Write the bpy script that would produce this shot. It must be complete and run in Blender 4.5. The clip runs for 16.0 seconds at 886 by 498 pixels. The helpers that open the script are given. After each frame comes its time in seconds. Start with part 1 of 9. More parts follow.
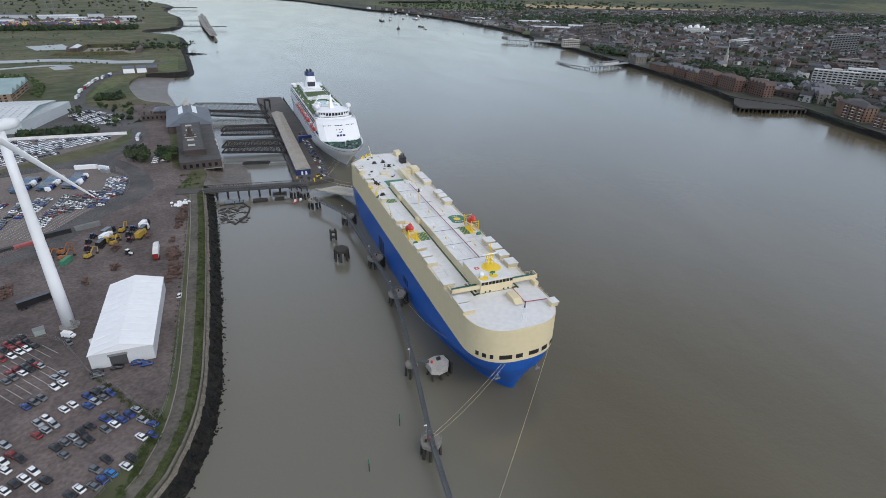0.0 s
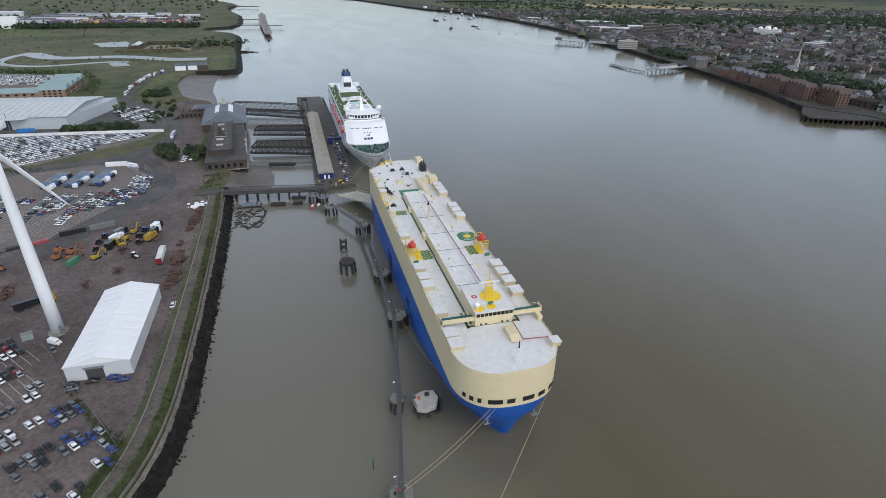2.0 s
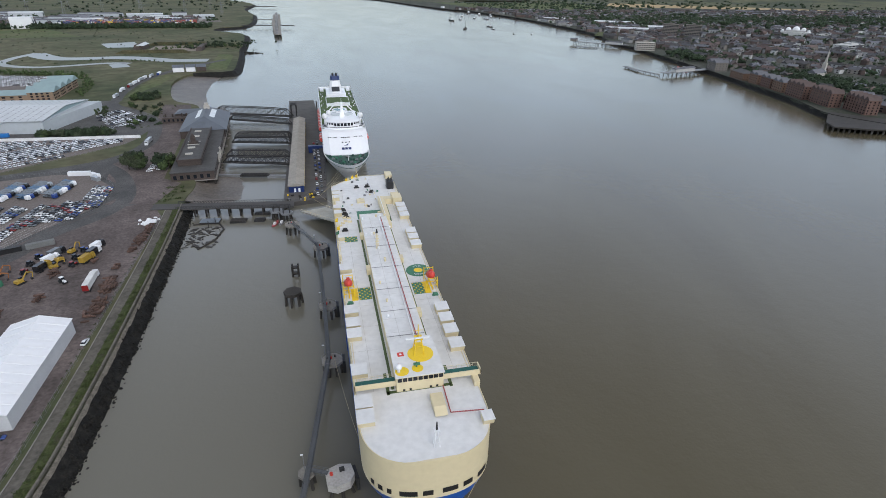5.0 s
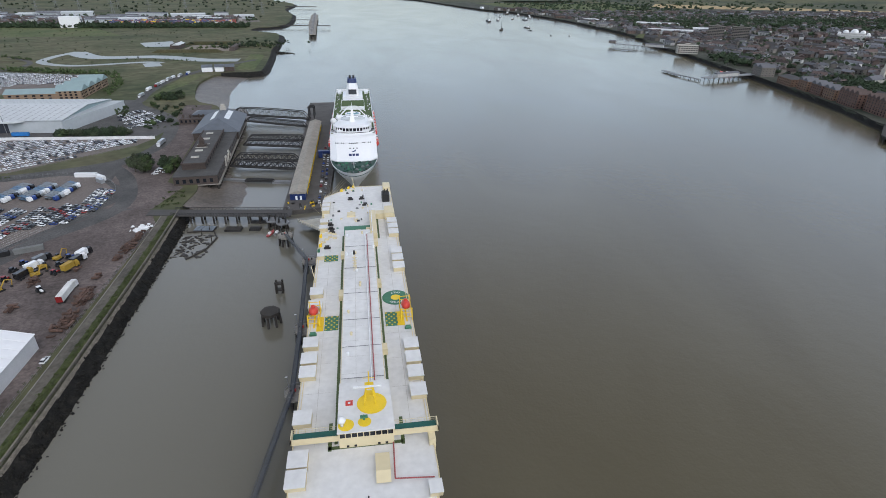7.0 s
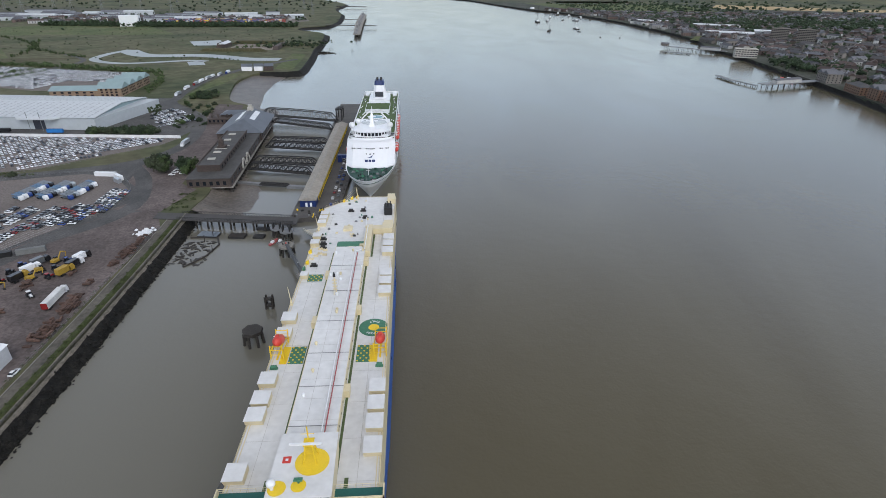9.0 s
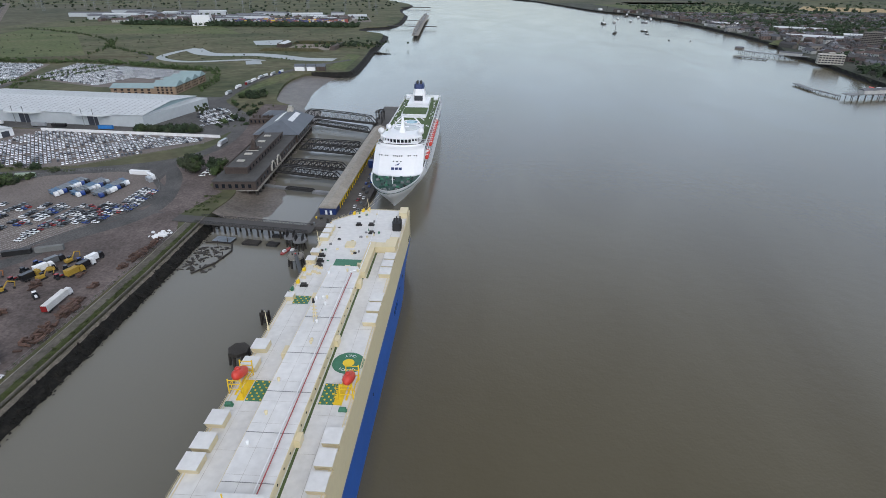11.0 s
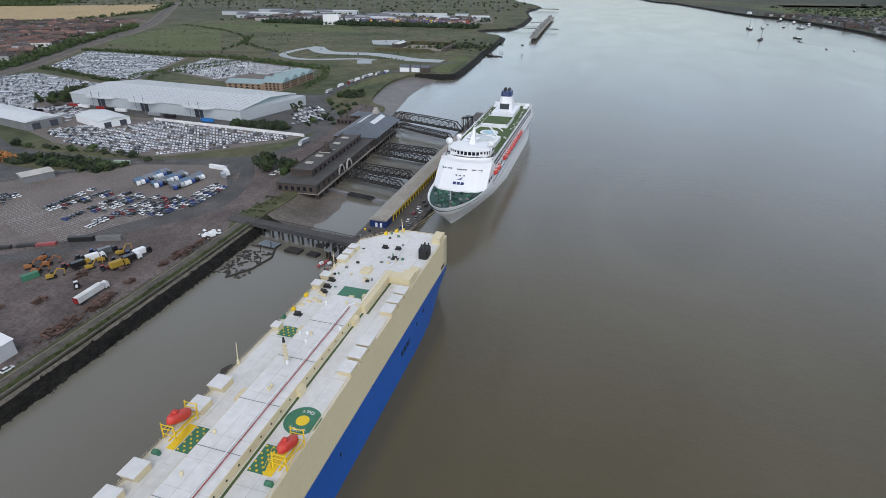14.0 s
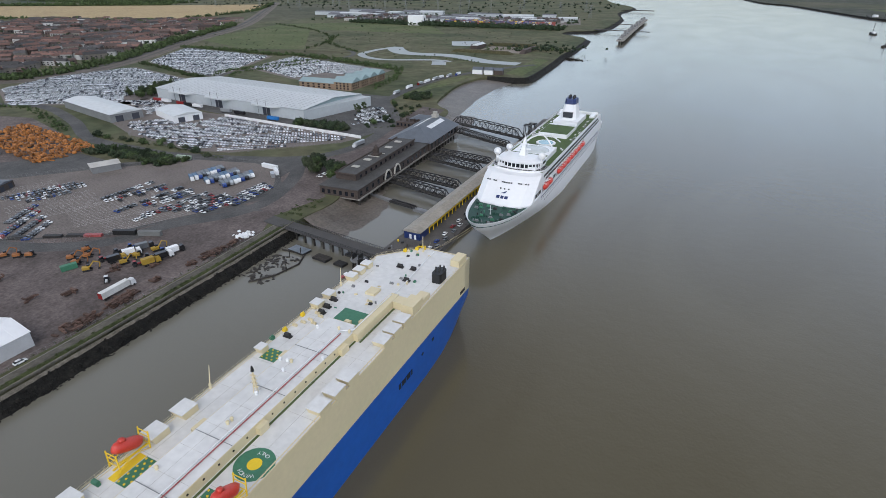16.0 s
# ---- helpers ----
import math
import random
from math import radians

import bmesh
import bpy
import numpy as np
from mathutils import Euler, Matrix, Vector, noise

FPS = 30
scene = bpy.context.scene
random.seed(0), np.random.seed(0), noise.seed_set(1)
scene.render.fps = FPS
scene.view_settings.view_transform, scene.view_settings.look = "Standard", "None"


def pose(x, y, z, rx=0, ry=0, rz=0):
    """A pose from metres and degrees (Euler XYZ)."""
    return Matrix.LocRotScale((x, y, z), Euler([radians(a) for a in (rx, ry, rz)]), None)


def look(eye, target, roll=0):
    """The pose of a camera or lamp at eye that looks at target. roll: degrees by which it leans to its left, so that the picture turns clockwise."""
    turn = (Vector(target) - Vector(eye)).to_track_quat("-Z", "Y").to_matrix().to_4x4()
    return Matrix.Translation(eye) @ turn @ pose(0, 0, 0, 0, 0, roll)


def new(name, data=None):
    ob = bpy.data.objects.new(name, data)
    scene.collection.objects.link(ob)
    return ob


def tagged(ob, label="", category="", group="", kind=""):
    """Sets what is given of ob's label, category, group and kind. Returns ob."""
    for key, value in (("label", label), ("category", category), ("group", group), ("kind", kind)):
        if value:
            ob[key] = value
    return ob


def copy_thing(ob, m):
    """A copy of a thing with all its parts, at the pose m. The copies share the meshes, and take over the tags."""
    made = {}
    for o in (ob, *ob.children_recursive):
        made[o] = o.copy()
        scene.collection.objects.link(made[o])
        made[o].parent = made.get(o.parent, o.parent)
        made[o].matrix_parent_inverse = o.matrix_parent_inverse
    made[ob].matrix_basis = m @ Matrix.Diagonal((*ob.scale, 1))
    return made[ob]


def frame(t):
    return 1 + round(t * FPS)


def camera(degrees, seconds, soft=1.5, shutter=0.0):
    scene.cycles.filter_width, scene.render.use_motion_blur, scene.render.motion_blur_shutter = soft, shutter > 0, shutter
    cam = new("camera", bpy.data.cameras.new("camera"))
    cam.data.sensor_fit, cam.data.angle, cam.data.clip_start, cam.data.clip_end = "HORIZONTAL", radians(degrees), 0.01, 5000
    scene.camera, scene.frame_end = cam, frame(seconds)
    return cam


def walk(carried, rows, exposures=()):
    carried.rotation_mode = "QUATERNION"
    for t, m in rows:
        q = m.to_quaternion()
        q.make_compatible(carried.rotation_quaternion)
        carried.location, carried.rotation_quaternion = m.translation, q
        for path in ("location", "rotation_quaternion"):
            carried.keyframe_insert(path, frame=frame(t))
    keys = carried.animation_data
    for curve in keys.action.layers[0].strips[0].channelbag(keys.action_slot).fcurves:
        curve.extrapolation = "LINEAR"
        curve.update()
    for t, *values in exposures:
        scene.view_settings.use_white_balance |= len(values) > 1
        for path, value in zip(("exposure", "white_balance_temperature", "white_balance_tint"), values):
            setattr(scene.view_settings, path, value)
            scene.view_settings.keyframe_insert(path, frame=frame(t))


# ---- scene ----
cam = camera(79.6, 16.0, soft=0.7)
METRES, EYE, TILT, LEAN, TURN = 232.34, 131.75, 0.0, 0.0, -21.7
ROWS = [
    (0.0, 0.0, 0.0, 0.0, 0.55, -26.95, -1.09),
    (0.5, 0.0204, 0.0216, -0.0003, 2.54, -26.99, -1.06),
    (1.0, 0.04, 0.044, -0.0008, 4.43, -27.04, -1.03),
    (1.5, 0.0591, 0.0678, -0.0014, 5.78, -27.07, -0.98),
    (2.0, 0.0775, 0.0924, -0.0019, 6.49, -27.11, -0.94),
    (2.5, 0.0951, 0.1169, -0.0024, 6.88, -27.13, -0.92),
    (3.0, 0.1126, 0.1419, -0.0029, 7.21, -27.14, -0.89),
    (3.5, 0.13, 0.1672, -0.0036, 7.54, -27.15, -0.88),
    (4.0, 0.1469, 0.1933, -0.0038, 7.88, -27.16, -0.84),
    (6.5, 0.2309, 0.3244, -0.0047, 11.77, -27.18, -0.74),
    (7.0, 0.2469, 0.3509, -0.0052, 13.12, -27.19, -0.7),
    (7.5, 0.2615, 0.378, -0.006, 13.98, -27.19, -0.68),
    (8.0, 0.2755, 0.4047, -0.0066, 14.58, -27.2, -0.66),
    (8.5, 0.289, 0.432, -0.0072, 16.12, -27.22, -0.62),
    (9.0, 0.3023, 0.4599, -0.0083, 18.4, -27.23, -0.59),
    (9.5, 0.3156, 0.4885, -0.0095, 21.15, -27.22, -0.52),
    (12.0, 0.3746, 0.6353, -0.0099, 28.23, -27.2, -0.37),
    (12.5, 0.3842, 0.6659, -0.0105, 31.05, -27.2, -0.34),
    (13.0, 0.393, 0.6972, -0.0113, 33.87, -27.21, -0.28),
    (13.5, 0.4007, 0.7287, -0.0123, 36.4, -27.17, -0.25),
    (14.0, 0.4071, 0.76, -0.013, 38.31, -27.19, -0.19),
    (14.5, 0.4122, 0.7916, -0.0138, 40.36, -27.18, -0.16),
    (15.0, 0.4158, 0.823, -0.0145, 42.75, -27.14, -0.12),
    (15.5, 0.4191, 0.8557, -0.0152, 45.2, -27.15, 0.0),
    (16.0, 0.4204, 0.8881, -0.016, 47.42, -27.13, 0.03),
]
walk(cam, [(t, pose(0, 0, EYE, TILT, LEAN, TURN) @ pose(METRES * x, METRES * y, METRES * z, 90 + pitch, roll, yaw)) for t, x, y, z, yaw, pitch, roll in ROWS], exposures=((0, 0.31), (16, 0.31)))

# ---- world, sun ----
SUN_EL, SUN_AZ = radians(52), radians(162)
world = bpy.data.worlds.new("overcast_sky")
scene.world = world
world.use_nodes = True
wn, wl = world.node_tree.nodes, world.node_tree.links
wn.clear()
sky = wn.new("ShaderNodeTexSky")
sky.sky_type, sky.sun_disc = "NISHITA", False
sky.sun_elevation, sky.sun_rotation = SUN_EL, SUN_AZ
sky.air_density, sky.dust_density, sky.ozone_density = 1.0, 2.0, 1.5
grey = wn.new("ShaderNodeHueSaturation")
# soft cloud deck
wtc = wn.new("ShaderNodeTexCoord")
cloud = wn.new("ShaderNodeTexNoise")
cloud.inputs["Scale"].default_value, cloud.inputs["Detail"].default_value = 3.0, 5.0
cramp = wn.new("ShaderNodeMapRange")
cramp.inputs["From Min"].default_value, cramp.inputs["From Max"].default_value = 0.3, 0.7
cramp.inputs["To Min"].default_value, cramp.inputs["To Max"].default_value = 0.88, 1.12
cmul = wn.new("ShaderNodeMixRGB")
cmul.blend_type, cmul.inputs[0].default_value = "MULTIPLY", 1.0
bg = wn.new("ShaderNodeBackground")
bg.inputs["Strength"].default_value = 0.15
wout = wn.new("ShaderNodeOutputWorld")
wl.new(wtc.outputs["Generated"], cloud.inputs["Vector"])
wl.new(cloud.outputs["Fac"], cramp.inputs["Value"])
wl.new(sky.outputs[0], grey.inputs["Color"])
wl.new(grey.outputs[0], cmul.inputs[1])
wl.new(cramp.outputs[0], cmul.inputs[2])
# overcast brightening towards the horizon
sep = wn.new("ShaderNodeSeparateXYZ")
elev = wn.new("ShaderNodeMapRange")
elev.interpolation_type = "SMOOTHSTEP"
elev.inputs["From Min"].default_value, elev.inputs["From Max"].default_value = 0.35, 0.85
elev.inputs["To Min"].default_value, elev.inputs["To Max"].default_value = 2.0, 0.75
# the deck is bluer low down, greyer overhead
tone = wn.new("ShaderNodeMapRange")
tone.inputs["From Min"].default_value, tone.inputs["From Max"].default_value = 0.05, 0.6
tone.inputs["To Min"].default_value, tone.inputs["To Max"].default_value = 0.8, 0.42
# and dims a little in the haze at the horizon
low = wn.new("ShaderNodeMapRange")
low.inputs["From Min"].default_value, low.inputs["From Max"].default_value = 0.0, 0.42
low.inputs["To Min"].default_value, low.inputs["To Max"].default_value = 0.5, 1.0
lmul = wn.new("ShaderNodeMixRGB")
lmul.blend_type, lmul.inputs[0].default_value = "MULTIPLY", 1.0
emul = wn.new("ShaderNodeMixRGB")
emul.blend_type, emul.inputs[0].default_value = "MULTIPLY", 1.0
wl.new(wtc.outputs["Generated"], sep.inputs[0])
wl.new(sep.outputs["Z"], elev.inputs["Value"])
wl.new(cmul.outputs[0], emul.inputs[1])
wl.new(elev.outputs[0], emul.inputs[2])
wl.new(sep.outputs["Z"], tone.inputs["Value"])
wl.new(tone.outputs[0], grey.inputs["Saturation"])
wl.new(sep.outputs["Z"], low.inputs["Value"])
wl.new(emul.outputs[0], lmul.inputs[1])
wl.new(low.outputs[0], lmul.inputs[2])
wl.new(lmul.outputs[0], bg.inputs["Color"])
wl.new(bg.outputs[0], wout.inputs["Surface"])

sun = new("sun", bpy.data.lights.new("sun", "SUN"))
sun.data.energy, sun.data.angle, sun.data.color = 0.3, radians(30), (1.0, 0.98, 0.95)
sun.matrix_world = look((0, 0, 500), (500 * -math.sin(SUN_AZ) / math.tan(SUN_EL), 500 * -math.cos(SUN_AZ) / math.tan(SUN_EL), 0))


# ---- materials ----
def surface(name, color, rough=0.7, metal=0.0, dark=0.75, light=1.15, fine=3.0, coarse=0.15, bump=0.0, spread=0.0, island=0.0, spec=0.5):
    """A worn surface: colour with grain at two sizes (cycles a metre), fine relief, and a spread from object to object or island to island."""
    m = bpy.data.materials.new(name)
    m.use_nodes = True
    n, l = m.node_tree.nodes, m.node_tree.links
    b = n["Principled BSDF"]
    b.inputs["Roughness"].default_value, b.inputs["Metallic"].default_value = rough, metal
    b.inputs["Specular IOR Level"].default_value = spec
    geo = n.new("ShaderNodeNewGeometry")
    facs = []
    for s, d in ((fine, 4.0), (coarse, 6.0)):
        t = n.new("ShaderNodeTexNoise")
        t.inputs["Scale"].default_value, t.inputs["Detail"].default_value = s, d
        l.new(geo.outputs["Position"], t.inputs["Vector"])
        facs.append(t)
    add = n.new("ShaderNodeMath")
    add.operation = "ADD"
    l.new(facs[0].outputs["Fac"], add.inputs[0])
    l.new(facs[1].outputs["Fac"], add.inputs[1])
    rng = n.new("ShaderNodeMapRange")
    rng.inputs["From Min"].default_value, rng.inputs["From Max"].default_value = 0.65, 1.35
    rng.inputs["To Min"].default_value, rng.inputs["To Max"].default_value = dark, light
    l.new(add.outputs[0], rng.inputs["Value"])
    out = rng.outputs[0]
    for amount, node, sock in ((spread, "ShaderNodeObjectInfo", "Random"), (island, "ShaderNodeNewGeometry", "Random Per Island")):
        if amount:
            r = n.new(node)
            mr = n.new("ShaderNodeMapRange")
            mr.inputs["To Min"].default_value, mr.inputs["To Max"].default_value = 1 - amount, 1 + amount
            l.new(r.outputs[sock], mr.inputs["Value"])
            mu = n.new("ShaderNodeMath")
            mu.operation = "MULTIPLY"
            l.new(out, mu.inputs[0])
            l.new(mr.outputs[0], mu.inputs[1])
            out = mu.outputs[0]
    mix = n.new("ShaderNodeMixRGB")
    mix.blend_type, mix.inputs[0].default_value, mix.inputs[1].default_value = "MULTIPLY", 1.0, (*color, 1)
    l.new(out, mix.inputs[2])
    l.new(mix.outputs[0], b.inputs["Base Color"])
    if bump:
        bp = n.new("ShaderNodeBump")
        bp.inputs["Strength"].default_value, bp.inputs["Distance"].default_value = bump, 0.2
        l.new(facs[0].outputs["Fac"], bp.inputs["Height"])
        l.new(bp.outputs[0], b.inputs["Normal"])
    return m


def blend_ground(name, colors, scale, rough=0.95, detail=8.0, second=None, bump=0.3):
    """Ground whose colour wanders over a ramp of earths and plants."""
    m = bpy.data.materials.new(name)
    m.use_nodes = True
    n, l = m.node_tree.nodes, m.node_tree.links
    b = n["Principled BSDF"]
    b.inputs["Roughness"].default_value = rough
    b.inputs["Specular IOR Level"].default_value = 0.2
    geo = n.new("ShaderNodeNewGeometry")
    t = n.new("ShaderNodeTexNoise")
    t.inputs["Scale"].default_value, t.inputs["Detail"].default_value, t.inputs["Roughness"].default_value = scale, detail, 0.62
    l.new(geo.outputs["Position"], t.inputs["Vector"])
    r = n.new("ShaderNodeValToRGB")
    r.color_ramp.elements[0].position, r.color_ramp.elements[1].position = 0.3, 0.7
    r.color_ramp.elements[0].color, r.color_ramp.elements[1].color = (*colors[0], 1), (*colors[-1], 1)
    for i, c in enumerate(colors[1:-1]):
        e = r.color_ramp.elements.new(0.3 + 0.4 * (i + 1) / (len(colors) - 1))
        e.color = (*c, 1)
    l.new(t.outputs["Fac"], r.inputs["Fac"])
    t2 = n.new("ShaderNodeTexNoise")
    t2.inputs["Scale"].default_value, t2.inputs["Detail"].default_value = second or scale * 14, 5.0
    l.new(geo.outputs["Position"], t2.inputs["Vector"])
    mr = n.new("ShaderNodeMapRange")
    mr.inputs["From Min"].default_value, mr.inputs["From Max"].default_value = 0.3, 0.7
    mr.inputs["To Min"].default_value, mr.inputs["To Max"].default_value = 0.7, 1.25
    l.new(t2.outputs["Fac"], mr.inputs["Value"])
    mix = n.new("ShaderNodeMixRGB")
    mix.blend_type, mix.inputs[0].default_value = "MULTIPLY", 1.0
    l.new(r.outputs[0], mix.inputs[1])
    l.new(mr.outputs[0], mix.inputs[2])
    l.new(mix.outputs[0], b.inputs["Base Color"])
    if bump:
        bp = n.new("ShaderNodeBump")
        bp.inputs["Strength"].default_value, bp.inputs["Distance"].default_value = bump, 0.5
        l.new(t2.outputs["Fac"], bp.inputs["Height"])
        l.new(bp.outputs[0], b.inputs["Normal"])
    return m


def water_material():
    m = bpy.data.materials.new("silty_river_water")
    m.use_nodes = True
    n, l = m.node_tree.nodes, m.node_tree.links
    b = n["Principled BSDF"]
    b.inputs["IOR"].default_value = 1.46
    geo = n.new("ShaderNodeNewGeometry")
    cur = n.new("ShaderNodeMapping")
    cur.inputs["Scale"].default_value = (1.0, 0.35, 1.0)
    l.new(geo.outputs["Position"], cur.inputs["Vector"])
    silt = n.new("ShaderNodeTexNoise")
    silt.inputs["Scale"].default_value, silt.inputs["Detail"].default_value, silt.inputs["Distortion"].default_value = 0.012, 6.0, 1.2
    l.new(cur.outputs[0], silt.inputs["Vector"])
    ramp = n.new("ShaderNodeValToRGB")
    ramp.color_ramp.elements[0].position, ramp.color_ramp.elements[1].position = 0.3, 0.72
    ramp.color_ramp.elements[0].color, ramp.color_ramp.elements[1].color = (0.083, 0.071, 0.042, 1), (0.104, 0.092, 0.060, 1)
    l.new(silt.outputs["Fac"], ramp.inputs["Fac"])
    # base colour turns paler from x = 105 down to x = 30
    sx = n.new("ShaderNodeSeparateXYZ")
    l.new(geo.outputs["Position"], sx.inputs[0])
    x_ramp = n.new("ShaderNodeMapRange")
    x_ramp.interpolation_type = "SMOOTHSTEP"
    x_ramp.inputs["From Min"].default_value, x_ramp.inputs["From Max"].default_value = 105.0, 30.0
    l.new(sx.outputs["X"], x_ramp.inputs["Value"])
    pale = n.new("ShaderNodeMixRGB")
    pale.blend_type, pale.inputs[2].default_value = "MIX", (0.142, 0.135, 0.110, 1)
    l.new(x_ramp.outputs[0], pale.inputs[0])
    l.new(ramp.outputs[0], pale.inputs[1])
    l.new(pale.outputs[0], b.inputs["Base Color"])
    rr = n.new("ShaderNodeMapRange")
    rr.inputs["From Min"].default_value, rr.inputs["From Max"].default_value = 0.3, 0.7
    rr.inputs["To Min"].default_value, rr.inputs["To Max"].default_value = 0.15, 0.2
    l.new(silt.outputs["Fac"], rr.inputs["Value"])
    l.new(rr.outputs[0], b.inputs["Roughness"])
    prev = None
    for s, k, d in ((0.9, 0.14, 0.3), (0.16, 0.10, 1.0)):
        w = n.new("ShaderNodeTexNoise")
        w.inputs["Scale"].default_value, w.inputs["Detail"].default_value = s, 4.0
        l.new(geo.outputs["Position"], w.inputs["Vector"])
        bp = n.new("ShaderNodeBump")
        bp.inputs["Strength"].default_value, bp.inputs["Distance"].default_value = k, d
        l.new(w.outputs["Fac"], bp.inputs["Height"])
        if prev:
            l.new(prev.outputs[0], bp.inputs["Normal"])
        prev = bp
    l.new(prev.outputs[0], b.inputs["Normal"])
    return m


WATER = water_material()
MARSH = blend_ground("marsh_grass", [(0.042, 0.055, 0.028), (0.068, 0.078, 0.04), (0.105, 0.10, 0.058), (0.058, 0.072, 0.034)], 0.006)
FIELD = blend_ground("dry_field", [(0.30, 0.22, 0.12), (0.38, 0.29, 0.16), (0.33, 0.25, 0.14)], 0.01)
MEADOW = blend_ground("meadow", [(0.062, 0.085, 0.034), (0.09, 0.108, 0.045), (0.12, 0.118, 0.06)], 0.012)
SCRUB = blend_ground("scrub_ground", [(0.045, 0.05, 0.025), (0.07, 0.065, 0.035), (0.11, 0.10, 0.06)], 0.03)
TOWN = blend_ground("town_ground", [(0.035, 0.045, 0.028), (0.055, 0.06, 0.045), (0.10, 0.095, 0.09)], 0.02)
FARLAND = blend_ground("far_estuary_land", [(0.05, 0.06, 0.04), (0.08, 0.08, 0.05), (0.11, 0.10, 0.075)], 0.004)
YARD = blend_ground("red_brown_hardstanding", [(0.070, 0.059, 0.056), (0.115, 0.095, 0.090), (0.168, 0.138, 0.130)], 0.045, second=0.8, bump=0.1)
LOT = blend_ground("worn_car_park_asphalt", [(0.13, 0.112, 0.102), (0.16, 0.14, 0.13), (0.18, 0.155, 0.142)], 0.05, second=0.9, bump=0.1)
ASPHALT = blend_ground("asphalt", [(0.065, 0.065, 0.066), (0.088, 0.087, 0.086), (0.115, 0.112, 0.11)], 0.06, second=1.2, bump=0.1)
CONCRETE = surface("weathered_concrete", (0.24, 0.225, 0.20), 0.9, fine=1.2, coarse=0.08, dark=0.6, bump=0.2)
MUD = blend_ground("wet_mud", [(0.085, 0.073, 0.062), (0.118, 0.102, 0.087), (0.15, 0.13, 0.11)], 0.05, rough=0.45, second=0.6)
ROCK = blend_ground("dark_weedy_stone_bank", [(0.007, 0.007, 0.0065), (0.013, 0.0125, 0.011), (0.026, 0.024, 0.02)], 0.35, rough=0.8, second=1.6, bump=0.8)
VERGE = blend_ground("rough_grass_verge", [(0.06, 0.056, 0.036), (0.045, 0.055, 0.022), (0.06, 0.072, 0.026), (0.085, 0.078, 0.055)], 0.3, second=1.6, bump=0.8)
SHINGLE = blend_ground("stone_rubble", [(0.10, 0.09, 0.075), (0.16, 0.145, 0.12), (0.22, 0.20, 0.17)], 0.5, second=2.2, bump=0.7)
WHITE = surface("white_paint", (0.72, 0.73, 0.74), 0.4, dark=0.93, light=1.03, fine=0.8, coarse=0.07)
DECKWHITE = surface("scuffed_white_deck_paint", (0.64, 0.638, 0.628), 0.55, dark=0.84, light=1.06, fine=0.5, coarse=0.06, bump=0.03)
CREAM = surface("cream_ship_paint", (0.62, 0.535, 0.345), 0.45, dark=0.93, light=1.04, fine=0.6, coarse=0.05)
BLUE = surface("blue_hull_paint", (0.008, 0.085, 0.36), 0.4, dark=0.85, light=1.12, fine=0.4, coarse=0.04)
GREEN = surface("green_deck_paint", (0.045, 0.17, 0.10), 0.6, dark=0.8, light=1.15, fine=1.0)
OLIVE = surface("olive_green_deck_paint", (0.07, 0.105, 0.035), 0.6, dark=0.7, light=1.2, fine=1.0)
YELLOW = surface("yellow_paint", (0.75, 0.52, 0.02), 0.5, dark=0.9, light=1.05)
RED = surface("orange_red_glassfibre", (0.55, 0.045, 0.03), 0.4, dark=0.85, light=1.1)
REDPIPE = surface("dull_red_pipe", (0.33, 0.07, 0.07), 0.5)
BLACK = surface("black_paint", (0.012, 0.012, 0.013), 0.5)
GLASS = surface("dark_window_glass", (0.012, 0.015, 0.02), 0.08, dark=0.9, light=1.1)
DULLSTEEL = surface("dull_galvanised_walkway", (0.10, 0.105, 0.11), 0.6, metal=0.2, fine=2)
STEEL = surface("grey_painted_steel", (0.20, 0.205, 0.21), 0.55, metal=0.2, fine=2)
DARKSTEEL = surface("dark_sooty_steel", (0.03, 0.029, 0.029), 0.65, metal=0.2, dark=0.6, light=1.4, fine=1.5)
TIMBER = surface("wet_black_timber", (0.03, 0.026, 0.022), 0.8, dark=0.6, light=1.5)
ROPE = surface("pale_mooring_rope", (0.42, 0.36, 0.22), 0.9)
NAVY = surface("navy_paint", (0.012, 0.03, 0.12), 0.4)


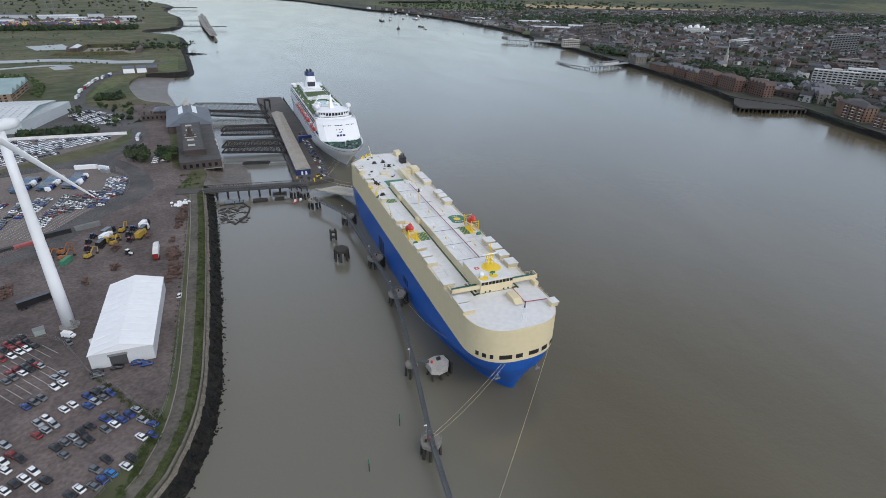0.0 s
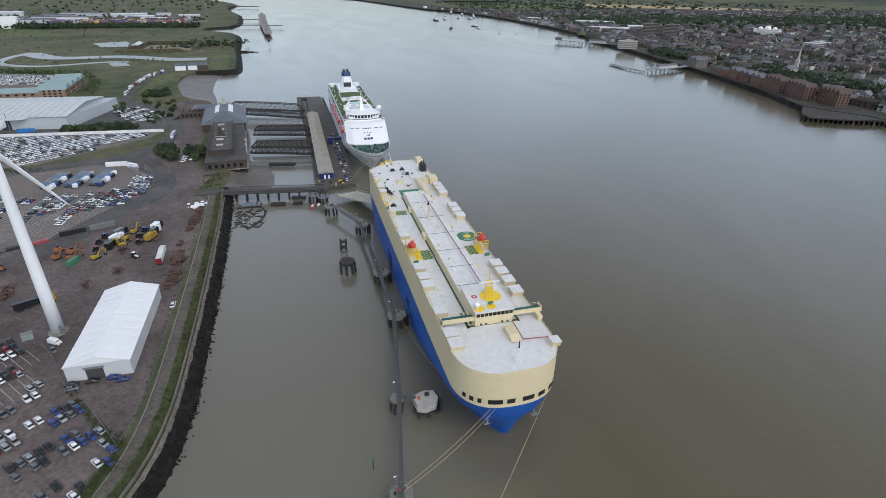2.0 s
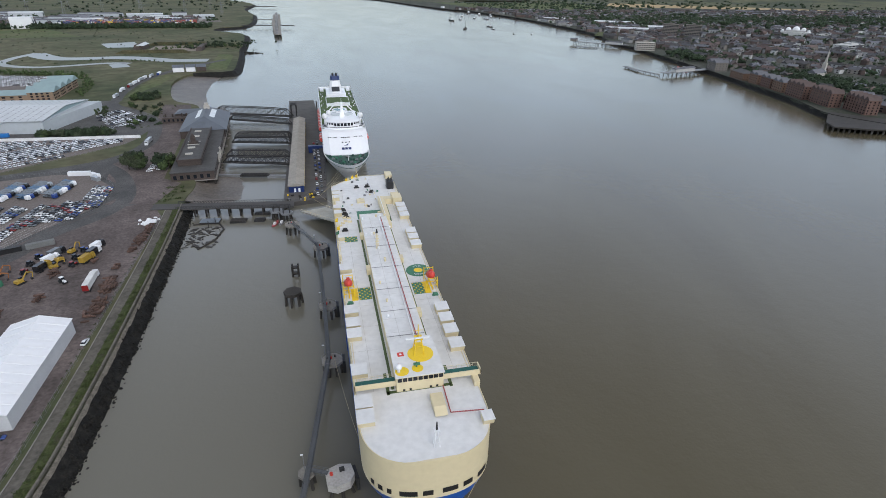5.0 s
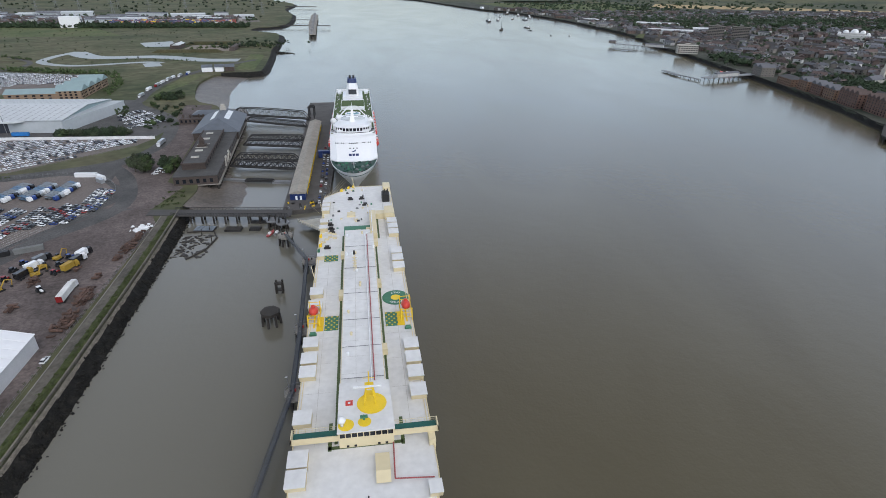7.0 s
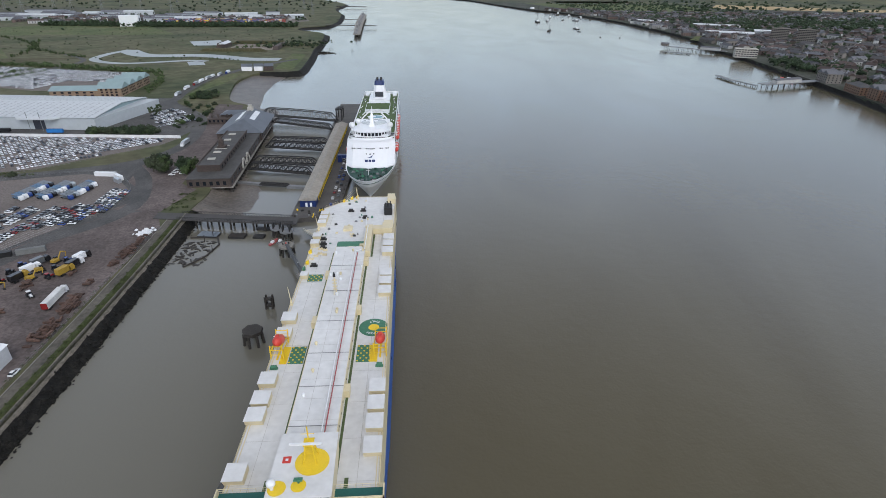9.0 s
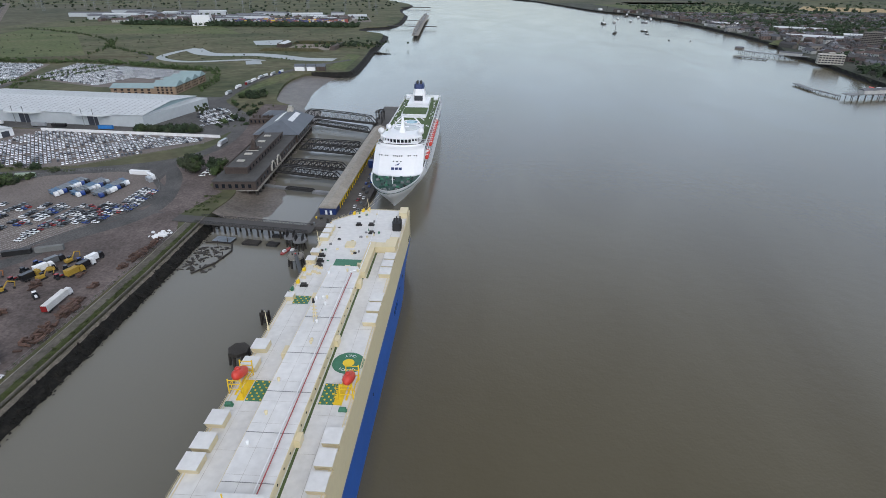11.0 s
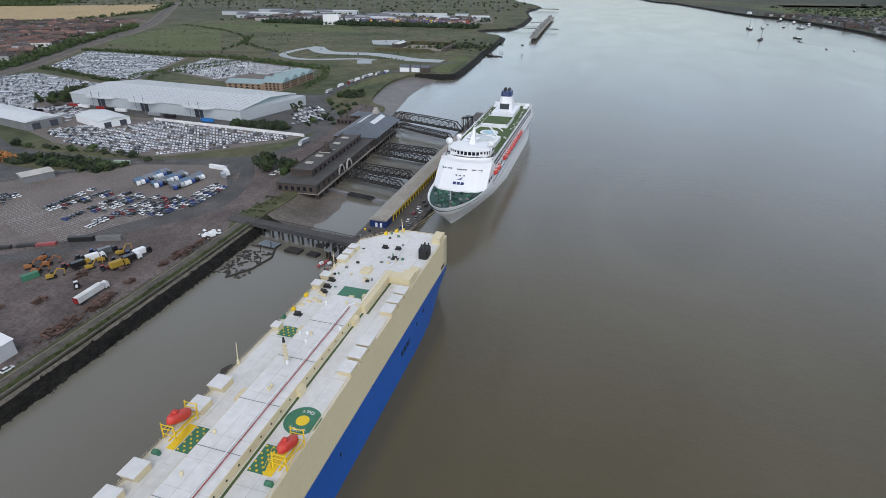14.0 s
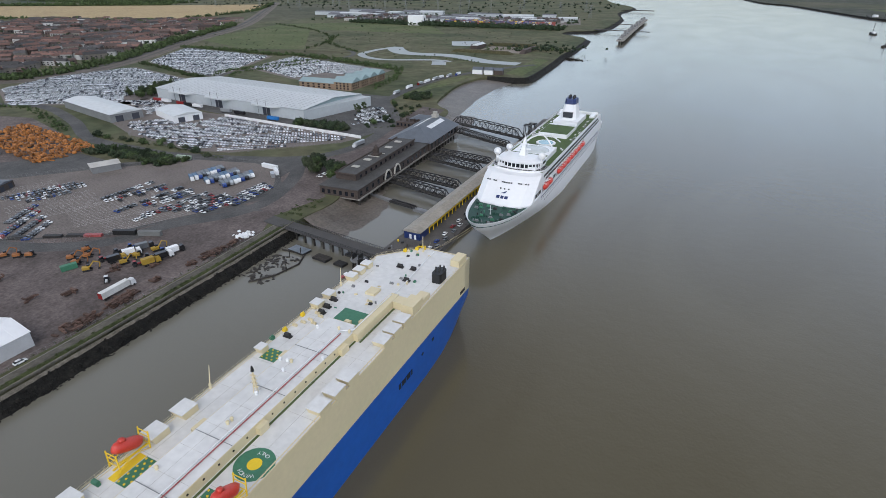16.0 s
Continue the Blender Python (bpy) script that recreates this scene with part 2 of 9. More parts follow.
# ---- mesh helpers ----
class Shape:
    """Gathers plain solids and turns them into one mesh."""

    def __init__(self):
        self.v, self.f = [], []

    def add(self, verts, faces):
        o = len(self.v)
        self.v += [tuple(p) for p in verts]
        self.f += [tuple(i + o for i in face) for face in faces]
        return self

    def box(self, x0, y0, z0, x1, y1, z1):
        return self.prism([(x0, y0), (x1, y0), (x1, y1), (x0, y1)], z0, z1)

    def obox(self, c, s, yaw=0.0, taper=1.0):
        """Box of size s standing on c, turned by yaw radians, its top narrowed by taper."""
        ca, sa = math.cos(yaw), math.sin(yaw)
        v = []
        for z, k in ((0, 1), (s[2], taper)):
            for a, b in ((-.5, -.5), (.5, -.5), (.5, .5), (-.5, .5)):
                x, y = a * s[0] * k, b * s[1] * k
                v.append((c[0] + x * ca - y * sa, c[1] + x * sa + y * ca, c[2] + z))
        return self.add(v, [(3, 2, 1, 0), (4, 5, 6, 7), (0, 1, 5, 4), (1, 2, 6, 5), (2, 3, 7, 6), (3, 0, 4, 7)])

    def prism(self, poly, z0, z1):
        n = len(poly)
        if sum(poly[i - 1][0] * poly[i][1] - poly[i][0] * poly[i - 1][1] for i in range(n)) < 0:
            poly = poly[::-1]
        v = [(x, y, z0) for x, y in poly] + [(x, y, z1) for x, y in poly]
        f = [tuple(range(n - 1, -1, -1)), tuple(range(n, 2 * n))]
        f += [(i, (i + 1) % n, n + (i + 1) % n, n + i) for i in range(n)]
        return self.add(v, f)

    def loft(self, rings, closed=True, caps=True):
        n = len(rings[0])
        v = [p for r in rings for p in r]
        f = []
        for k in range(len(rings) - 1):
            for i in range(n if closed else n - 1):
                j = (i + 1) % n
                f.append((k * n + i, k * n + j, (k + 1) * n + j, (k + 1) * n + i))
        if caps and closed:
            f += [tuple(range(n - 1, -1, -1)), tuple(range((len(rings) - 1) * n, len(rings) * n))]
        return self.add(v, f)

    def rod(self, a, b, r, n=6, r2=None):
        a, b = Vector(a), Vector(b)
        q = (b - a).to_track_quat("Z", "Y")
        rings = []
        for p, rad in ((a, r), (b, r if r2 is None else r2)):
            rings.append([p + q @ Vector((rad * math.cos(2 * math.pi * i / n), rad * math.sin(2 * math.pi * i / n), 0)) for i in range(n)])
        return self.loft(rings)

    def rods(self, pts, r, n=6):
        for a, b in zip(pts, pts[1:]):
            self.rod(a, b, r, n)
        return self

    def tube(self, pts, r, n=6):
        """One bent pipe through pts."""
        p = [Vector(q) for q in pts]
        rings = []
        for i, c in enumerate(p):
            q = (p[min(i + 1, len(p) - 1)] - p[max(i - 1, 0)]).to_track_quat("Z", "Y")
            rings.append([c + q @ Vector((r * math.cos(2 * math.pi * k / n), r * math.sin(2 * math.pi * k / n), 0)) for k in range(n)])
        return self.loft(rings)

    def ball(self, c, r, n=10, m=6, zmin=-1.0, sy=1.0, sz=1.0):
        rings = []
        for k in range(m + 1):
            s = zmin + (1 - zmin) * k / m
            a = math.asin(max(-1, min(1, s)))
            rr = max(0.02, math.cos(a))
            rings.append([(c[0] + r * rr * math.cos(2 * math.pi * i / n), c[1] + sy * r * rr * math.sin(2 * math.pi * i / n), c[2] + sz * r * s) for i in range(n)])
        return self.loft(rings)

    def lump(self, c, r, sz=0.85, n=6, m=4):
        """A rough rounded clod, dented by noise."""
        o = len(self.v)
        self.ball(c, r, n, m, -0.7, 1.0, sz)
        for i in range(o, len(self.v)):
            x, y, z = self.v[i]
            k = 0.82 + 0.5 * noise.noise(Vector((x * 1.7 / r, y * 1.7 / r, z * 1.7 / r)))
            self.v[i] = (c[0] + (x - c[0]) * k, c[1] + (y - c[1]) * k, c[2] + (z - c[2]) * k)
        return self

    def gable(self, c, s, h, yaw=0.0, over=0.0, thick=0.0):
        """Gabled roof solid over a box of size s (x along, y across), standing at c, h high."""
        ca, sa = math.cos(yaw), math.sin(yaw)
        a, b = s[0] / 2 + over, s[1] / 2 + over
        pts = [(-a, -b, 0), (a, -b, 0), (a, b, 0), (-a, b, 0), (-a, 0, h), (a, 0, h)]
        v = [(c[0] + x * ca - y * sa, c[1] + x * sa + y * ca, c[2] + z) for x, y, z in pts]
        return self.add(v, [(3, 2, 1, 0), (0, 1, 5, 4), (2, 3, 4, 5), (1, 2, 5), (3, 0, 4)])

    def mesh(self, name, material, smooth=False):
        me = bpy.data.meshes.new(name)
        me.from_pydata(self.v, [], self.f)
        if material:
            me.materials.append(material)
        if smooth:
            me.shade_smooth()
        return me


def part(name, shape, material, parent=None, label="", smooth=False):
    ob = new(name, shape.mesh(name, material, smooth))
    if parent:
        ob.parent = parent
    return tagged(ob, label)


def place(ob, x, y, z=0.0, yaw=0.0):
    ob.matrix_basis = Matrix.Translation((x, y, z)) @ Matrix.Rotation(yaw, 4, "Z")
    return ob


def sheet(name, poly, z, material, label, category, thick=0.0, kind="structure"):
    """A level sheet of ground with the outline poly."""
    s = Shape()
    if sum(poly[i - 1][0] * poly[i][1] - poly[i][0] * poly[i - 1][1] for i in range(len(poly))) < 0:
        poly = poly[::-1]
    if thick:
        s.prism(poly, z - thick, z)
    else:
        s.add([(x, y, z) for x, y in poly], [tuple(range(len(poly)))])
    return tagged(part(name, s, material), label, category, kind=kind)


def smooth_line(pts, step=10.0):
    """Catmull-Rom through pts, cut about every step metres."""
    out = []
    p = [Vector(q) for q in pts]
    for i in range(len(p) - 1):
        a, b, c, d = p[max(i - 1, 0)], p[i], p[i + 1], p[min(i + 2, len(p) - 1)]
        n = max(1, int((c - b).length / step))
        for k in range(n):
            t = k / n
            out.append(0.5 * (2 * b + (c - a) * t + (2 * a - 5 * b + 4 * c - d) * t * t + (3 * b - a - 3 * c + d) * t ** 3))
    out.append(p[-1])
    return out


def ribbon(name, line, profile, material, label, category, kind="structure", jitter=0.0, seed=1):
    """A strip along the plan line. profile: (offset to the right, height) from one edge to the other."""
    rnd = random.Random(seed)
    rings = []
    for i, p in enumerate(line):
        d = (line[min(i + 1, len(line) - 1)] - line[max(i - 1, 0)]).normalized()
        r = Vector((d.y, -d.x))
        rings.append([(p.x + r.x * (o + (rnd.uniform(-jitter, jitter) if 0 < k < len(profile) else 0)), p.y + r.y * o, z + rnd.uniform(-jitter, jitter) * 0.25) for k, (o, z) in enumerate(profile)])
    s = Shape()
    s.loft(rings[::-1], closed=False)
    return tagged(part(name, s, material), label, category, kind=kind)


GL = 5.5  # level of the dockside

# ---- river and land ----
s = Shape()
s.box(-4900, -1500, -6, 4900, 4900, 0)
tagged(part("water", s, WATER), "silty brown tidal river with small ripples", "river", kind="structure")

NSHORE = [(-4800, -900), (-1500, -500), (-400, -60), (-120, 66), (-62, 98), (-38.5, 115), (-28.5, 135), (-24, 160), (-23, 200), (-23, 240), (-23.6, 300), (-25, 345), (-26, 372),
          (-24, 396), (-28, 412), (-42, 436), (-48, 500), (-52, 560), (-56, 610), (-66, 652), (-95, 685), (-117, 780), (-116, 835), (-106, 862), (-70, 866), (-56, 872), (-53, 895), (-58, 980), (-64, 1060), (-70, 1120), (-72, 1200), (-80, 1300),
          (-97, 1430), (-130, 1475), (-172, 1520), (-168, 1590), (-118, 1640), (-108, 1740), (-110, 1850), (-130, 2100), (-160, 2250), (-190, 2450), (-200, 2870), (-393, 3405), (-700, 4700)]
nline = smooth_line(NSHORE, 8.0)
sheet("ground", [(p.x, p.y) for p in nline] + [(-4800, 4700)], GL, MARSH, "flat green and brown marsh land beside the river", "ground", thick=8)

SSHORE = [(560, -900), (565, 0), (575, 200), (584, 316), (612, 410), (618, 440), (591, 500), (609, 560), (628, 640), (655, 775), (684, 960), (702, 1060), (712, 1198), (752, 1320), (766, 1447), (770, 1650), (763, 1865),
          (735, 2100), (690, 2340), (610, 2520), (500, 3100), (440, 3400), (330, 3700), (200, 4700)]
sline = smooth_line(SSHORE, 12.0)
sheet("ground_south", [(p.x, p.y) for p in sline] + [(4800, 4700), (4800, -900)], GL, TOWN, "low built-up land on the far bank", "ground", thick=8)

# ---- car carrier ----
DECK, BAND, HALF, LEN = 30.0, 16.3, 16.9, 202.5
carrier = new("car_carrier_ship")
place(carrier, 79.6, 123.5, 0)
tagged(carrier, "blue and cream car carrier ship with flat white top deck", "cargo ship")


def carrier_half(y, z):
    t = max(0.0, min(1.0, z / 17.0))
    k = t * t * (3 - 2 * t)
    run = 62 - 46 * k
    n = 1.55 + 0.95 * k
    start = 5.5 * (1 - min(1, z / 14.0)) if z >= 0 else 5.5
    u = (y - start) / run
    if u <= 0:
        return 0.05
    w = HALF if u >= 1 else HALF * (1 - (1 - u) ** n) ** (1 / n)
    if y > 165 and z < 14:
        w *= 1 - 0.28 * ((y - 165) / 38) ** 2 * (1 - max(z, 0) / 14)
    return max(w, 0.05)


def carrier_ring(z):
    """Outline at height z: bow to stern on one side, cut port quarter, and back."""
    start = 5.5 * (1 - min(1, max(z, 0) / 14.0))
    ys = [start + (70 - start) * (i / 22) ** 2.2 for i in range(23)] + [90, 130, 165, 178, 188.5, 197, LEN]
    right = [(carrier_half(y, z), y, z) for y in ys]
    left = []
    for y in ys:
        w = carrier_half(y, z)
        if y > 188.5:
            w = min(w, HALF - (y - 188.5) * 1.0)
        left.append((-w, y, z))
    return right + left[::-1]


s = Shape()
s.loft([carrier_ring(z) for z in (-2, 0, 3, 6, 9, 11, 13)] + [[(x, y, BAND if y > 40 else 17 + (BAND - 17) * max(0, min(1, (y - 8) / 32))) for x, y, z in carrier_ring(16)]], caps=False)
part("lower_hull", s, BLUE, carrier, "bright blue lower hull", True)
s = Shape()
rings = [[(x, y, BAND if y > 40 else 17 + (BAND - 17) * max(0, min(1, (y - 8) / 32))) for x, y, z in carrier_ring(16)]]
rings += [carrier_ring(z) for z in (18.5, 21, 24, 27, DECK)]
s.loft(rings, caps=False)
inner = [(x * 0.985, 0.6 + (y - 0.6) * 0.997 if y > 0.6 else 0.6, DECK) for x, y, z in carrier_ring(DECK)]
s.loft([carrier_ring(DECK), inner], caps=False)
part("upper_hull", s, CREAM, carrier, "cream upper hull", True)
s = Shape()
dk = [(p[0] * 0.998, p[1], DECK - 0.12) for p in inner]
s.add(dk, [tuple(range(len(dk)))])
part("weather_deck", s, DECKWHITE, carrier, "white top deck with scuffs and rust marks")

# mooring ports round the bow, their inner shade drawn as black patches
def bow_port(y0, y1, side, z0=18.4, z1=20.1):
    s = Shape()
    for k in range(5):
        y = y0 + (y1 - y0) * k / 5
        yb = y0 + (y1 - y0) * (k + 1) / 5
        a, b = side * (carrier_half(y, 19) + 0.06), side * (carrier_half(yb, 19) + 0.06)
        s.add([(a, y - 0.06, z0), (b, yb - 0.06, z0), (b, yb - 0.06, z1), (a, y - 0.06, z1)], [(0, 1, 2, 3) if side > 0 else (3, 2, 1, 0)])
    part("mooring_port", s, BLACK, carrier, "black patch on the bow plating for a shaded opening")


def bow_y(w, z):
    """The y at which the bow reaches the half-width w."""
    lo, hi = 0.0, 70.0
    for _ in range(40):
        mid = (lo + hi) / 2
        lo, hi = (mid, hi) if carrier_half(mid, z) < w else (lo, mid)
    return lo


for side, w0, w1 in ((-1, 4.5, 8.8), (-1, 0.6, 3.2), (1, 1.6, 5.6), (1, 7.0, 9.6), (1, 11.2, 14.0), (-1, 10.6, 11.6), (-1, 12.6, 13.6), (-1, 14.4, 15.1)):
    bow_port(bow_y(w0, 19), bow_y(w1, 19), side)
# hull side openings: raised black boxes, the colour standing for inner shade
for side, y, z, w, h in ((1, 98, 11.0, 0.6, 1.0), (1, 150, 9.5, 9.0, 2.0), (1, 162, 11.5, 1.2, 1.0), (1, 170, 12.5, 1.6, 1.2), (-1, 122, 5.0, 10.0, 8.5), (-1, 80, 7.0, 7.0, 3.0), (1, 196, 18.2, 4.5, 1.3)):
    s = Shape()
    x = side * (carrier_half(y, z) + 0.01)
    s.box(min(x, x + side * 0.12), y - w / 2, z - h / 2, max(x, x + side * 0.12), y + w / 2, z + h / 2)
    hatch = part("side_opening", s, BLACK, carrier, "black box on the hull coloured as a shaded side opening")
    if w > 5:
        for k in (-1, 0, 1):
            s = Shape()
            s.box(min(x, x + side * 0.3), y + k * w * 0.34 - 0.15, z - h / 2, max(x, x + side * 0.3), y + k * w * 0.34 + 0.15, z + h / 2)
            part("side_frame", s, BLUE, hatch)
# anchors
for side in (-1, 1):
    s = Shape()
    y = bow_y(7.2, 10)
    s.rod((side * 6.6, y + 1.2, 11.0), (side * 7.6, y - 0.6, 10.2), 1.2, 10, 1.0)
    pocket = part("anchor_pocket", s, BLUE, carrier)
    s = Shape()
    s.rod((side * 7.6, y - 0.6, 10.2), (side * 7.9, y - 1.0, 8.8), 0.25)
    s.box(side * 7.9 - 1.0, y - 1.3, 8.4, side * 7.9 + 1.0, y - 0.7, 8.9)
    part("anchor", s, STEEL, pocket, "grey stowed anchor")

# raised trunk along the centre line
TOP = 32.6
s = Shape()
s.prism([(-5.8, 29), (6.3, 29), (6.3, 112), (6.3, 138), (4.6, 142), (-5.8, 142)], DECK - 0.2, TOP)
s.prism([(6.3, 138), (7.9, 138), (7.9, 163), (5.0, 163), (5.0, 142)], DECK - 0.2, TOP)
trunk = part("deck_trunk", s, CREAM, carrier, "long raised cream trunk with portholes")
s = Shape()
s.prism([(-5.6, 29.2), (6.1, 29.2), (6.1, 138), (4.5, 141.8), (-5.6, 141.8)], TOP, TOP + 0.08)
part("trunk_roof", s, DECKWHITE, trunk, "white roof of the trunk")
for k in range(24):
    s = Shape()
    y = 34 + k * 4.3
    s.rod((6.28, y, 31.4), (6.38, y, 31.4), 0.3, 8)
    part("porthole", s, GLASS, trunk)
for x, y, w, l in ((7.0, 98.5, 1.4, 3.0), (-6.6, 92, 1.5, 4.0), (7.0, 132, 1.6, 3.4), (-6.5, 122, 1.4, 3.0), (7.0, 60, 1.4, 3.0)):
    s = Shape()
    s.box(x - w / 2, y - l / 2, DECK - 0.1, x + w / 2, y + l / 2, TOP - 0.5)
    part("access_locker", s, CREAM, carrier)
# green walkways beside the trunk
for x0, x1, y0, y1 in ((6.6, 7.3, 26, 138), (-7.0, -6.2, 26, 142), (-8.5, 9.5, 24.4, 25.4), (8.1, 8.9, 138, 164), (-8.5, -7.6, 24, 33), (9.0, 9.9, 24, 33)):
    s = Shape()
    s.box(x0, y0, DECK - 0.1, x1, y1, DECK - 0.06)
    part("painted_walkway", s, OLIVE, carrier, "green painted walkway strip")
# plating seams and rust-stained drains
SEAM = surface("grimy_weld_seam", (0.47, 0.455, 0.43), 0.8, dark=0.6, light=1.3, fine=0.8)
for side in (-1, 1):
    for y in np.arange(32, 186, 12.4):
        x0 = 7.6 if side > 0 else 7.2
        part("deck_seam", Shape().box(min(side * x0, side * 16.4), y, DECK - 0.12, max(side * x0, side * 16.4), y + 0.09, DECK - 0.11), SEAM, carrier)
    part("deck_seam", Shape().box(side * 11.8 - 0.05, 26, DECK - 0.12, side * 11.8 + 0.05, 186, DECK - 0.112), SEAM, carrier)
    part("gutter_bar", Shape().box(side * 16.0 - 0.12, 30, DECK - 0.12, side * 16.0 + 0.12, 186, DECK - 0.02), CREAM, carrier)
for y in np.arange(48, 138, 7.5):
    part("roof_seam", Shape().box(-5.5, y, TOP + 0.08, 6.0, y + 0.08, TOP + 0.09), SEAM, trunk)
part("roof_seam", Shape().box(-1.6, 42, TOP + 0.08, -1.5, 138, TOP + 0.09), SEAM, trunk)
# pipes
s = Shape()
s.rods([(2.6, 38, TOP + 0.5), (2.6, 137, TOP + 0.5), (5.9, 139, TOP + 0.5), (5.9, 161, TOP + 0.5), (4.6, 166, DECK + 0.6), (2.6, 200, DECK + 0.6)], 0.17)
part("fire_main", s, WHITE, carrier, "white pipe along the deck")
s = Shape()
s.rods([(3.4, 34, TOP + 0.4), (3.4, 136, TOP + 0.4)], 0.15)
part("fire_main", s, REDPIPE, carrier, "dull red pipe along the deck")
s = Shape()
s.rods([(7.1, 24.5, DECK + 0.3), (6.8, 14, DECK + 0.3), (15.6, 13.2, DECK + 0.3)], 0.16)
part("fire_main", s, REDPIPE, carrier, "dull red pipe on the foredeck")
for y in (46, 60, 74, 90, 108, 126):
    s = Shape()
    s.rods([(-5.6, y, TOP + 0.25), (6.1, y, TOP + 0.25)], 0.08)
    part("cross_pipe", s, STEEL, carrier)

# bridge
s = Shape()
s.prism([(-5.7, 24.6), (7.3, 24.6), (7.4, 32), (6.9, 41.2), (-5.6, 41.2), (-5.8, 32)], DECK - 0.1, 36.2)
bridge = part("bridge_house", s, CREAM, carrier, "cream bridge house")
s = Shape()
s.prism([(-6.0, 24.2), (7.6, 24.2), (7.1, 41.5), (-5.8, 41.5)], 36.2, 36.5)
part("bridge_roof", s, DECKWHITE, bridge, "white bridge roof")
for k in range(9):
    s = Shape()
    x = -5.4 + k * 1.42
    s.box(x, 24.44, 34.6, x + 1.15, 24.6, 35.7)
    part("bridge_window", s, GLASS, bridge)
for x in (-4.0, -2.2, 3.4, 5.2):
    s = Shape()
    s.box(x, 24.5, 31.4, x + 0.6, 24.6, 32.0)
    part("small_window", s, GLASS, bridge)
for x0, x1 in ((-17.0, -5.7), (7.3, 18.2)):
    s = Shape()
    s.box(x0, 25.2, 33.0, x1, 28.6, 33.3)
    s.box(x0, 25.2, 33.3, x1, 25.5, 34.6)
    s.box(x0 if x0 < 0 else x1 - 0.3, 25.2, 33.3, x0 + 0.3 if x0 < 0 else x1, 28.6, 34.6)
    wing = part("bridge_wing", s, CREAM, bridge, "open bridge wing with green floor")
    s = Shape()
    s.box(x0 + 0.4, 25.6, 33.3, x1 - 0.1, 28.5, 33.36)
    part("wing_floor", s, surface("sea_green_deck", (0.012, 0.10, 0.085), 0.6), wing)
    s = Shape()
    for k in range(8):
        x = x0 + (x1 - x0) * k / 7
        s.rod((x, 28.6, 33.3), (x, 28.6, 34.5), 0.05, 4)
    s.rod((x0, 28.6, 34.5), (x1, 28.6, 34.5), 0.06, 4)
    s.rod((x0, 28.6, 33.9), (x1, 28.6, 33.9), 0.04, 4)
    part("wing_rail", s, CREAM, wing)
s = Shape()
s.prism([(15.6, 22.6), (17.2, 22.6), (17.2, 26.4), (15.6, 26.4)], DECK - 0.1, 33.0)
part("wing_support", s, CREAM, bridge)
# bridge roof fittings
for x, y, r in ((2.4, 33.2, 3.7), (-3.9, 26.6, 1.9), (0.5, 27.1, 1.6)):
    s = Shape()
    s.rod((x, y, 36.5), (x, y, 36.55), r, 28)
    part("painted_circle", s, YELLOW, bridge, "yellow painted circle")
s = Shape()
s.box(-4.1, 33.0, 36.5, -2.3, 34.8, 36.56)
square = part("painted_square", s, RED, bridge, "red painted square")
part("square_middle", Shape().box(-3.5, 33.6, 36.56, -2.9, 34.2, 36.6), WHITE, square)
s = Shape()
s.rod((-4.8, 26.4, 36.5), (-4.8, 26.4, 37.6), 0.4, 8)
s.ball((-4.8, 26.4, 38.4), 1.0)
part("satellite_dome", s, WHITE, bridge, "white satellite dome", True)
s = Shape()
for dx, dy in ((-1.4, -1.4), (1.4, -1.4), (1.4, 1.4), (-1.4, 1.4)):
    s.rod((2.0 + dx, 34 + dy, 36.5), (2.0 + dx * 0.5, 34 + dy * 0.5, 41.5), 0.16, 6)
s.box(0.9, 32.9, 41.4, 3.1, 35.1, 41.7)
s.box(1.0, 33, 39.0, 3.0, 35, 39.15)
s.rod((2, 34, 41.5), (2, 34, 46), 0.14, 6)
s.rod((0.6, 34, 44), (3.4, 34, 44), 0.08, 4)
mast = part("radar_mast", s, YELLOW, bridge, "yellow lattice radar mast")
s = Shape()
s.box(-1.8, 32.4, 42.3, 5.0, 32.8, 42.7)
part("radar_scanner", s, WHITE, mast, "white radar scanner bar")
s = Shape()
s.rod((0.4, 27.8, 36.5), (0.4, 27.8, 38.0), 0.25, 6)
s.box(-0.5, 27.4, 37.3, 1.3, 28.2, 37.7)
part("compass_stand", s, GREEN, bridge, "green compass stand")
bridge.location = (0, 0, -1.3)
# foredeck
s = Shape()
s.box(2.6, 15.6, DECK - 0.1, 5.9, 20.6, DECK + 1.5)
hatch = part("stair_hatch", s, CREAM, carrier, "cream stair housing with sloped lid")
s = Shape()
s.add([(2.6, 15.6, DECK + 1.5), (5.9, 15.6, DECK + 1.5), (5.9, 13.2, DECK + 0.3), (2.6, 13.2, DECK + 0.3), (2.6, 15.6, DECK - 0.1), (5.9, 15.6, DECK - 0.1)], [(0, 1, 2, 3), (0, 3, 4), (1, 5, 2)])
part("lid", s, CREAM, hatch)
s = Shape()
for dx, dy in ((-0.7, -0.7), (0.7, -0.7), (0.7, 0.7), (-0.7, 0.7)):
    s.rod((1.0 + dx, 4.5 + dy, DECK - 0.1), (1.0 + dx * 0.3, 4.5 + dy * 0.3, DECK + 5.0), 0.12, 5)
s.box(0.3, 3.8, DECK + 4.9, 1.7, 5.2, DECK + 5.1)
s.box(0.5, 4.0, DECK + 2.4, 1.5, 5.0, DECK + 2.5)
fmast = part("foremast", s, WHITE, carrier, "short white lattice foremast")
s = Shape()
s.rod((1.0, 4.5, DECK + 5), (1.0, 4.5, DECK + 7.5), 0.28, 6, 0.15)
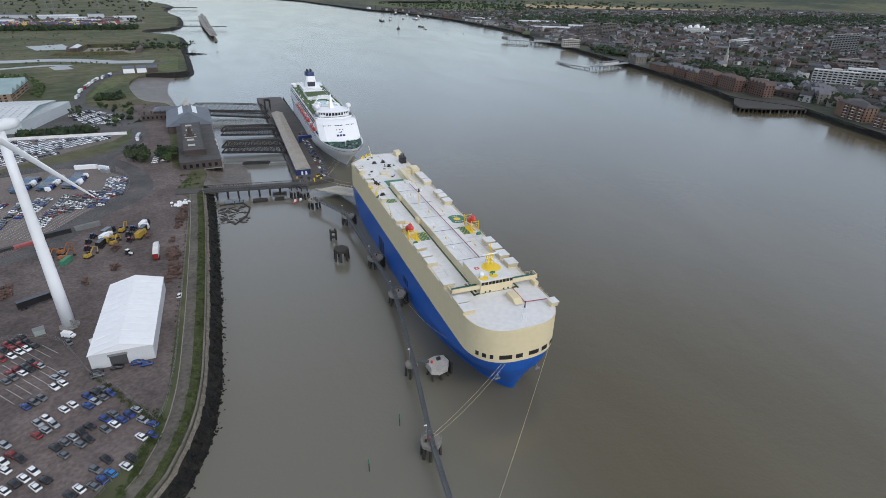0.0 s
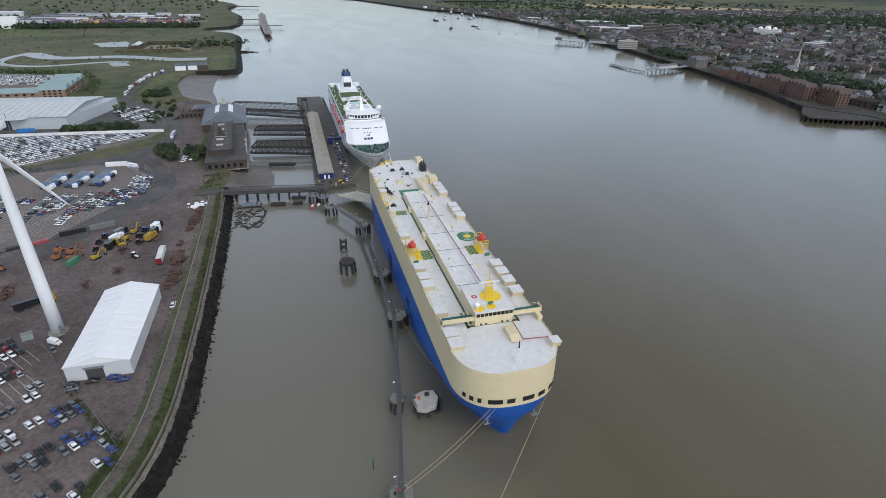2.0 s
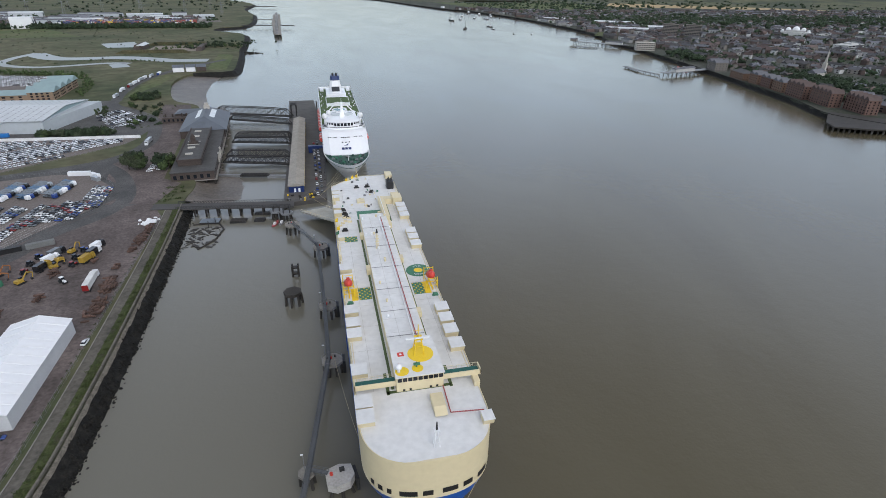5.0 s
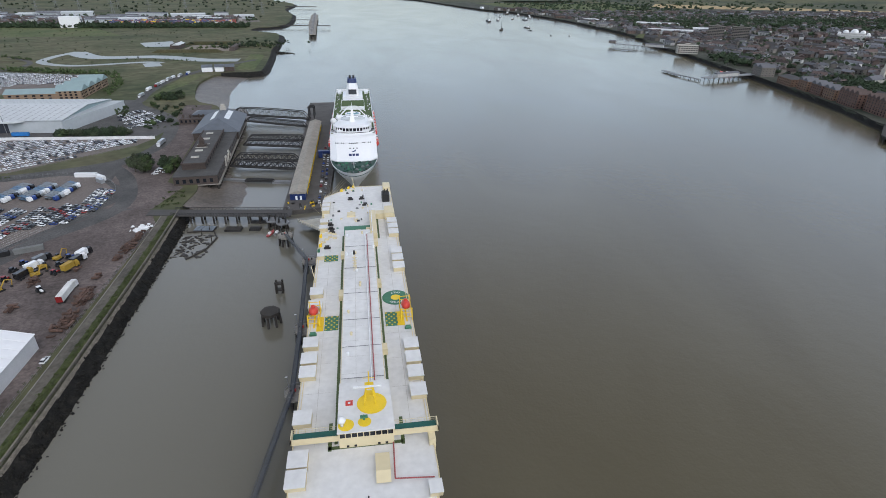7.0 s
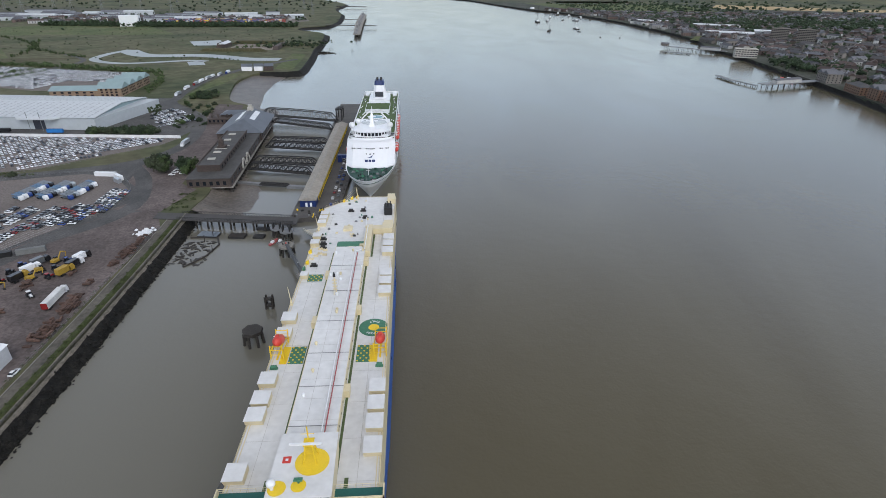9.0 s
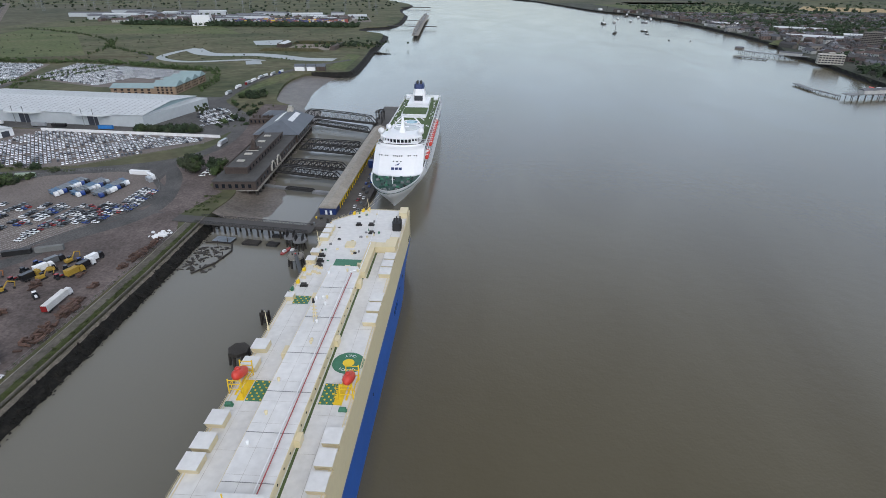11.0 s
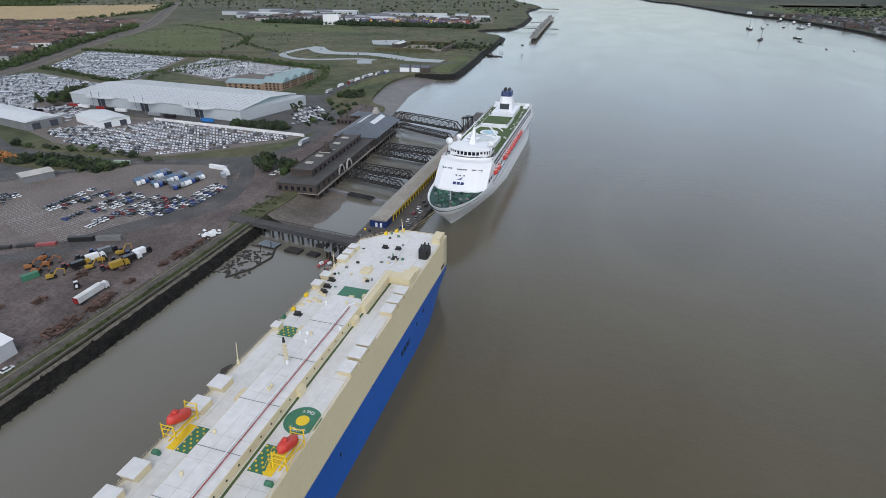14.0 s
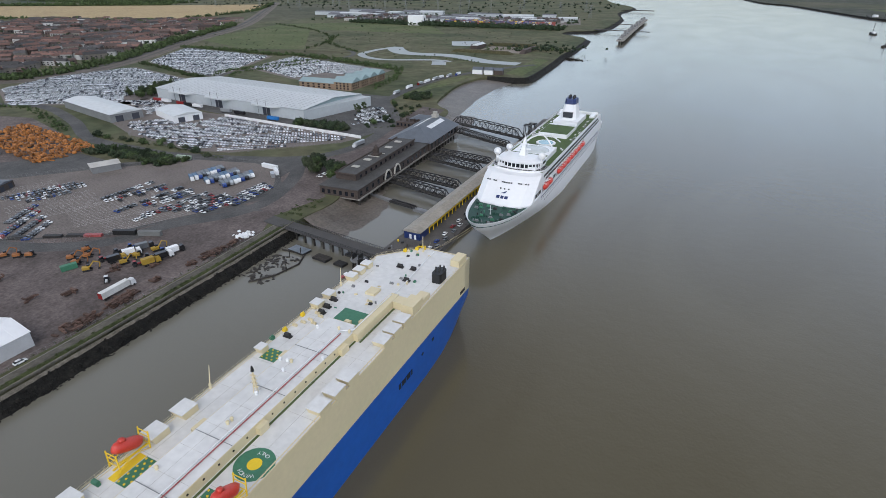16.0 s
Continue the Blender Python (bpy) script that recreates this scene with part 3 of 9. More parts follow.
part("mast_lantern", s, BLACK, fmast)


def deck_vent(x, y, sx, sy, out):
    """A mushroom-topped vent box: cream trunk with an outward slant and a white lid."""
    s = Shape()
    h = 1.9
    o = out * 0.7
    x0, x1, y0, y1 = x - sx / 2, x + sx / 2, y - sy / 2, y + sy / 2
    s.add([(x0, y0 + 0.7, DECK - 0.12), (x1, y0 + 0.7, DECK - 0.12), (x1, y1, DECK - 0.12), (x0, y1, DECK - 0.12), (x0, y0, DECK + h), (x1, y0, DECK + h), (x1, y1, DECK + h), (x0, y1, DECK + h)],
          [(3, 2, 1, 0), (4, 5, 6, 7), (0, 1, 5, 4), (1, 2, 6, 5), (2, 3, 7, 6), (3, 0, 4, 7)])
    v = part("deck_vent", s, CREAM, carrier, "cream ventilator box with a white lid")
    s = Shape()
    s.prism([(x0 - 0.1, y0 - 0.1), (x1 + 0.1, y0 - 0.1), (x1 + 0.1, y1 + 0.1), (x0 - 0.1, y1 + 0.1)], DECK + h, DECK + h + 0.14)
    part("lid", s, DECKWHITE, v)


for y in (15.5, 21.0, 34.0, 51.5, 57.5, 65.0, 86.0, 94.5):
    deck_vent(-15.0, y, 4.4, 4.8, -1)
for y in (148.5, 155.0, 168.5, 173.5, 178.5):
    deck_vent(-15.2, y, 3.4, 3.6, -1)
deck_vent(-15.0, 122.0, 2.6, 3.0, -1)
for y in (40.5, 48.0, 54.5, 61.0, 110.0, 116.5, 122.5, 140.5, 146.5, 152.5):
    deck_vent(14.9, y, 4.2, 4.9, 1)
deck_vent(15.4, 9.5, 2.8, 3.4, 1)
s = Shape()
s.box(-5.2, 162, DECK - 0.12, -1.4, 166.2, DECK + 0.8)
part("hatch_cover", s, CREAM, carrier, "cream hatch cover")

# winch circle
s = Shape()
s.rod((12.2, 90, DECK - 0.12), (12.2, 90, DECK - 0.06), 4.7, 40)
circle = part("winching_area", s, GREEN, carrier, "green winching circle with yellow middle and white words")
s = Shape()
s.rod((12.2, 90, DECK - 0.06), (12.2, 90, DECK - 0.03), 1.7, 28)
part("circle_middle", s, YELLOW, circle)
for word, mid, step in (("WINCH", 270, 15), ("ONLY", 90, -15)):
    for k, letter in enumerate(word):
        a = mid + step * ((len(word) - 1) / 2 - k)
        cu = bpy.data.curves.new("letter", "FONT")
        cu.body, cu.size, cu.align_x, cu.align_y, cu.extrude = letter, 1.35, "CENTER", "CENTER", 0.01
        cu.materials.append(WHITE)
        word_ob = new("letter", cu)
        word_ob.parent = circle
        word_ob.matrix_basis = pose(12.2 + 3.2 * math.cos(radians(a)), 90 + 3.2 * math.sin(radians(a)), DECK - 0.02, 0, 0, a - 90 if mid > 180 else a + 90)

# green deck patches with studs
STUD = Shape().rod((0, 0, 0), (0, 0, 0.12), 0.28, 6).mesh("lashing_pot", YELLOW)
for x0, x1, y0, y1, nx, ny in ((7.9, 12.2, 73.0, 81.0, 5, 7), (-11.6, -7.2, 73.0, 81.0, 5, 7), (-13.8, -8.4, 119.5, 124.5, 6, 4), (-6.4, 5.2, 142.6, 152.0, 0, 0)):
    s = Shape()
    s.box(x0, y0, DECK - 0.12, x1, y1, DECK - 0.05)
    patch = part("deck_patch", s, GREEN, carrier, "green painted patch of deck")
    for i in range(nx):
        for j in range(ny):
            if (i + j) % 2 == 0:
                ob = new("lashing_pot", STUD)
                ob.parent = patch
                ob.matrix_basis = pose(x0 + (i + 0.5) * (x1 - x0) / nx, y0 + (j + 0.5) * (y1 - y0) / ny, DECK - 0.05)
s = Shape()
s.box(3.2, 145.5, DECK - 0.05, 5.2, 147, DECK + 1.4)
s.box(-1.2, 144, DECK - 0.05, 0.8, 145.2, DECK + 1.2)
part("capstan_box", s, CREAM, carrier)


def lifeboat(parent, x, y, z, length, beam, hull, label, yaw=0.0, tilt=0.0):
    """An enclosed boat: rounded hull, canopy and a conning hump."""
    s = Shape()
    rings = []
    for k in range(9):
        u = -1 + 2 * k / 8
        w = max(0.1, (1 - abs(u) ** 4)) ** 0.6 * beam / 2
        h = 0.6 + 0.45 * (1 - abs(u) ** 4)
        rings.append([(w * math.cos(a) * 1.0, u * length / 2, math.sin(a) * beam * 0.5 * h) for a in [2 * math.pi * i / 10 for i in range(10)]])
    s.loft(rings)
    s.obox((0, -length * 0.22, beam * 0.4), (beam * 0.45, length * 0.2, beam * 0.28), 0, 0.7)
    ob = part("lifeboat", s, hull, parent, label, True)
    ob.matrix_basis = pose(x, y, z, tilt, 0, yaw)
    return ob


for side in (-1, 1):
    x = side * 14.9
    boat = lifeboat(carrier, x, 79.5, DECK + 3.6, 7.4, 3.0, RED, "orange-red enclosed lifeboat on yellow davits", 0, -26)
    s = Shape()
    s.box(x - side * 1.9 - 1.1, 73.0, DECK - 0.12, x - side * 1.9 + 1.1, 81.0, DECK - 0.04)
    part("boat_deck_paint", s, YELLOW, carrier, "yellow painted deck under the boat")
    frame_top = DECK + 4.6
    davit = part("davit", Shape().box(x - 0.25, 74.9, DECK - 0.11, x + 0.25, 83.6, DECK + 0.12), YELLOW, carrier, "yellow steel boat davit on a base plate")
    for yy in (75.4, 83.0):
        lean = 0.6 if yy > 80 else 0.2
        for dx in (-1.8, 1.8):
            part("davit_leg", Shape().rod((x + dx, yy, DECK - 0.1), (x + dx * 0.95, yy + lean, frame_top), 0.17, 5), YELLOW, davit)
        for h in (1.4, 3.0, 4.2):
            part("cross_bar", Shape().rod((x - 1.8, yy + lean * h / 4.7, DECK + h), (x + 1.8, yy + lean * h / 4.7, DECK + h), 0.12, 5), YELLOW, davit)
    for dx in (-1.8, 1.8):
        part("cradle_rail", Shape().rod((x + dx, 75.4, DECK + 2.4), (x + dx, 83, DECK + 1.4), 0.14, 5), YELLOW, davit)
        part("brace", Shape().rod((x + dx, 75.4, DECK), (x + dx, 79, DECK + 2), 0.1, 5), YELLOW, davit)
        part("brace", Shape().rod((x + dx, 83.0, DECK), (x + dx, 79, DECK + 2), 0.1, 5), YELLOW, davit)
    s = Shape()
    for k in range(9):
        s.box(x - side * 2.6 - 0.4, 74 + k * 0.42, DECK + 0.25 * k, x - side * 2.6 + 0.4, 74.3 + k * 0.42, DECK + 0.25 * k + 0.06)
    s.rod((x - side * 2.6 - 0.42, 74, DECK + 1), (x - side * 2.6 - 0.42, 77.8, DECK + 3.2), 0.05, 4)
    s.rod((x - side * 2.6 + 0.42, 74, DECK + 1), (x - side * 2.6 + 0.42, 77.8, DECK + 3.2), 0.05, 4)
    part("stair", s, YELLOW, carrier)
    s = Shape()
    s.rod((x - 0.8, 71.0, DECK + 0.6), (x + 0.8, 71.0, DECK + 0.6), 0.6, 8)
    s.box(x - 1.1, 70.6, DECK - 0.1, x + 1.1, 71.4, DECK + 0.4)
    part("deck_winch", s, GREEN, carrier, "green deck winch")

# signal mast on the trunk, small derricks, winches aft
s = Shape()
for k, (dx, dy) in enumerate(((-0.5, -0.5), (0.5, -0.5), (0, 0.6))):
    s.rod((-1.5 + dx, 106 + dy, TOP), (-1.5, 106, TOP + 7.5), 0.13, 5)
for k in range(4):
    s.box(-2.3, 105.6, TOP + 2 + k * 1.2, -0.7, 106.3, TOP + 2.1 + k * 1.2)
signal = part("signal_mast", s, CREAM, carrier, "cream signal mast")
s = Shape()
s.rod((-1.5, 106, TOP + 7.0), (-1.5, 106, TOP + 8.6), 0.5, 6, 0.2)
part("mast_lantern", s, BLACK, signal)
for x, y in ((-16.3, 104), (-16.0, 163), (-1.8, 199)):
    s = Shape()
    s.rod((x, y, DECK - 0.1), (x, y, DECK + 1.4), 0.4, 8)
    s.rod((x, y, DECK + 1.2), (x - 1.0, y + 1.8, DECK + 6.0), 0.18, 5, 0.1)
    part("derrick", s, CREAM, carrier, "small cream derrick")
for x, y in ((-3.8, 184), (1.8, 184.3), (-12.6, 154), (-12.0, 149.5), (-11.6, 146), (3.4, 176), (-13.0, 131)):
    s = Shape()
    s.box(x - 1.4, y - 0.7, DECK - 0.1, x + 1.4, y + 0.7, DECK + 0.3)
    s.rod((x - 0.9, y, DECK + 0.8), (x + 0.9, y, DECK + 0.8), 0.6, 8)
    part("mooring_winch", s, DARKSTEEL, carrier, "dark mooring winch")
for x, y in ((-12.5, 145), (-10.5, 144), (-12.2, 141), (-10.2, 140), (-14.8, 136.5), (-15.6, 147), (-13.5, 139)):
    s = Shape()
    s.box(x - 0.9, y - 0.35, DECK - 0.1, x + 0.9, y + 0.35, DECK + 0.5)
    s.rod((x - 0.5, y, DECK), (x - 0.5, y, DECK + 0.8), 0.25, 6)
    s.rod((x + 0.5, y, DECK), (x + 0.5, y, DECK + 0.8), 0.25, 6)
    part("bollard", s, CREAM, carrier)
for x, y, m in ((-15.8, 133, YELLOW), (-16.4, 128, GREEN), (-16.2, 142, YELLOW), (-9.5, 196, YELLOW), (-6, 199.5, YELLOW), (-2.4, 201.0, YELLOW)):
    s = Shape()
    if y > 190:
        x = max(x, -(HALF - (y - 188.5) * 1.0) + 1.0)
    s.box(x - 0.6, y - 0.6, DECK - 0.1, x + 0.6, y + 0.6, DECK + 0.9)
    s.rod((x, y, DECK + 0.8), (x + 0.5, y, DECK + 1.5), 0.3, 6)
    part("fairlead", s, m, carrier)

# funnel and engine casing
s = Shape()
s.box(8.0, 158.5, DECK - 0.1, 12.4, 162.5, DECK + 2.6)
s.box(12.0, 157, DECK - 0.1, 16.4, 164, DECK + 3.4)
s.box(12.4, 164, DECK - 0.1, 16.0, 170, DECK + 1.6)
casing = part("funnel_casing", s, CREAM, carrier, "cream funnel casing")
s = Shape()
s.prism([(12.2, 179), (15.2, 179), (15.6, 180), (15.6, 184), (15.0, 185), (12.4, 185), (11.8, 184), (11.8, 180)], DECK - 0.1, DECK + 3.6)
part("funnel", s, BLACK, casing, "sooty black funnel")
s = Shape()
for k in range(4):
    s.rod((12.6 + 0.75 * k, 181 + (k % 2) * 2, DECK + 3.5), (12.6 + 0.75 * k, 181.6 + (k % 2) * 2, DECK + 5.2), 0.32, 7)
part("exhaust_pipe", s, DARKSTEEL, casing)
s = Shape()
s.box(13.0, 193, DECK - 0.1, 16.6, 200, DECK + 2.6)
part("stern_house", s, CREAM, carrier, "cream deck house at the stern")

# rails along the deck edge
for side in (-1, 1):
    s = Shape()
    pts = []
    for y in np.arange(14, 201, 2.0):
        w = carrier_half(y, DECK) - 0.35
        if side < 0 and y > 188.5:
            w = HALF - (y - 188.5) * 1.0 - 0.3
        pts.append((side * w, y))
    for x, y in pts:
        s.rod((x, y, DECK - 0.1), (x, y, DECK + 1.0), 0.035, 4)
    for (x, y), (u, v) in zip(pts, pts[1:]):
        for h in (0.5, 1.0):
            s.rod((x, y, DECK + h), (u, v, DECK + h), 0.028, 4)
    part("deck_rail", s, CREAM, carrier, "thin cream deck railing")

# quarter ramp
s = Shape()
a, b, c, d = (-15.6, 192, 7.5), (-8.0, 200.5, 7.5), (-20.5, 224.5, 3.6), (-35.5, 220.5, 3.6)
s.add([a, b, c, d] + [(p[0], p[1], p[2] - 0.8) for p in (a, b, c, d)], [(0, 1, 2, 3), (7, 6, 5, 4), (0, 4, 5, 1), (1, 5, 6, 2), (2, 6, 7, 3), (3, 7, 4, 0)])
ramp = part("stern_ramp", s, surface("worn_pale_ramp_steel", (0.42, 0.40, 0.34), 0.7, dark=0.6), carrier, "lowered pale steel stern quarter ramp")
for p, q in ((a, d), (b, c)):
    s = Shape()
    for k in range(8):
        u = k / 7
        x, y, z = (p[i] + (q[i] - p[i]) * u for i in range(3))
        s.rod((x, y, z), (x, y, z + 1.2), 0.08, 4)
    s.rod((p[0], p[1], p[2] + 1.2), (q[0], q[1], q[2] + 1.2), 0.09, 4)
    part("ramp_rail", s, CREAM, ramp)

# loose gear on the after deck
gear = random.Random(9)
for k in range(34):
    x, y = gear.uniform(-14, 9), gear.uniform(150, 199)
    if y > 190:
        x = max(x, -(HALF - (y - 188.5) * 1.0) + 2)
    h = gear.uniform(0.3, 1.0)
    part("deck_gear", Shape().obox((x, y, DECK - 0.12), (gear.uniform(0.4, 1.4), gear.uniform(0.4, 1.2), h), gear.uniform(0, 0.4), 0.8), (CREAM, DARKSTEEL, CREAM, GREEN, STEEL)[k % 5], carrier)
for k in range(14):
    x, y = gear.uniform(-5, 6), gear.uniform(45, 140)
    part("trunk_vent", Shape().rod((x, y, TOP), (x, y, TOP + 0.8), 0.35, 8).ball((x, y, TOP + 0.8), 0.5, 8, 4, 0.0), (CREAM, WHITE)[k % 2], carrier)

# ---- cruise ship ----
cruise = new("cruise_ship")
place(cruise, 77, 380, 0)
tagged(cruise, "white cruise ship with green decks, moored at the landing stage", "cruise ship")
CB, CL = 16.6, 250.0
SHIPWHITE = surface("glossy_white_hull_paint", (0.74, 0.75, 0.77), 0.3, dark=0.95, light=1.02, fine=0.5, coarse=0.05)
TURF = surface("green_deck_covering", (0.06, 0.10, 0.028), 0.85, dark=0.75, light=1.2, fine=0.6)
SEAGREEN = surface("dark_green_foredeck_paint", (0.012, 0.055, 0.04), 0.6, dark=0.7, light=1.2, fine=0.8)


def cruise_half(y, z):
    t = max(0.0, min(1.0, z / 16.0))
    start = 22 * (1 - t)
    run = 78 - 32 * t
    n = 1.2 + 0.7 * t
    u = (y - start) / run
    if u <= 0:
        return 0.06
    w = CB if u >= 1 else CB * (1 - (1 - u) ** n) ** (1 / n)
    if y > 200:
        w *= 1 - (0.14 + 0.2 * (1 - t)) * ((y - 200) / 50) ** 2
    return max(w, 0.06)


def cruise_ring(z, inset=0.0, sheer=0.0):
    t = max(0.0, min(1.0, z / 16.0))
    start = 22 * (1 - t)
    ys = [start + (80 - start) * (i / 20) ** 1.8 for i in range(21)] + [110, 160, 200, 220, 238, CL - 2 + 2 * t]
    r = [(max(0.02, cruise_half(y, z) - inset), y, z + sheer * max(0, 1 - y / 60) ** 2) for y in ys]
    return r + [(-x, y, zz) for x, y, zz in r[::-1]]


s = Shape()
s.loft([cruise_ring(z) for z in (-2, 0, 3, 6, 9, 12, 14)] + [cruise_ring(16.5, 0, 2.2)], caps=False)
s.loft([cruise_ring(16.5, 0, 2.2), cruise_ring(16.5, 0.35, 2.2), cruise_ring(15.0, 0.4, 1.6)], caps=False)
part("hull", s, SHIPWHITE, cruise, "white flared hull", True)
s = Shape()
dk = [(x, y + 0.4, 15.1 + 1.2 * max(0, 1 - y / 60) ** 2) for x, y, z in cruise_ring(16, 0.42) if y < 62]
s.add(dk, [tuple(range(len(dk)))])
s.prism([(-16, 55), (16, 55), (16, 240), (-16, 240)], 14.6, 15.05)
part("foredeck", s, SEAGREEN, cruise, "dark green foredeck with mooring gear")
rnd = random.Random(5)
for k in range(46):
    y = rnd.uniform(8, 33)
    w = max(0.5, cruise_half(y, 15) - 2.5)
    x = rnd.uniform(-w, w)
    s = Shape()
    zz = 15.1 + 1.2 * (1 - y / 60) ** 2
    if k % 3:
        s.rod((x - 0.8, y, zz + 0.7), (x + 0.8, y, zz + 0.7), 0.55, 7)
        s.obox((x, y, zz - 0.2), (2.2, 1.2, 0.6))
    else:
        s.rod((x, y, zz - 0.2), (x, y, zz + 1.1), 0.35, 6)
    part("mooring_gear", s, (GREEN, DARKSTEEL, SEAGREEN, STEEL, SEAGREEN)[k % 5], cruise)
s = Shape()
s.rod((0, 20, 15), (0, 20, 21), 0.22, 6, 0.12)
s.rod((-1.4, 20, 18.6), (1.4, 20, 18.6), 0.08, 5)
part("foremast", s, WHITE, cruise)

# sloped front and upper works
FR = [(34.0, 16.0), (40.0, 21.0), (46.5, 26.0), (51.0, 28.0)]
s = Shape()
rings = []
for y, z in FR:
    w = CB - 0.3
    rings.append([(-w, y + 6.5, z), (-w * 0.72, y + 1.2, z), (0, y - 0.6, z), (w * 0.72, y + 1.2, z), (w, y + 6.5, z), (w, 236 - (z - 16) * 0.9, z), (-w, 236 - (z - 16) * 0.9, z)])
rings.insert(0, [(x, y, 14.8) for x, y, z in rings[0]])
s.loft(rings)
upper = part("superstructure", s, SHIPWHITE, cruise, "white superstructure with sloped front")
# front portholes and mark
for row, zz, xs in ((0, 25.2, (-12, -10.6, -8, -6.7, -2.6, -1.3, 0, 1.3, 2.6, 6.7, 8, 10.6, 12)), (1, 22.6, (-2.4, 0, 2.4))):
    for x in xs:
        yy = np.interp(zz, [f[1] for f in FR], [f[0] for f in FR])
        y = yy - 0.6 + 1.8 * abs(x) / (CB * 0.72) if abs(x) < CB * 0.72 else yy + 1.2
        s = Shape()
        s.obox((x, y - 0.15, zz), (0.8, 0.5, 0.6))
        part("front_window", s, GLASS, upper)
s = Shape()
for x0, x1 in ((-3.4, -1.4), (-0.9, 0.9), (1.4, 3.4)):
    ya, yb = (np.interp(z, [f[1] for f in FR], [f[0] for f in FR]) - 0.62 for z in (18.8, 20.0))
    s.add([(x0, ya, 18.8), (x1, ya, 18.8), (x1, yb, 20.0), (x0, yb, 20.0)], [(0, 1, 2, 3)])
ya, yb = (np.interp(z, [f[1] for f in FR], [f[0] for f in FR]) - 0.62 for z in (20.9, 22.2))
s.add([(-1.8, ya - 0.1, 20.9), (1.2, ya - 0.1, 21.2), (1.8, yb, 22.2), (0.2, ya + 0.4, 21.6)], [(0, 1, 2, 3)])
part("painted_mark", s, NAVY, upper, "dark blue painted mark")
# dark window bands and deck lines on both sides
for side in (-1, 1):
    x = side * (CB - 0.28)
    for z, h, y0, y1, step, w in ((26.2, 1.6, 62, 216, 3.1, 2.6), (23.6, 1.5, 66, 220, 3.1, 2.5), (13.0, 0.6, 60, 230, 3.6, 0.7), (10.6, 0.6, 66, 225, 3.6, 0.7)):
        pane = Shape().box(-0.1, 0, -h / 2, 0.1, w, h / 2).mesh("cabin_window", GLASS)
        for y in np.arange(y0, y1, step):
            ob = new("cabin_window", pane)
            ob.parent = cruise
            ob.location = (x if z > 16 else side * cruise_half(y, z), y, z)
    s = Shape()
    xx = side * (CB + 0.02)
    for y0, y1 in ((58, 236),):
        s.box(min(xx, xx + side * 0.12), y0, 14.4, max(xx, xx + side * 0.12), y1 - 16, 15.0)
    part("painted_line", s, NAVY, cruise, "dark blue line along the hull")
    # boats over a flat grey panel that paints in the recess shade
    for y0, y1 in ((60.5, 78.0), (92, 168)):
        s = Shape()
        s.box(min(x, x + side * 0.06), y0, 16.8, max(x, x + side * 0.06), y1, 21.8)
        part("recess_shade_panel", s, surface("painted_recess_shade", (0.16, 0.17, 0.18), 0.7), cruise, "flat grey panel coloured as the shaded boat deck")
        for y in np.arange(y0 + 4.5, y1 - 3, 10.6 if y0 > 80 else 8.6):
            boat = lifeboat(cruise, side * (CB + 0.35), y, 19.6, 8.8 if y0 > 80 else 7.6, 3.4, RED, "orange-red lifeboat hung on the ship's side", 0)
            s = Shape()
            for dy in (-3.0, 3.0):
                s.rod((side * (CB - 0.3), y + dy, 22.0), (side * (CB + 1.5), y + dy, 21.6), 0.22, 5)
                s.rod((side * (CB - 0.25), y + dy, 16.8), (side * (CB - 0.1), y + dy, 22.0), 0.3, 5)
            part("davit", s, WHITE, cruise)
    for y, w in ((52.5, 5.0), (83.5, 5.5), (47.0, 4.0)):
        s = Shape()
        s.box(min(x, x + side * 0.1), y, 17.6, max(x, x + side * 0.1), y + w, 19.8)
        part("promenade_window", s, GLASS, cruise)
    s = Shape()
    for y in np.arange(56, 226, 4):
        s.rod((side * (CB - 0.5), y, 28), (side * (CB - 0.5), y, 29.3), 0.06, 4)
    s.box(min(side * (CB - 0.6), side * (CB - 0.45)), 56, 28.2, max(side * (CB - 0.6), side * (CB - 0.45)), 224, 29.1)
    part("deck_screen", s, SHIPWHITE, cruise, "white rail screen of the top deck")
# green top deck
s = Shape()
s.prism([(-15.6, 62), (15.6, 62), (15.6, 222), (-15.6, 222)], 28.0, 28.12)
part("sun_deck", s, TURF, cruise, "green covered sun deck")
for x, y0, y1, z in ((11.5, 60, 106, 31.0), (10.0, 138, 168, 30.6)):
    house = part("deck_house", Shape().box(-x, y0, 28.1, x, y1, z), SHIPWHITE, cruise)
    part("house_roof", Shape().box(-x + 0.3, y0 + 2, z, x - 0.3, min(y1, y0 + 28) - 2, z + 0.1), TURF, house, "green roof deck")
# pool and dome frame
s = Shape()
s.ball((0, 95, 31.0), 9.5, 24, 5, 0.0, 0.8, 0.18)
part("pool_cover", s, surface("pale_translucent_panels", (0.5, 0.54, 0.55), 0.25), cruise, "pale domed pool cover", True)
s = Shape()
s.rod((0, 122, 28.1), (0, 122, 28.8), 6.5, 24)
pool = part("pool_surround", s, WHITE, cruise)
s = Shape()
s.rod((0, 122, 28.8), (0, 122, 28.85), 5.0, 24)
part("pool_water", s, surface("pool_blue_water", (0.25, 0.45, 0.5), 0.1), pool, "pale blue pool water")
for a in (-0.6, 0.6):
    s = Shape()
    pts = []
    for k in range(15):
        u = -1 + 2 * k / 14
        pts.append((12.5 * u * math.cos(a) , 110 + 16 * u * math.sin(a) , 31 + 6.0 * (1 - u * u)))
    s.tube(pts, 0.45, 6)
    part("arch", s, WHITE, cruise, "white arch over the pool deck")
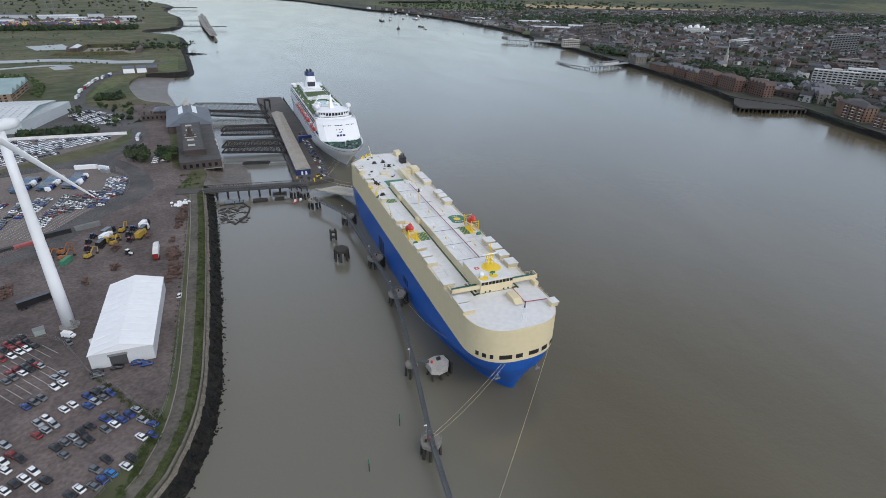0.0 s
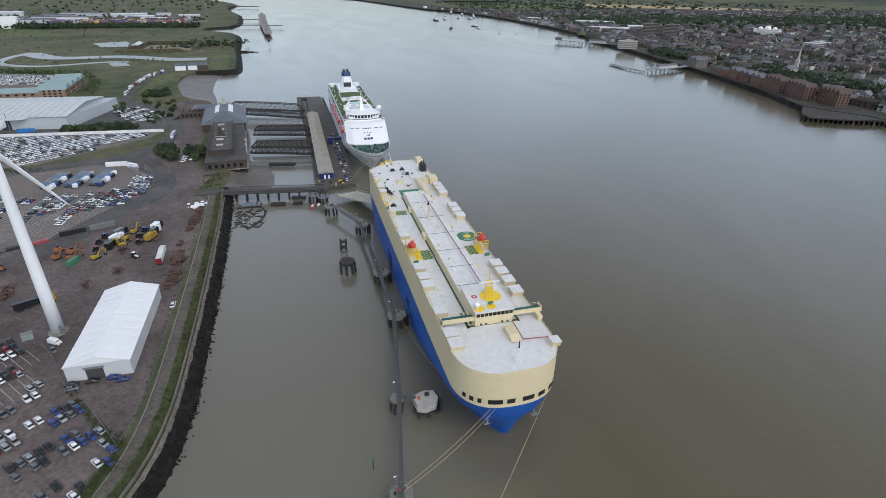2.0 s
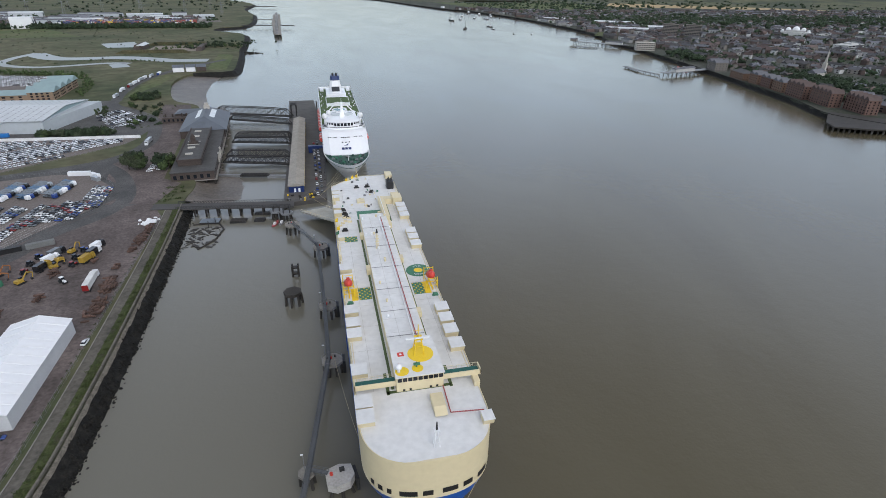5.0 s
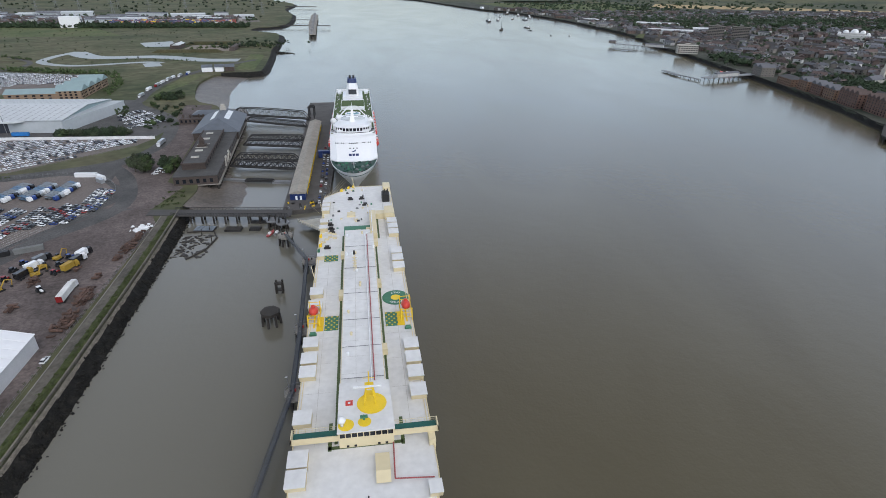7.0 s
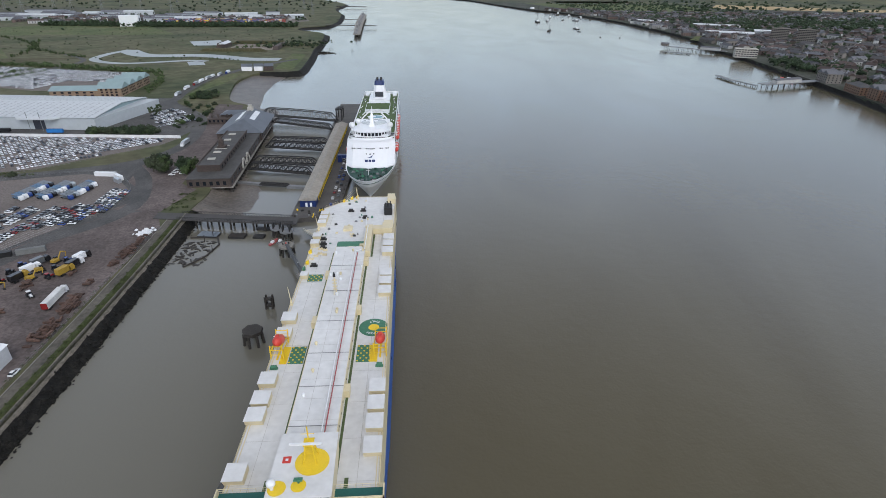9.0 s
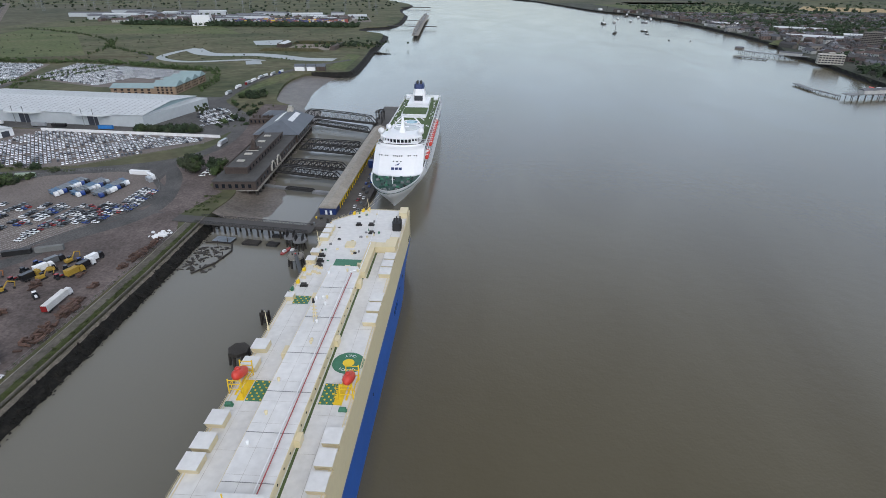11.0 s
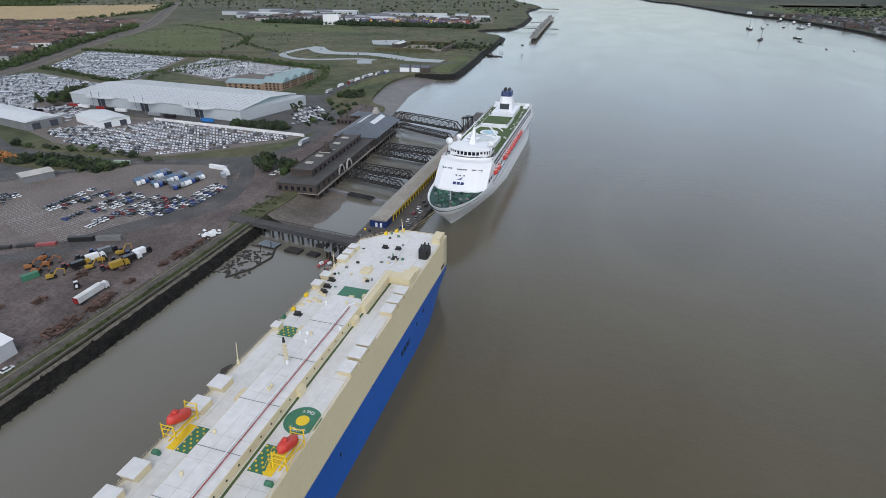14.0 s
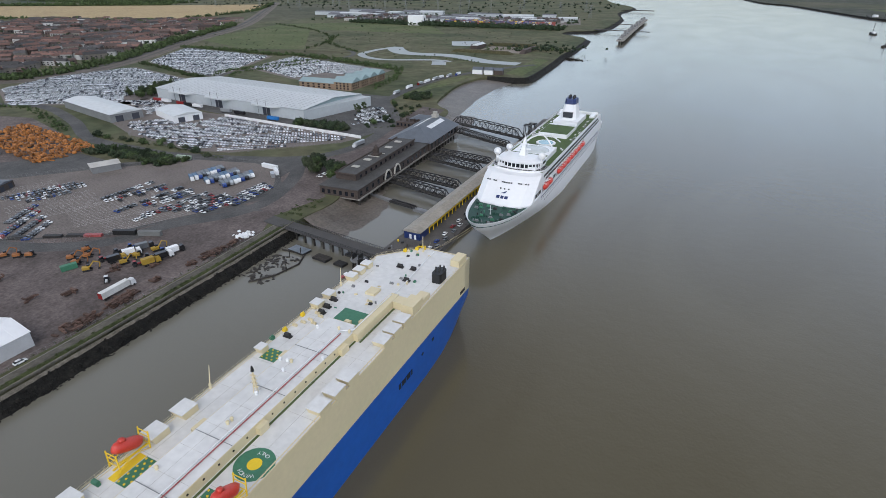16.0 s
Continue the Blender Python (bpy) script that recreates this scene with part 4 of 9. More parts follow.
# round lounge over the bridge
def half_round(r, y0, flat, z):
    return [(r * math.cos(a), y0 - r * 0.55 * math.sin(a), z) for a in [math.pi * i / 16 for i in range(17)]] + [(-r, y0 + flat, z), (r, y0 + flat, z)]


s = Shape()
s.loft([half_round(15.8, 66, 6, z) for z in (28.0, 29.2)])
s.loft([half_round(13.2, 66, 10, z) for z in (29.2, 30.2)])
s.loft([half_round(13.2, 66, 10, 32.4), half_round(13.6, 66, 10, 33.0), half_round(9.0, 67, 8, 34.2)])
lounge = part("round_lounge", s, SHIPWHITE, cruise, "round white lounge above the bridge")
s = Shape()
s.loft([half_round(12.9, 66, 9.8, z) for z in (30.2, 32.4)])
part("lounge_window", s, GLASS, lounge, "dark wraparound windows")
for i in range(0, 17):
    a = math.pi * i / 16
    s = Shape()
    s.obox((13.1 * math.cos(a), 66 - 13.1 * 0.55 * math.sin(a), 30.1), (0.5, 0.5, 2.4), -a)
    part("mullion", s, SHIPWHITE, lounge)
s = Shape()
s.loft([half_round(15.9, 66, 5, z) for z in (29.25, 29.3)])
part("lounge_walk", s, DARKSTEEL, lounge)
s = Shape()
for i in range(0, 33):
    a = math.pi * i / 32
    s.rod((15.7 * math.cos(a), 66 - 15.7 * 0.55 * math.sin(a), 29.2), (15.7 * math.cos(a), 66 - 15.7 * 0.55 * math.sin(a), 30.3), 0.07, 4)
tagged(part("lounge_rail", s, SHIPWHITE, lounge), kind="stuff")
for x, y, z, r in ((-13.2, 64, 36.8, 2.2), (-10.0, 76, 36.6, 2.0), (13.0, 66, 36.4, 2.2)):
    s = Shape()
    s.rod((x, y, 30.5), (x, y, z - r * 0.6), 0.8, 8)
    s.ball((x, y, z), r, 14, 9)
    part("satellite_dome", s, WHITE, cruise, "white satellite dome", True)
s = Shape()
s.loft([[(sx * w, 72 + sy * d + dy, z) for sx, sy in ((-1, -1), (1, -1), (1, 1), (-1, 1))] for w, d, dy, z in ((2.4, 3.4, 0, 33.0), (1.3, 2.0, 1, 37), (0.9, 1.2, 2, 41), (0.4, 0.5, 2.6, 44))])
s.box(-4.2, 71.5, 37.4, 4.2, 73.5, 37.8)
s.box(-2.8, 72, 40.4, 2.8, 73.4, 40.7)
s.rod((0, 74.4, 44), (0, 74.4, 47.5), 0.15, 5)
part("radar_mast", s, SHIPWHITE, cruise, "white radar mast")
# funnel
s = Shape()
s.box(-9, 172, 28.1, 9, 204, 31.6)
s.loft([[(sx * w, 188 + sy * d, z) for sx, sy in ((-1, -0.7), (-0.6, -1), (0.6, -1), (1, -0.7), (1, 0.7), (0.6, 1), (-0.6, 1), (-1, 0.7))] for w, d, z in ((6.0, 9.0, 31.6), (5.0, 7.5, 38.0), (4.2, 6.2, 42.5))])
fun = part("funnel", s, SHIPWHITE, cruise, "white funnel with a dark blue top")
s = Shape()
s.loft([[(sx * w, 188 + sy * d, z) for sx, sy in ((-1, -0.7), (-0.6, -1), (0.6, -1), (1, -0.7), (1, 0.7), (0.6, 1), (-0.6, 1), (-1, 0.7))] for w, d, z in ((4.25, 6.3, 42.5), (3.9, 5.6, 46.2))])
part("funnel_top", s, NAVY, fun)
s = Shape()
for dx in (-1.6, 1.6):
    for dy in (-2, 1.4):
        s.rod((dx, 188 + dy, 46), (dx, 188.6 + dy, 48.2), 0.9, 8)
part("exhaust_pipe", s, BLACK, fun)
s = Shape()
s.box(-3.6, 178.5, 33.2, 3.6, 181.8, 37.2)
part("funnel_grille", s, surface("dark_grille", (0.03, 0.035, 0.045), 0.5), fun)
s = Shape()
s.box(-15.4, 218, 28.0, 15.4, 219, 30.4)
s.box(-14.5, 206, 28, -11, 219, 29.6)
s.box(11, 206, 28, 14.5, 219, 29.6)
part("stern_screen", s, SHIPWHITE, cruise)
for k in range(40):
    s = Shape()
    sx = rnd.choice((-1, 1))
    s.obox((sx * rnd.uniform(12.2, 14.8), rnd.uniform(108, 215), 28.1), (0.8, 2.0, 0.5))
    part("deck_chair", s, (WHITE, STEEL)[k % 2], cruise)

# ---- terminal building ----
BRICK = surface("sooty_brown_brick", (0.058, 0.044, 0.038), 0.9, dark=0.6, light=1.4, fine=2.5, coarse=0.12, bump=0.2)
LEAD = surface("dull_flat_roof_felt", (0.06, 0.058, 0.056), 0.85, dark=0.6, light=1.3, fine=0.7)
SLATE = surface("blue_grey_slate", (0.095, 0.108, 0.128), 0.6, dark=0.8, light=1.2, fine=1.8)
STONE = surface("pale_stone_trim", (0.42, 0.40, 0.36), 0.85, dark=0.7)
terminal = new("river_terminal_building")
place(terminal, -29.0, 412.0, GL - 0.3, radians(4.0))
tagged(terminal, "long dark brick river terminal with slate hipped hall", "building")
# local axes: x across (river side +), y along
s = Shape()
s.box(-12, -4, 0.0, 15.4, 106, 5.8)
part("lower_storey", s, BRICK, terminal, "dark brick lower storey")
s = Shape()
s.box(-12.4, -4.4, 5.8, 15.8, 106.2, 6.2)
part("flat_roof", s, LEAD, terminal, "weathered flat roof with parapet")
s = Shape()
s.box(-8.5, 10, 6.2, 6.5, 100, 9.8)
tier = part("upper_storey", s, BRICK, terminal, "set-back brick upper storey")
s = Shape()
s.box(-8.9, 9.6, 9.8, 6.9, 100.4, 10.0)
part("upper_roof", s, LEAD, tier)
for x0, y0, x1, y1 in ((-9.0, 9.5, -8.5, 100.5), (6.5, 9.5, 7.0, 100.5), (-9, 9.5, 7, 10.0)):
    s = Shape()
    s.box(x0, y0, 9.7, x1, y1, 10.8)
    part("parapet", s, BRICK, tier)
for y in (24, 40, 72, 88):
    s = Shape()
    s.box(-5, y, 10.0, 0, y + 3.2, 10.6)
    part("skylight", s, STONE, tier, "pale skylight")
for y in range(14):
    s = Shape()
    s.box(15.4, -1 + y * 7.6, 1.4, 15.52, 1.4 + y * 7.6, 4.2)
    part("window", s, GLASS, terminal)
for y in range(12):
    s = Shape()
    s.box(6.5, 15 + y * 7.0, 6.9, 6.62, 17.2 + y * 7.0, 8.8)
    part("window", s, GLASS, tier)
for y in range(6):
    s = Shape()
    s.box(-10.5 + y * 4.2, -4.12, 1.4, -8.5 + y * 4.2, -4.0, 4.0)
    part("window", s, GLASS, terminal)
# clock turret
s = Shape()
s.box(-5.2, 51, 9.6, 0.8, 57, 11.4)
s.box(-3.8, 52.4, 11.4, -0.6, 55.6, 14.6)
s.loft([[(-2.2 + r * math.cos(a), 54 + r * math.sin(a), z) for a in [2 * math.pi * i / 8 for i in range(8)]] for r, z in ((1.9, 14.6), (1.6, 15.6), (0.8, 16.8), (0.15, 17.6))])
part("clock_turret", s, BRICK, terminal, "small brick clock turret")
s = Shape()
s.box(-6.5, 49.5, 9.8, 2.2, 50.1, 10.4)
s.box(-6.5, 57.9, 9.8, 2.2, 58.5, 10.4)
part("turret_balustrade", s, STONE, terminal, "pale stone balustrade")
# arched river gates
for y in (36.5, 50.5):
    s = Shape()
    pts = [(15.7, y + 4.6 * math.cos(a), 0.8 + 5.6 * math.sin(a)) for a in [math.pi * i / 14 for i in range(15)]]
    s.rods(pts, 0.7, 6)
    arch = part("arched_gate", s, STONE, terminal, "pale stone arch on the river front")
    s = Shape()
    fan = [(15.6, y, 0.8)] + [(15.6, y + 4.4 * math.cos(a), 0.8 + 5.2 * math.sin(a)) for a in [math.pi * i / 14 for i in range(15)]]
    s.add(fan, [(0, i, i + 1) for i in range(1, 15)])
    part("arch_glazing", s, GLASS, arch)
# hipped hall
s = Shape()
s.box(-19, 106.3, 0, 16.4, 170, 6.6)
hall = part("hall_wall", s, BRICK, terminal, "brick walls of the baggage hall")
s = Shape()
s.add([(-20, 105.4, 6.6), (18, 105.4, 6.6), (18, 171, 6.6), (-20, 171, 6.6), (-1, 126, 14.0), (-1, 168, 14.0)], [(3, 2, 1, 0), (0, 1, 4), (1, 2, 5, 4), (2, 3, 5), (3, 0, 4, 5)])
part("hipped_roof", s, SLATE, terminal, "blue-grey slate hipped roof")
for sx in (-1, 1):
    s = Shape()
    x0, x1 = -1 + sx * 4.0, -1 + sx * 8.0
    z = lambda x: 14.0 - 7.4 * abs(x + 1) / 19 + 0.14
    s.add([(x0, 132, z(x0)), (x1, 132, z(x1)), (x1, 163, z(x1)), (x0, 163, z(x0))], [(0, 1, 2, 3) if sx > 0 else (3, 2, 1, 0)])
    part("roof_light", s, surface("pale_roof_glazing", (0.62, 0.64, 0.65), 0.3), terminal, "pale strip of roof glazing")
s = Shape()
s.box(-3.4, 158, 13.4, 1.4, 163, 16.4)
s.box(-2.6, 159, 16.4, 0.6, 162, 18.6)
part("roof_cupola", s, STONE, terminal, "pale cupola on the ridge")
for y in range(8):
    s = Shape()
    s.box(16.4, 110 + y * 7.4, 1.2, 16.54, 113.4 + y * 7.4, 5.2)
    part("window", s, GLASS, hall)
# piles below the river side
for k in range(27):
    y = -2 + k * 6.4
    for x in (9.0, 14.8):
        part("timber_leg", Shape().rod((x, y, -6.5), (x, y, 0.2), 0.8, 8), TIMBER, terminal)
s = Shape()
s.box(-12.2, -4.2, -0.6, 16.6, 170, 0.05)
part("deck_slab", s, CONCRETE, terminal)

annexe = new("brick_annexe")
place(annexe, -66, 588, GL)
tagged(annexe, "dark brick annexe with flat roofs beside the terminal", "building")
s = Shape()
s.box(-16, -14, 0, 8, -4, 5)
s.box(-6, -6, 0, 20, 12, 6.5)
part("wall", s, BRICK, annexe)
s = Shape()
s.prism([(-6.5, -6.5), (20.5, -6.5), (20.5, 12.5), (-6.5, 12.5)], 6.5, 7.0)
s.add([(-6.5, -6.5, 7), (20.5, -6.5, 7), (20.5, 12.5, 7), (-6.5, 12.5, 7), (0, 3, 9.4), (14, 3, 9.4)], [(0, 1, 5, 4), (1, 2, 5), (2, 3, 4, 5), (3, 0, 4)])
part("roof", s, SLATE, annexe)
for k in range(6):
    s = Shape()
    s.box(-15 + k * 3.8, -14.12, 1.6, -13.4 + k * 3.8, -14.0, 3.8)
    part("window", s, GLASS, annexe)
for x in (-14, -8, 0, 4):
    s = Shape()
    s.box(x, -10, 5, x + 1.2, -8.4, 8)
    part("chimney", s, BRICK, annexe)

# ---- floating landing stage ----
s = Shape()
s.prism([(33, 361), (60, 366), (62, 480), (59, 600), (55, 672), (28, 672), (30, 600), (33, 480)], -1.5, 2.8)
stage = tagged(part("landing_stage", s, surface("dark_worn_timber_decking", (0.075, 0.07, 0.066), 0.85, dark=0.7, light=1.35, fine=1.5, bump=0.2)), "long floating landing stage with dark timber decking", "pier", kind="structure")
for k in range(40):
    s = Shape()
    y = 370 + k * 7.6
    s.box(60.8 - abs(y - 480) * 0.02, y, -1, 61.8 - abs(y - 480) * 0.02, y + 0.6, 3.1)
    ob = part("fender_pile", s, TIMBER, stage)
shed = new("stage_shed")
place(shed, 41.0, 379.0, 2.8)
tagged(shed, "long covered shed with a blue end and yellow posts", "shed")
s = Shape()
s.add([(-5.4, -0.6, 4.6), (0, -0.6, 6.4), (5.4, -0.6, 4.6), (-5.4, 188, 4.6), (0, 188, 6.4), (5.4, 188, 4.6), (-5.4, -0.6, 4.3), (5.4, -0.6, 4.3), (-5.4, 188, 4.3), (5.4, 188, 4.3)],
      [(0, 1, 4, 3), (1, 2, 5, 4), (6, 7, 2, 1, 0), (8, 3, 4, 5, 9), (0, 3, 8, 6), (2, 7, 9, 5), (6, 8, 9, 7)])
part("roof", s, surface("weathered_sheet_roof", (0.30, 0.275, 0.235), 0.75, dark=0.75, light=1.15, fine=0.8, coarse=0.2), shed, "weathered fawn sheet roof")
s = Shape()
s.box(-4.8, 0, 0, 4.8, 10, 4.3)
s.add([(-4.8, 0, 4.3), (4.8, 0, 4.3), (0, 0, 5.9)], [(0, 1, 2)])
office = part("blue_end_office", s, NAVY, shed, "navy blue end office")
for x in (-1.6, 1.2):
    s = Shape()
    s.box(x, -0.1, 0.2, x + 1.3, 0.0, 2.8)
    part("door", s, WHITE, office, "white framed door")
s = Shape()
s.box(-4.8, 10, 0, 0.5, 187, 4.3)
part("inner_wall", s, NAVY, shed)
s = Shape()
s.box(4.7, 10, 3.2, 5.2, 187, 4.3)
part("fascia", s, YELLOW, shed, "yellow fascia")
POST = Shape().box(-0.22, -0.22, 0, 0.22, 0.22, 3.3).mesh("post", YELLOW)
for k in range(36):
    ob = new("post", POST)
    ob.parent = shed
    ob.matrix_basis = pose(4.9, 11 + k * 4.95, 0)

# gangway gantry on the stage beyond the shed
for y, h in ((598, 11), (612, 9)):
    g = new("gangway_gantry")
    place(g, 35, y, 2.8)
    tagged(g, "dark steel gangway gantry on the landing stage", "gantry", group="gangway gantries")
    for dx in (-2.5, 2.5):
        for dy in (-2.5, 2.5):
            part("post", Shape().box(dx - 0.3, dy - 0.3, 0, dx + 0.3, dy + 0.3, h), DARKSTEEL, g)
    part("head_frame", Shape().box(-3, -3, h, 3, -2.3, h + 0.8).box(-3, 2.3, h, 3, 3, h + 0.8).box(-3, -3, h, -2.3, 3, h + 0.8).box(2.3, -3, h, 3, 3, h + 0.8), DARKSTEEL, g)
g = new("passenger_gangway")
place(g, 52, 468, 2.8)
tagged(g, "blue covered gangway tower beside the cruise ship", "gangway")
part("tower", Shape().box(-3, -2, 0, 0, 2, 5.5), NAVY, g)
part("bridge", Shape().box(0, -1.2, 3.2, 9.5, 1.2, 5.4), NAVY, g)


# ---- lattice bridges ----
def lattice_bridge(a, b, h, width, label, bow=0.0):
    """A pair of lattice girders with a deck from a to b (x, y, z of the deck's middle)."""
    a, b = Vector(a), Vector(b)
    L = (b - a).length
    root = new("lattice_bridge")
    root.matrix_basis = Matrix.Translation(a) @ (b - a).to_track_quat("X", "Z").to_matrix().to_4x4()
    tagged(root, label, "bridge", group="lattice bridges")
    n = max(6, int(L / (h * 0.85)))
    part("deck", Shape().box(0, -width / 2, -0.35, L, width / 2, 0), TIMBER, root)
    for side in (-1, 1):
        s = Shape()
        y = side * width / 2
        top = lambda u: h * (1 - bow * (2 * u - 1) ** 2) if 0 < u < 1 else 0.3
        pts = [(L * k / n, y, top(k / n)) for k in range(n + 1)]
        for p, q in zip(pts, pts[1:]):
            s.rod(p, q, 0.42, 5)
        s.rod((0, y, 0), (L, y, 0), 0.45, 5)
        for k in range(1, n):
            x = L * k / n
            s.rod((x, y, 0), (x, y, top(k / n)), 0.26, 4)
            if k < n - 1:
                s.rod((x, y, 0), (L * (k + 1) / n, y, top((k + 1) / n)), 0.22, 4)
                s.rod((x, y, top(k / n)), (L * (k + 1) / n, y, 0), 0.22, 4)
        part("girder", s, DARKSTEEL, root, "dark riveted lattice girder")
    for k in range(2, n - 1, 2):
        x = L * k / n
        part("cross_beam", Shape().box(x - 0.15, -width / 2, h * (1 - bow * (2 * k / n - 1) ** 2) - 0.2, x + 0.15, width / 2, h * (1 - bow * (2 * k / n - 1) ** 2) + 0.1), DARKSTEEL, root)
    return root


for ya, yb, h, w in ((448, 437, 5.0, 3.6), (463, 457, 5.0, 3.6), (503, 494, 5.0, 3.6), (518, 514, 4.2, 3.6)):
    lattice_bridge((-13, ya, 4.8), (36, yb, 4.0), h, w, "dark steel lattice footbridge to the landing stage", 0.05)
lattice_bridge((-42, 612, 5.5), (34, 590, 4.2), 7.4, 5.0, "tall dark lattice girder bridge to the landing stage", 0.12)
lattice_bridge((-24, 582, 5.5), (33, 560, 4.2), 4.2, 3.6, "dark steel lattice footbridge to the landing stage")
# boom below the bridges
for spot, size, turn in (((-10, 428, -0.5), (24, 2.6, 2.2), -14), ((27, 419, -0.5), (14, 3.6, 2.2), -10)):
    tagged(part("floating_pontoon", Shape().obox(spot, size, radians(turn)), STEEL), "grey floating pontoon below the footbridges", "pontoon", group="pontoons")
lattice_bridge((1, 424, 1.4), (21, 420, 1.4), 1.2, 2.4, "low steel link bridge between the pontoons")

# ---- road jetty ----
jetty = new("road_jetty")
place(jetty, 0, 0, 0)
tagged(jetty, "narrow dark road jetty on piles with lattice parapets", "jetty", kind="structure")
part("deck", Shape().prism([(-42, 357.5), (40, 347), (40, 356), (-42, 366)], 5.2, 6.0), surface("worn_dark_road_deck", (0.06, 0.057, 0.055), 0.85, fine=1.5), jetty)
for off in (0.0, 8.6):
    s = Shape()
    for k in range(42):
        u = k / 41
        x, y = -28 + 66 * u, 355.9 - 8.4 * u + off
        s.rod((x, y, 6), (x, y, 7.3), 0.12, 4)
        if k < 41:
            s.rod((x, y, 6), (x + 66 / 41, y - 8.4 / 41, 7.3), 0.08, 4)
    s.rod((-28, 355.9 + off, 7.3), (38, 347.5 + off, 7.3), 0.14, 4)
    part("parapet", s, DARKSTEEL, jetty, "dark lattice parapet")
# near-black legs: their colour also carries the shade under the deck
for k in range(9):
    for off in (1.5, 7.0):
        x, y = -18 + 6.6 * k, 354.6 - 0.84 * k + off
        part("timber_leg", Shape().rod((x, y, -3), (x, y, 5.3), 0.55, 8), TIMBER, jetty)
# small pontoons beside the jetty
for x, y, w, l, m, lab in ((-8, 346, 11, 6, surface("blue_grey_panels", (0.16, 0.19, 0.22), 0.5), "blue-grey panelled pontoon"), (8, 344, 9, 5, TIMBER, "dark timber raft"), (20, 343, 6, 4, DARKSTEEL, "dark steel raft"), (21, 352.8, 9, 3, DARKSTEEL, "dark steel barge")):
    r = new("mooring_raft")
    place(r, x, y, 0, radians(-7))
    tagged(r, lab + " beside the road jetty", "pontoon")
    part("hull", Shape().box(-w / 2, -l / 2, -0.8, w / 2, l / 2, 1.0), DARKSTEEL, r)
    for k in range(5):
        part("panel", Shape().box(-w / 2 + w * k / 5 + 0.1, -l / 2 + 0.1, 1.0, -w / 2 + w * (k + 1) / 5 - 0.1, l / 2 - 0.1, 1.25), m, r)
# dolphin with pile clusters at the jetty's head
for x, y, lab in ((36, 340, "black timber mooring dolphin at the jetty head"), (30, 344, "black timber mooring dolphin beside the jetty head")):
    d = new("mooring_dolphin")
    place(d, x, y, 0)
    tagged(d, lab, "dolphin")
    for k in range(8):
        a = k * math.pi / 4
        part("timber_leg", Shape().rod((3.0 * math.cos(a), 3.0 * math.sin(a), -3), (2.5 * math.cos(a), 2.5 * math.sin(a), 4.6), 0.45, 7), TIMBER, d)
    part("platform", Shape().rod((0, 0, 4.6), (0, 0, 5.4), 3.8, 8), STEEL, d)
    part("frame", Shape().box(-2, -2, 5.4, -1.6, 2, 8.4).box(1.6, -2, 5.4, 2, 2, 8.4).box(-2, -0.2, 8.0, 2, 0.2, 8.4), DARKSTEEL, d)

# ---- walkway and mooring dolphins ----
def mooring_dolphin(x, y, size, top, label, sides=8, legs=8, fender=True):
    d = new("mooring_dolphin")
    place(d, x, y, 0, radians(22.5))
    tagged(d, label, "dolphin", group="mooring dolphins")
    part("platform", Shape().rod((0, 0, top - 1.0), (0, 0, top), size, sides), CONCRETE, d, "weathered concrete cap")
    for k in range(legs):
        a = 2 * math.pi * k / legs
        part("timber_leg", Shape().rod((size * 0.95 * math.cos(a), size * 0.95 * math.sin(a), -3), (size * 0.78 * math.cos(a), size * 0.78 * math.sin(a), top - 0.9), 0.5, 7), TIMBER, d)
    if fender:
        for k in range(3):
            part("bollard", Shape().rod((-1.5 + 1.5 * k, 0.8, top), (-1.5 + 1.5 * k, 0.8, top + 0.9), 0.32, 8), (DARKSTEEL, RED, DARKSTEEL)[k], d)
        s = Shape()
        for k in range(10):
            a = 2 * math.pi * k / 10
            b = 2 * math.pi * (k + 1) / 10
            r = size * 0.95
            s.rod((r * math.cos(a), r * math.sin(a), top), (r * math.cos(a), r * math.sin(a), top + 1.1), 0.06, 4)
            s.rod((r * math.cos(a), r * math.sin(a), top + 1.1), (r * math.cos(b), r * math.sin(b), top + 1.1), 0.05, 4)
        part("guard_rail", s, STEEL, d)
    return d


WALK = [(39.5, 322, 6.2), (53.2, 291, 6.2), (55.0, 234, 6.2), (55.4, 197, 6.2), (48.2, 148, 6.2), (41.6, 111, 6.2), (37.0, 70, 6.2), (34, 30, 6.2)]
for x, y, z in WALK[:1]:
    mooring_dolphin(x, y, 4.2, 5.6, "concrete-capped dolphin carrying the walkway's end")
for x, y, z in WALK[1:4]:
    mooring_dolphin(x + 1.2, y, 4.0, 5.4, "concrete-capped berthing dolphin beside the car carrier")
    f = new("fender_panel")
    place(f, x + 5.2, y, 0)
    tagged(f, "dark rubber fender panel between dolphin and hull", "fender", group="fender panels")
    part("face", Shape().box(-0.3, -2.2, 0.2, 0.7, 2.2, 5.6), BLACK, f)
    part("arm", Shape().box(-2.6, -0.4, 3.6, -0.3, 0.4, 4.4), DARKSTEEL, f)
mooring_dolphin(47.4, 148, 2.4, 5.6, "small concrete walkway dolphin", 8, 5, False)
mooring_dolphin(41.6, 111, 3.4, 5.6, "round concrete mooring dolphin carrying the walkway")
mooring_dolphin(37.0, 70, 3.4, 5.6, "round concrete mooring dolphin carrying the walkway")
d = new("mooring_dolphin")
place(d, 56.6, 145.0, 0, radians(10))
tagged(d, "many-sided pale concrete mooring platform with a red bollard", "dolphin", group="mooring dolphins")
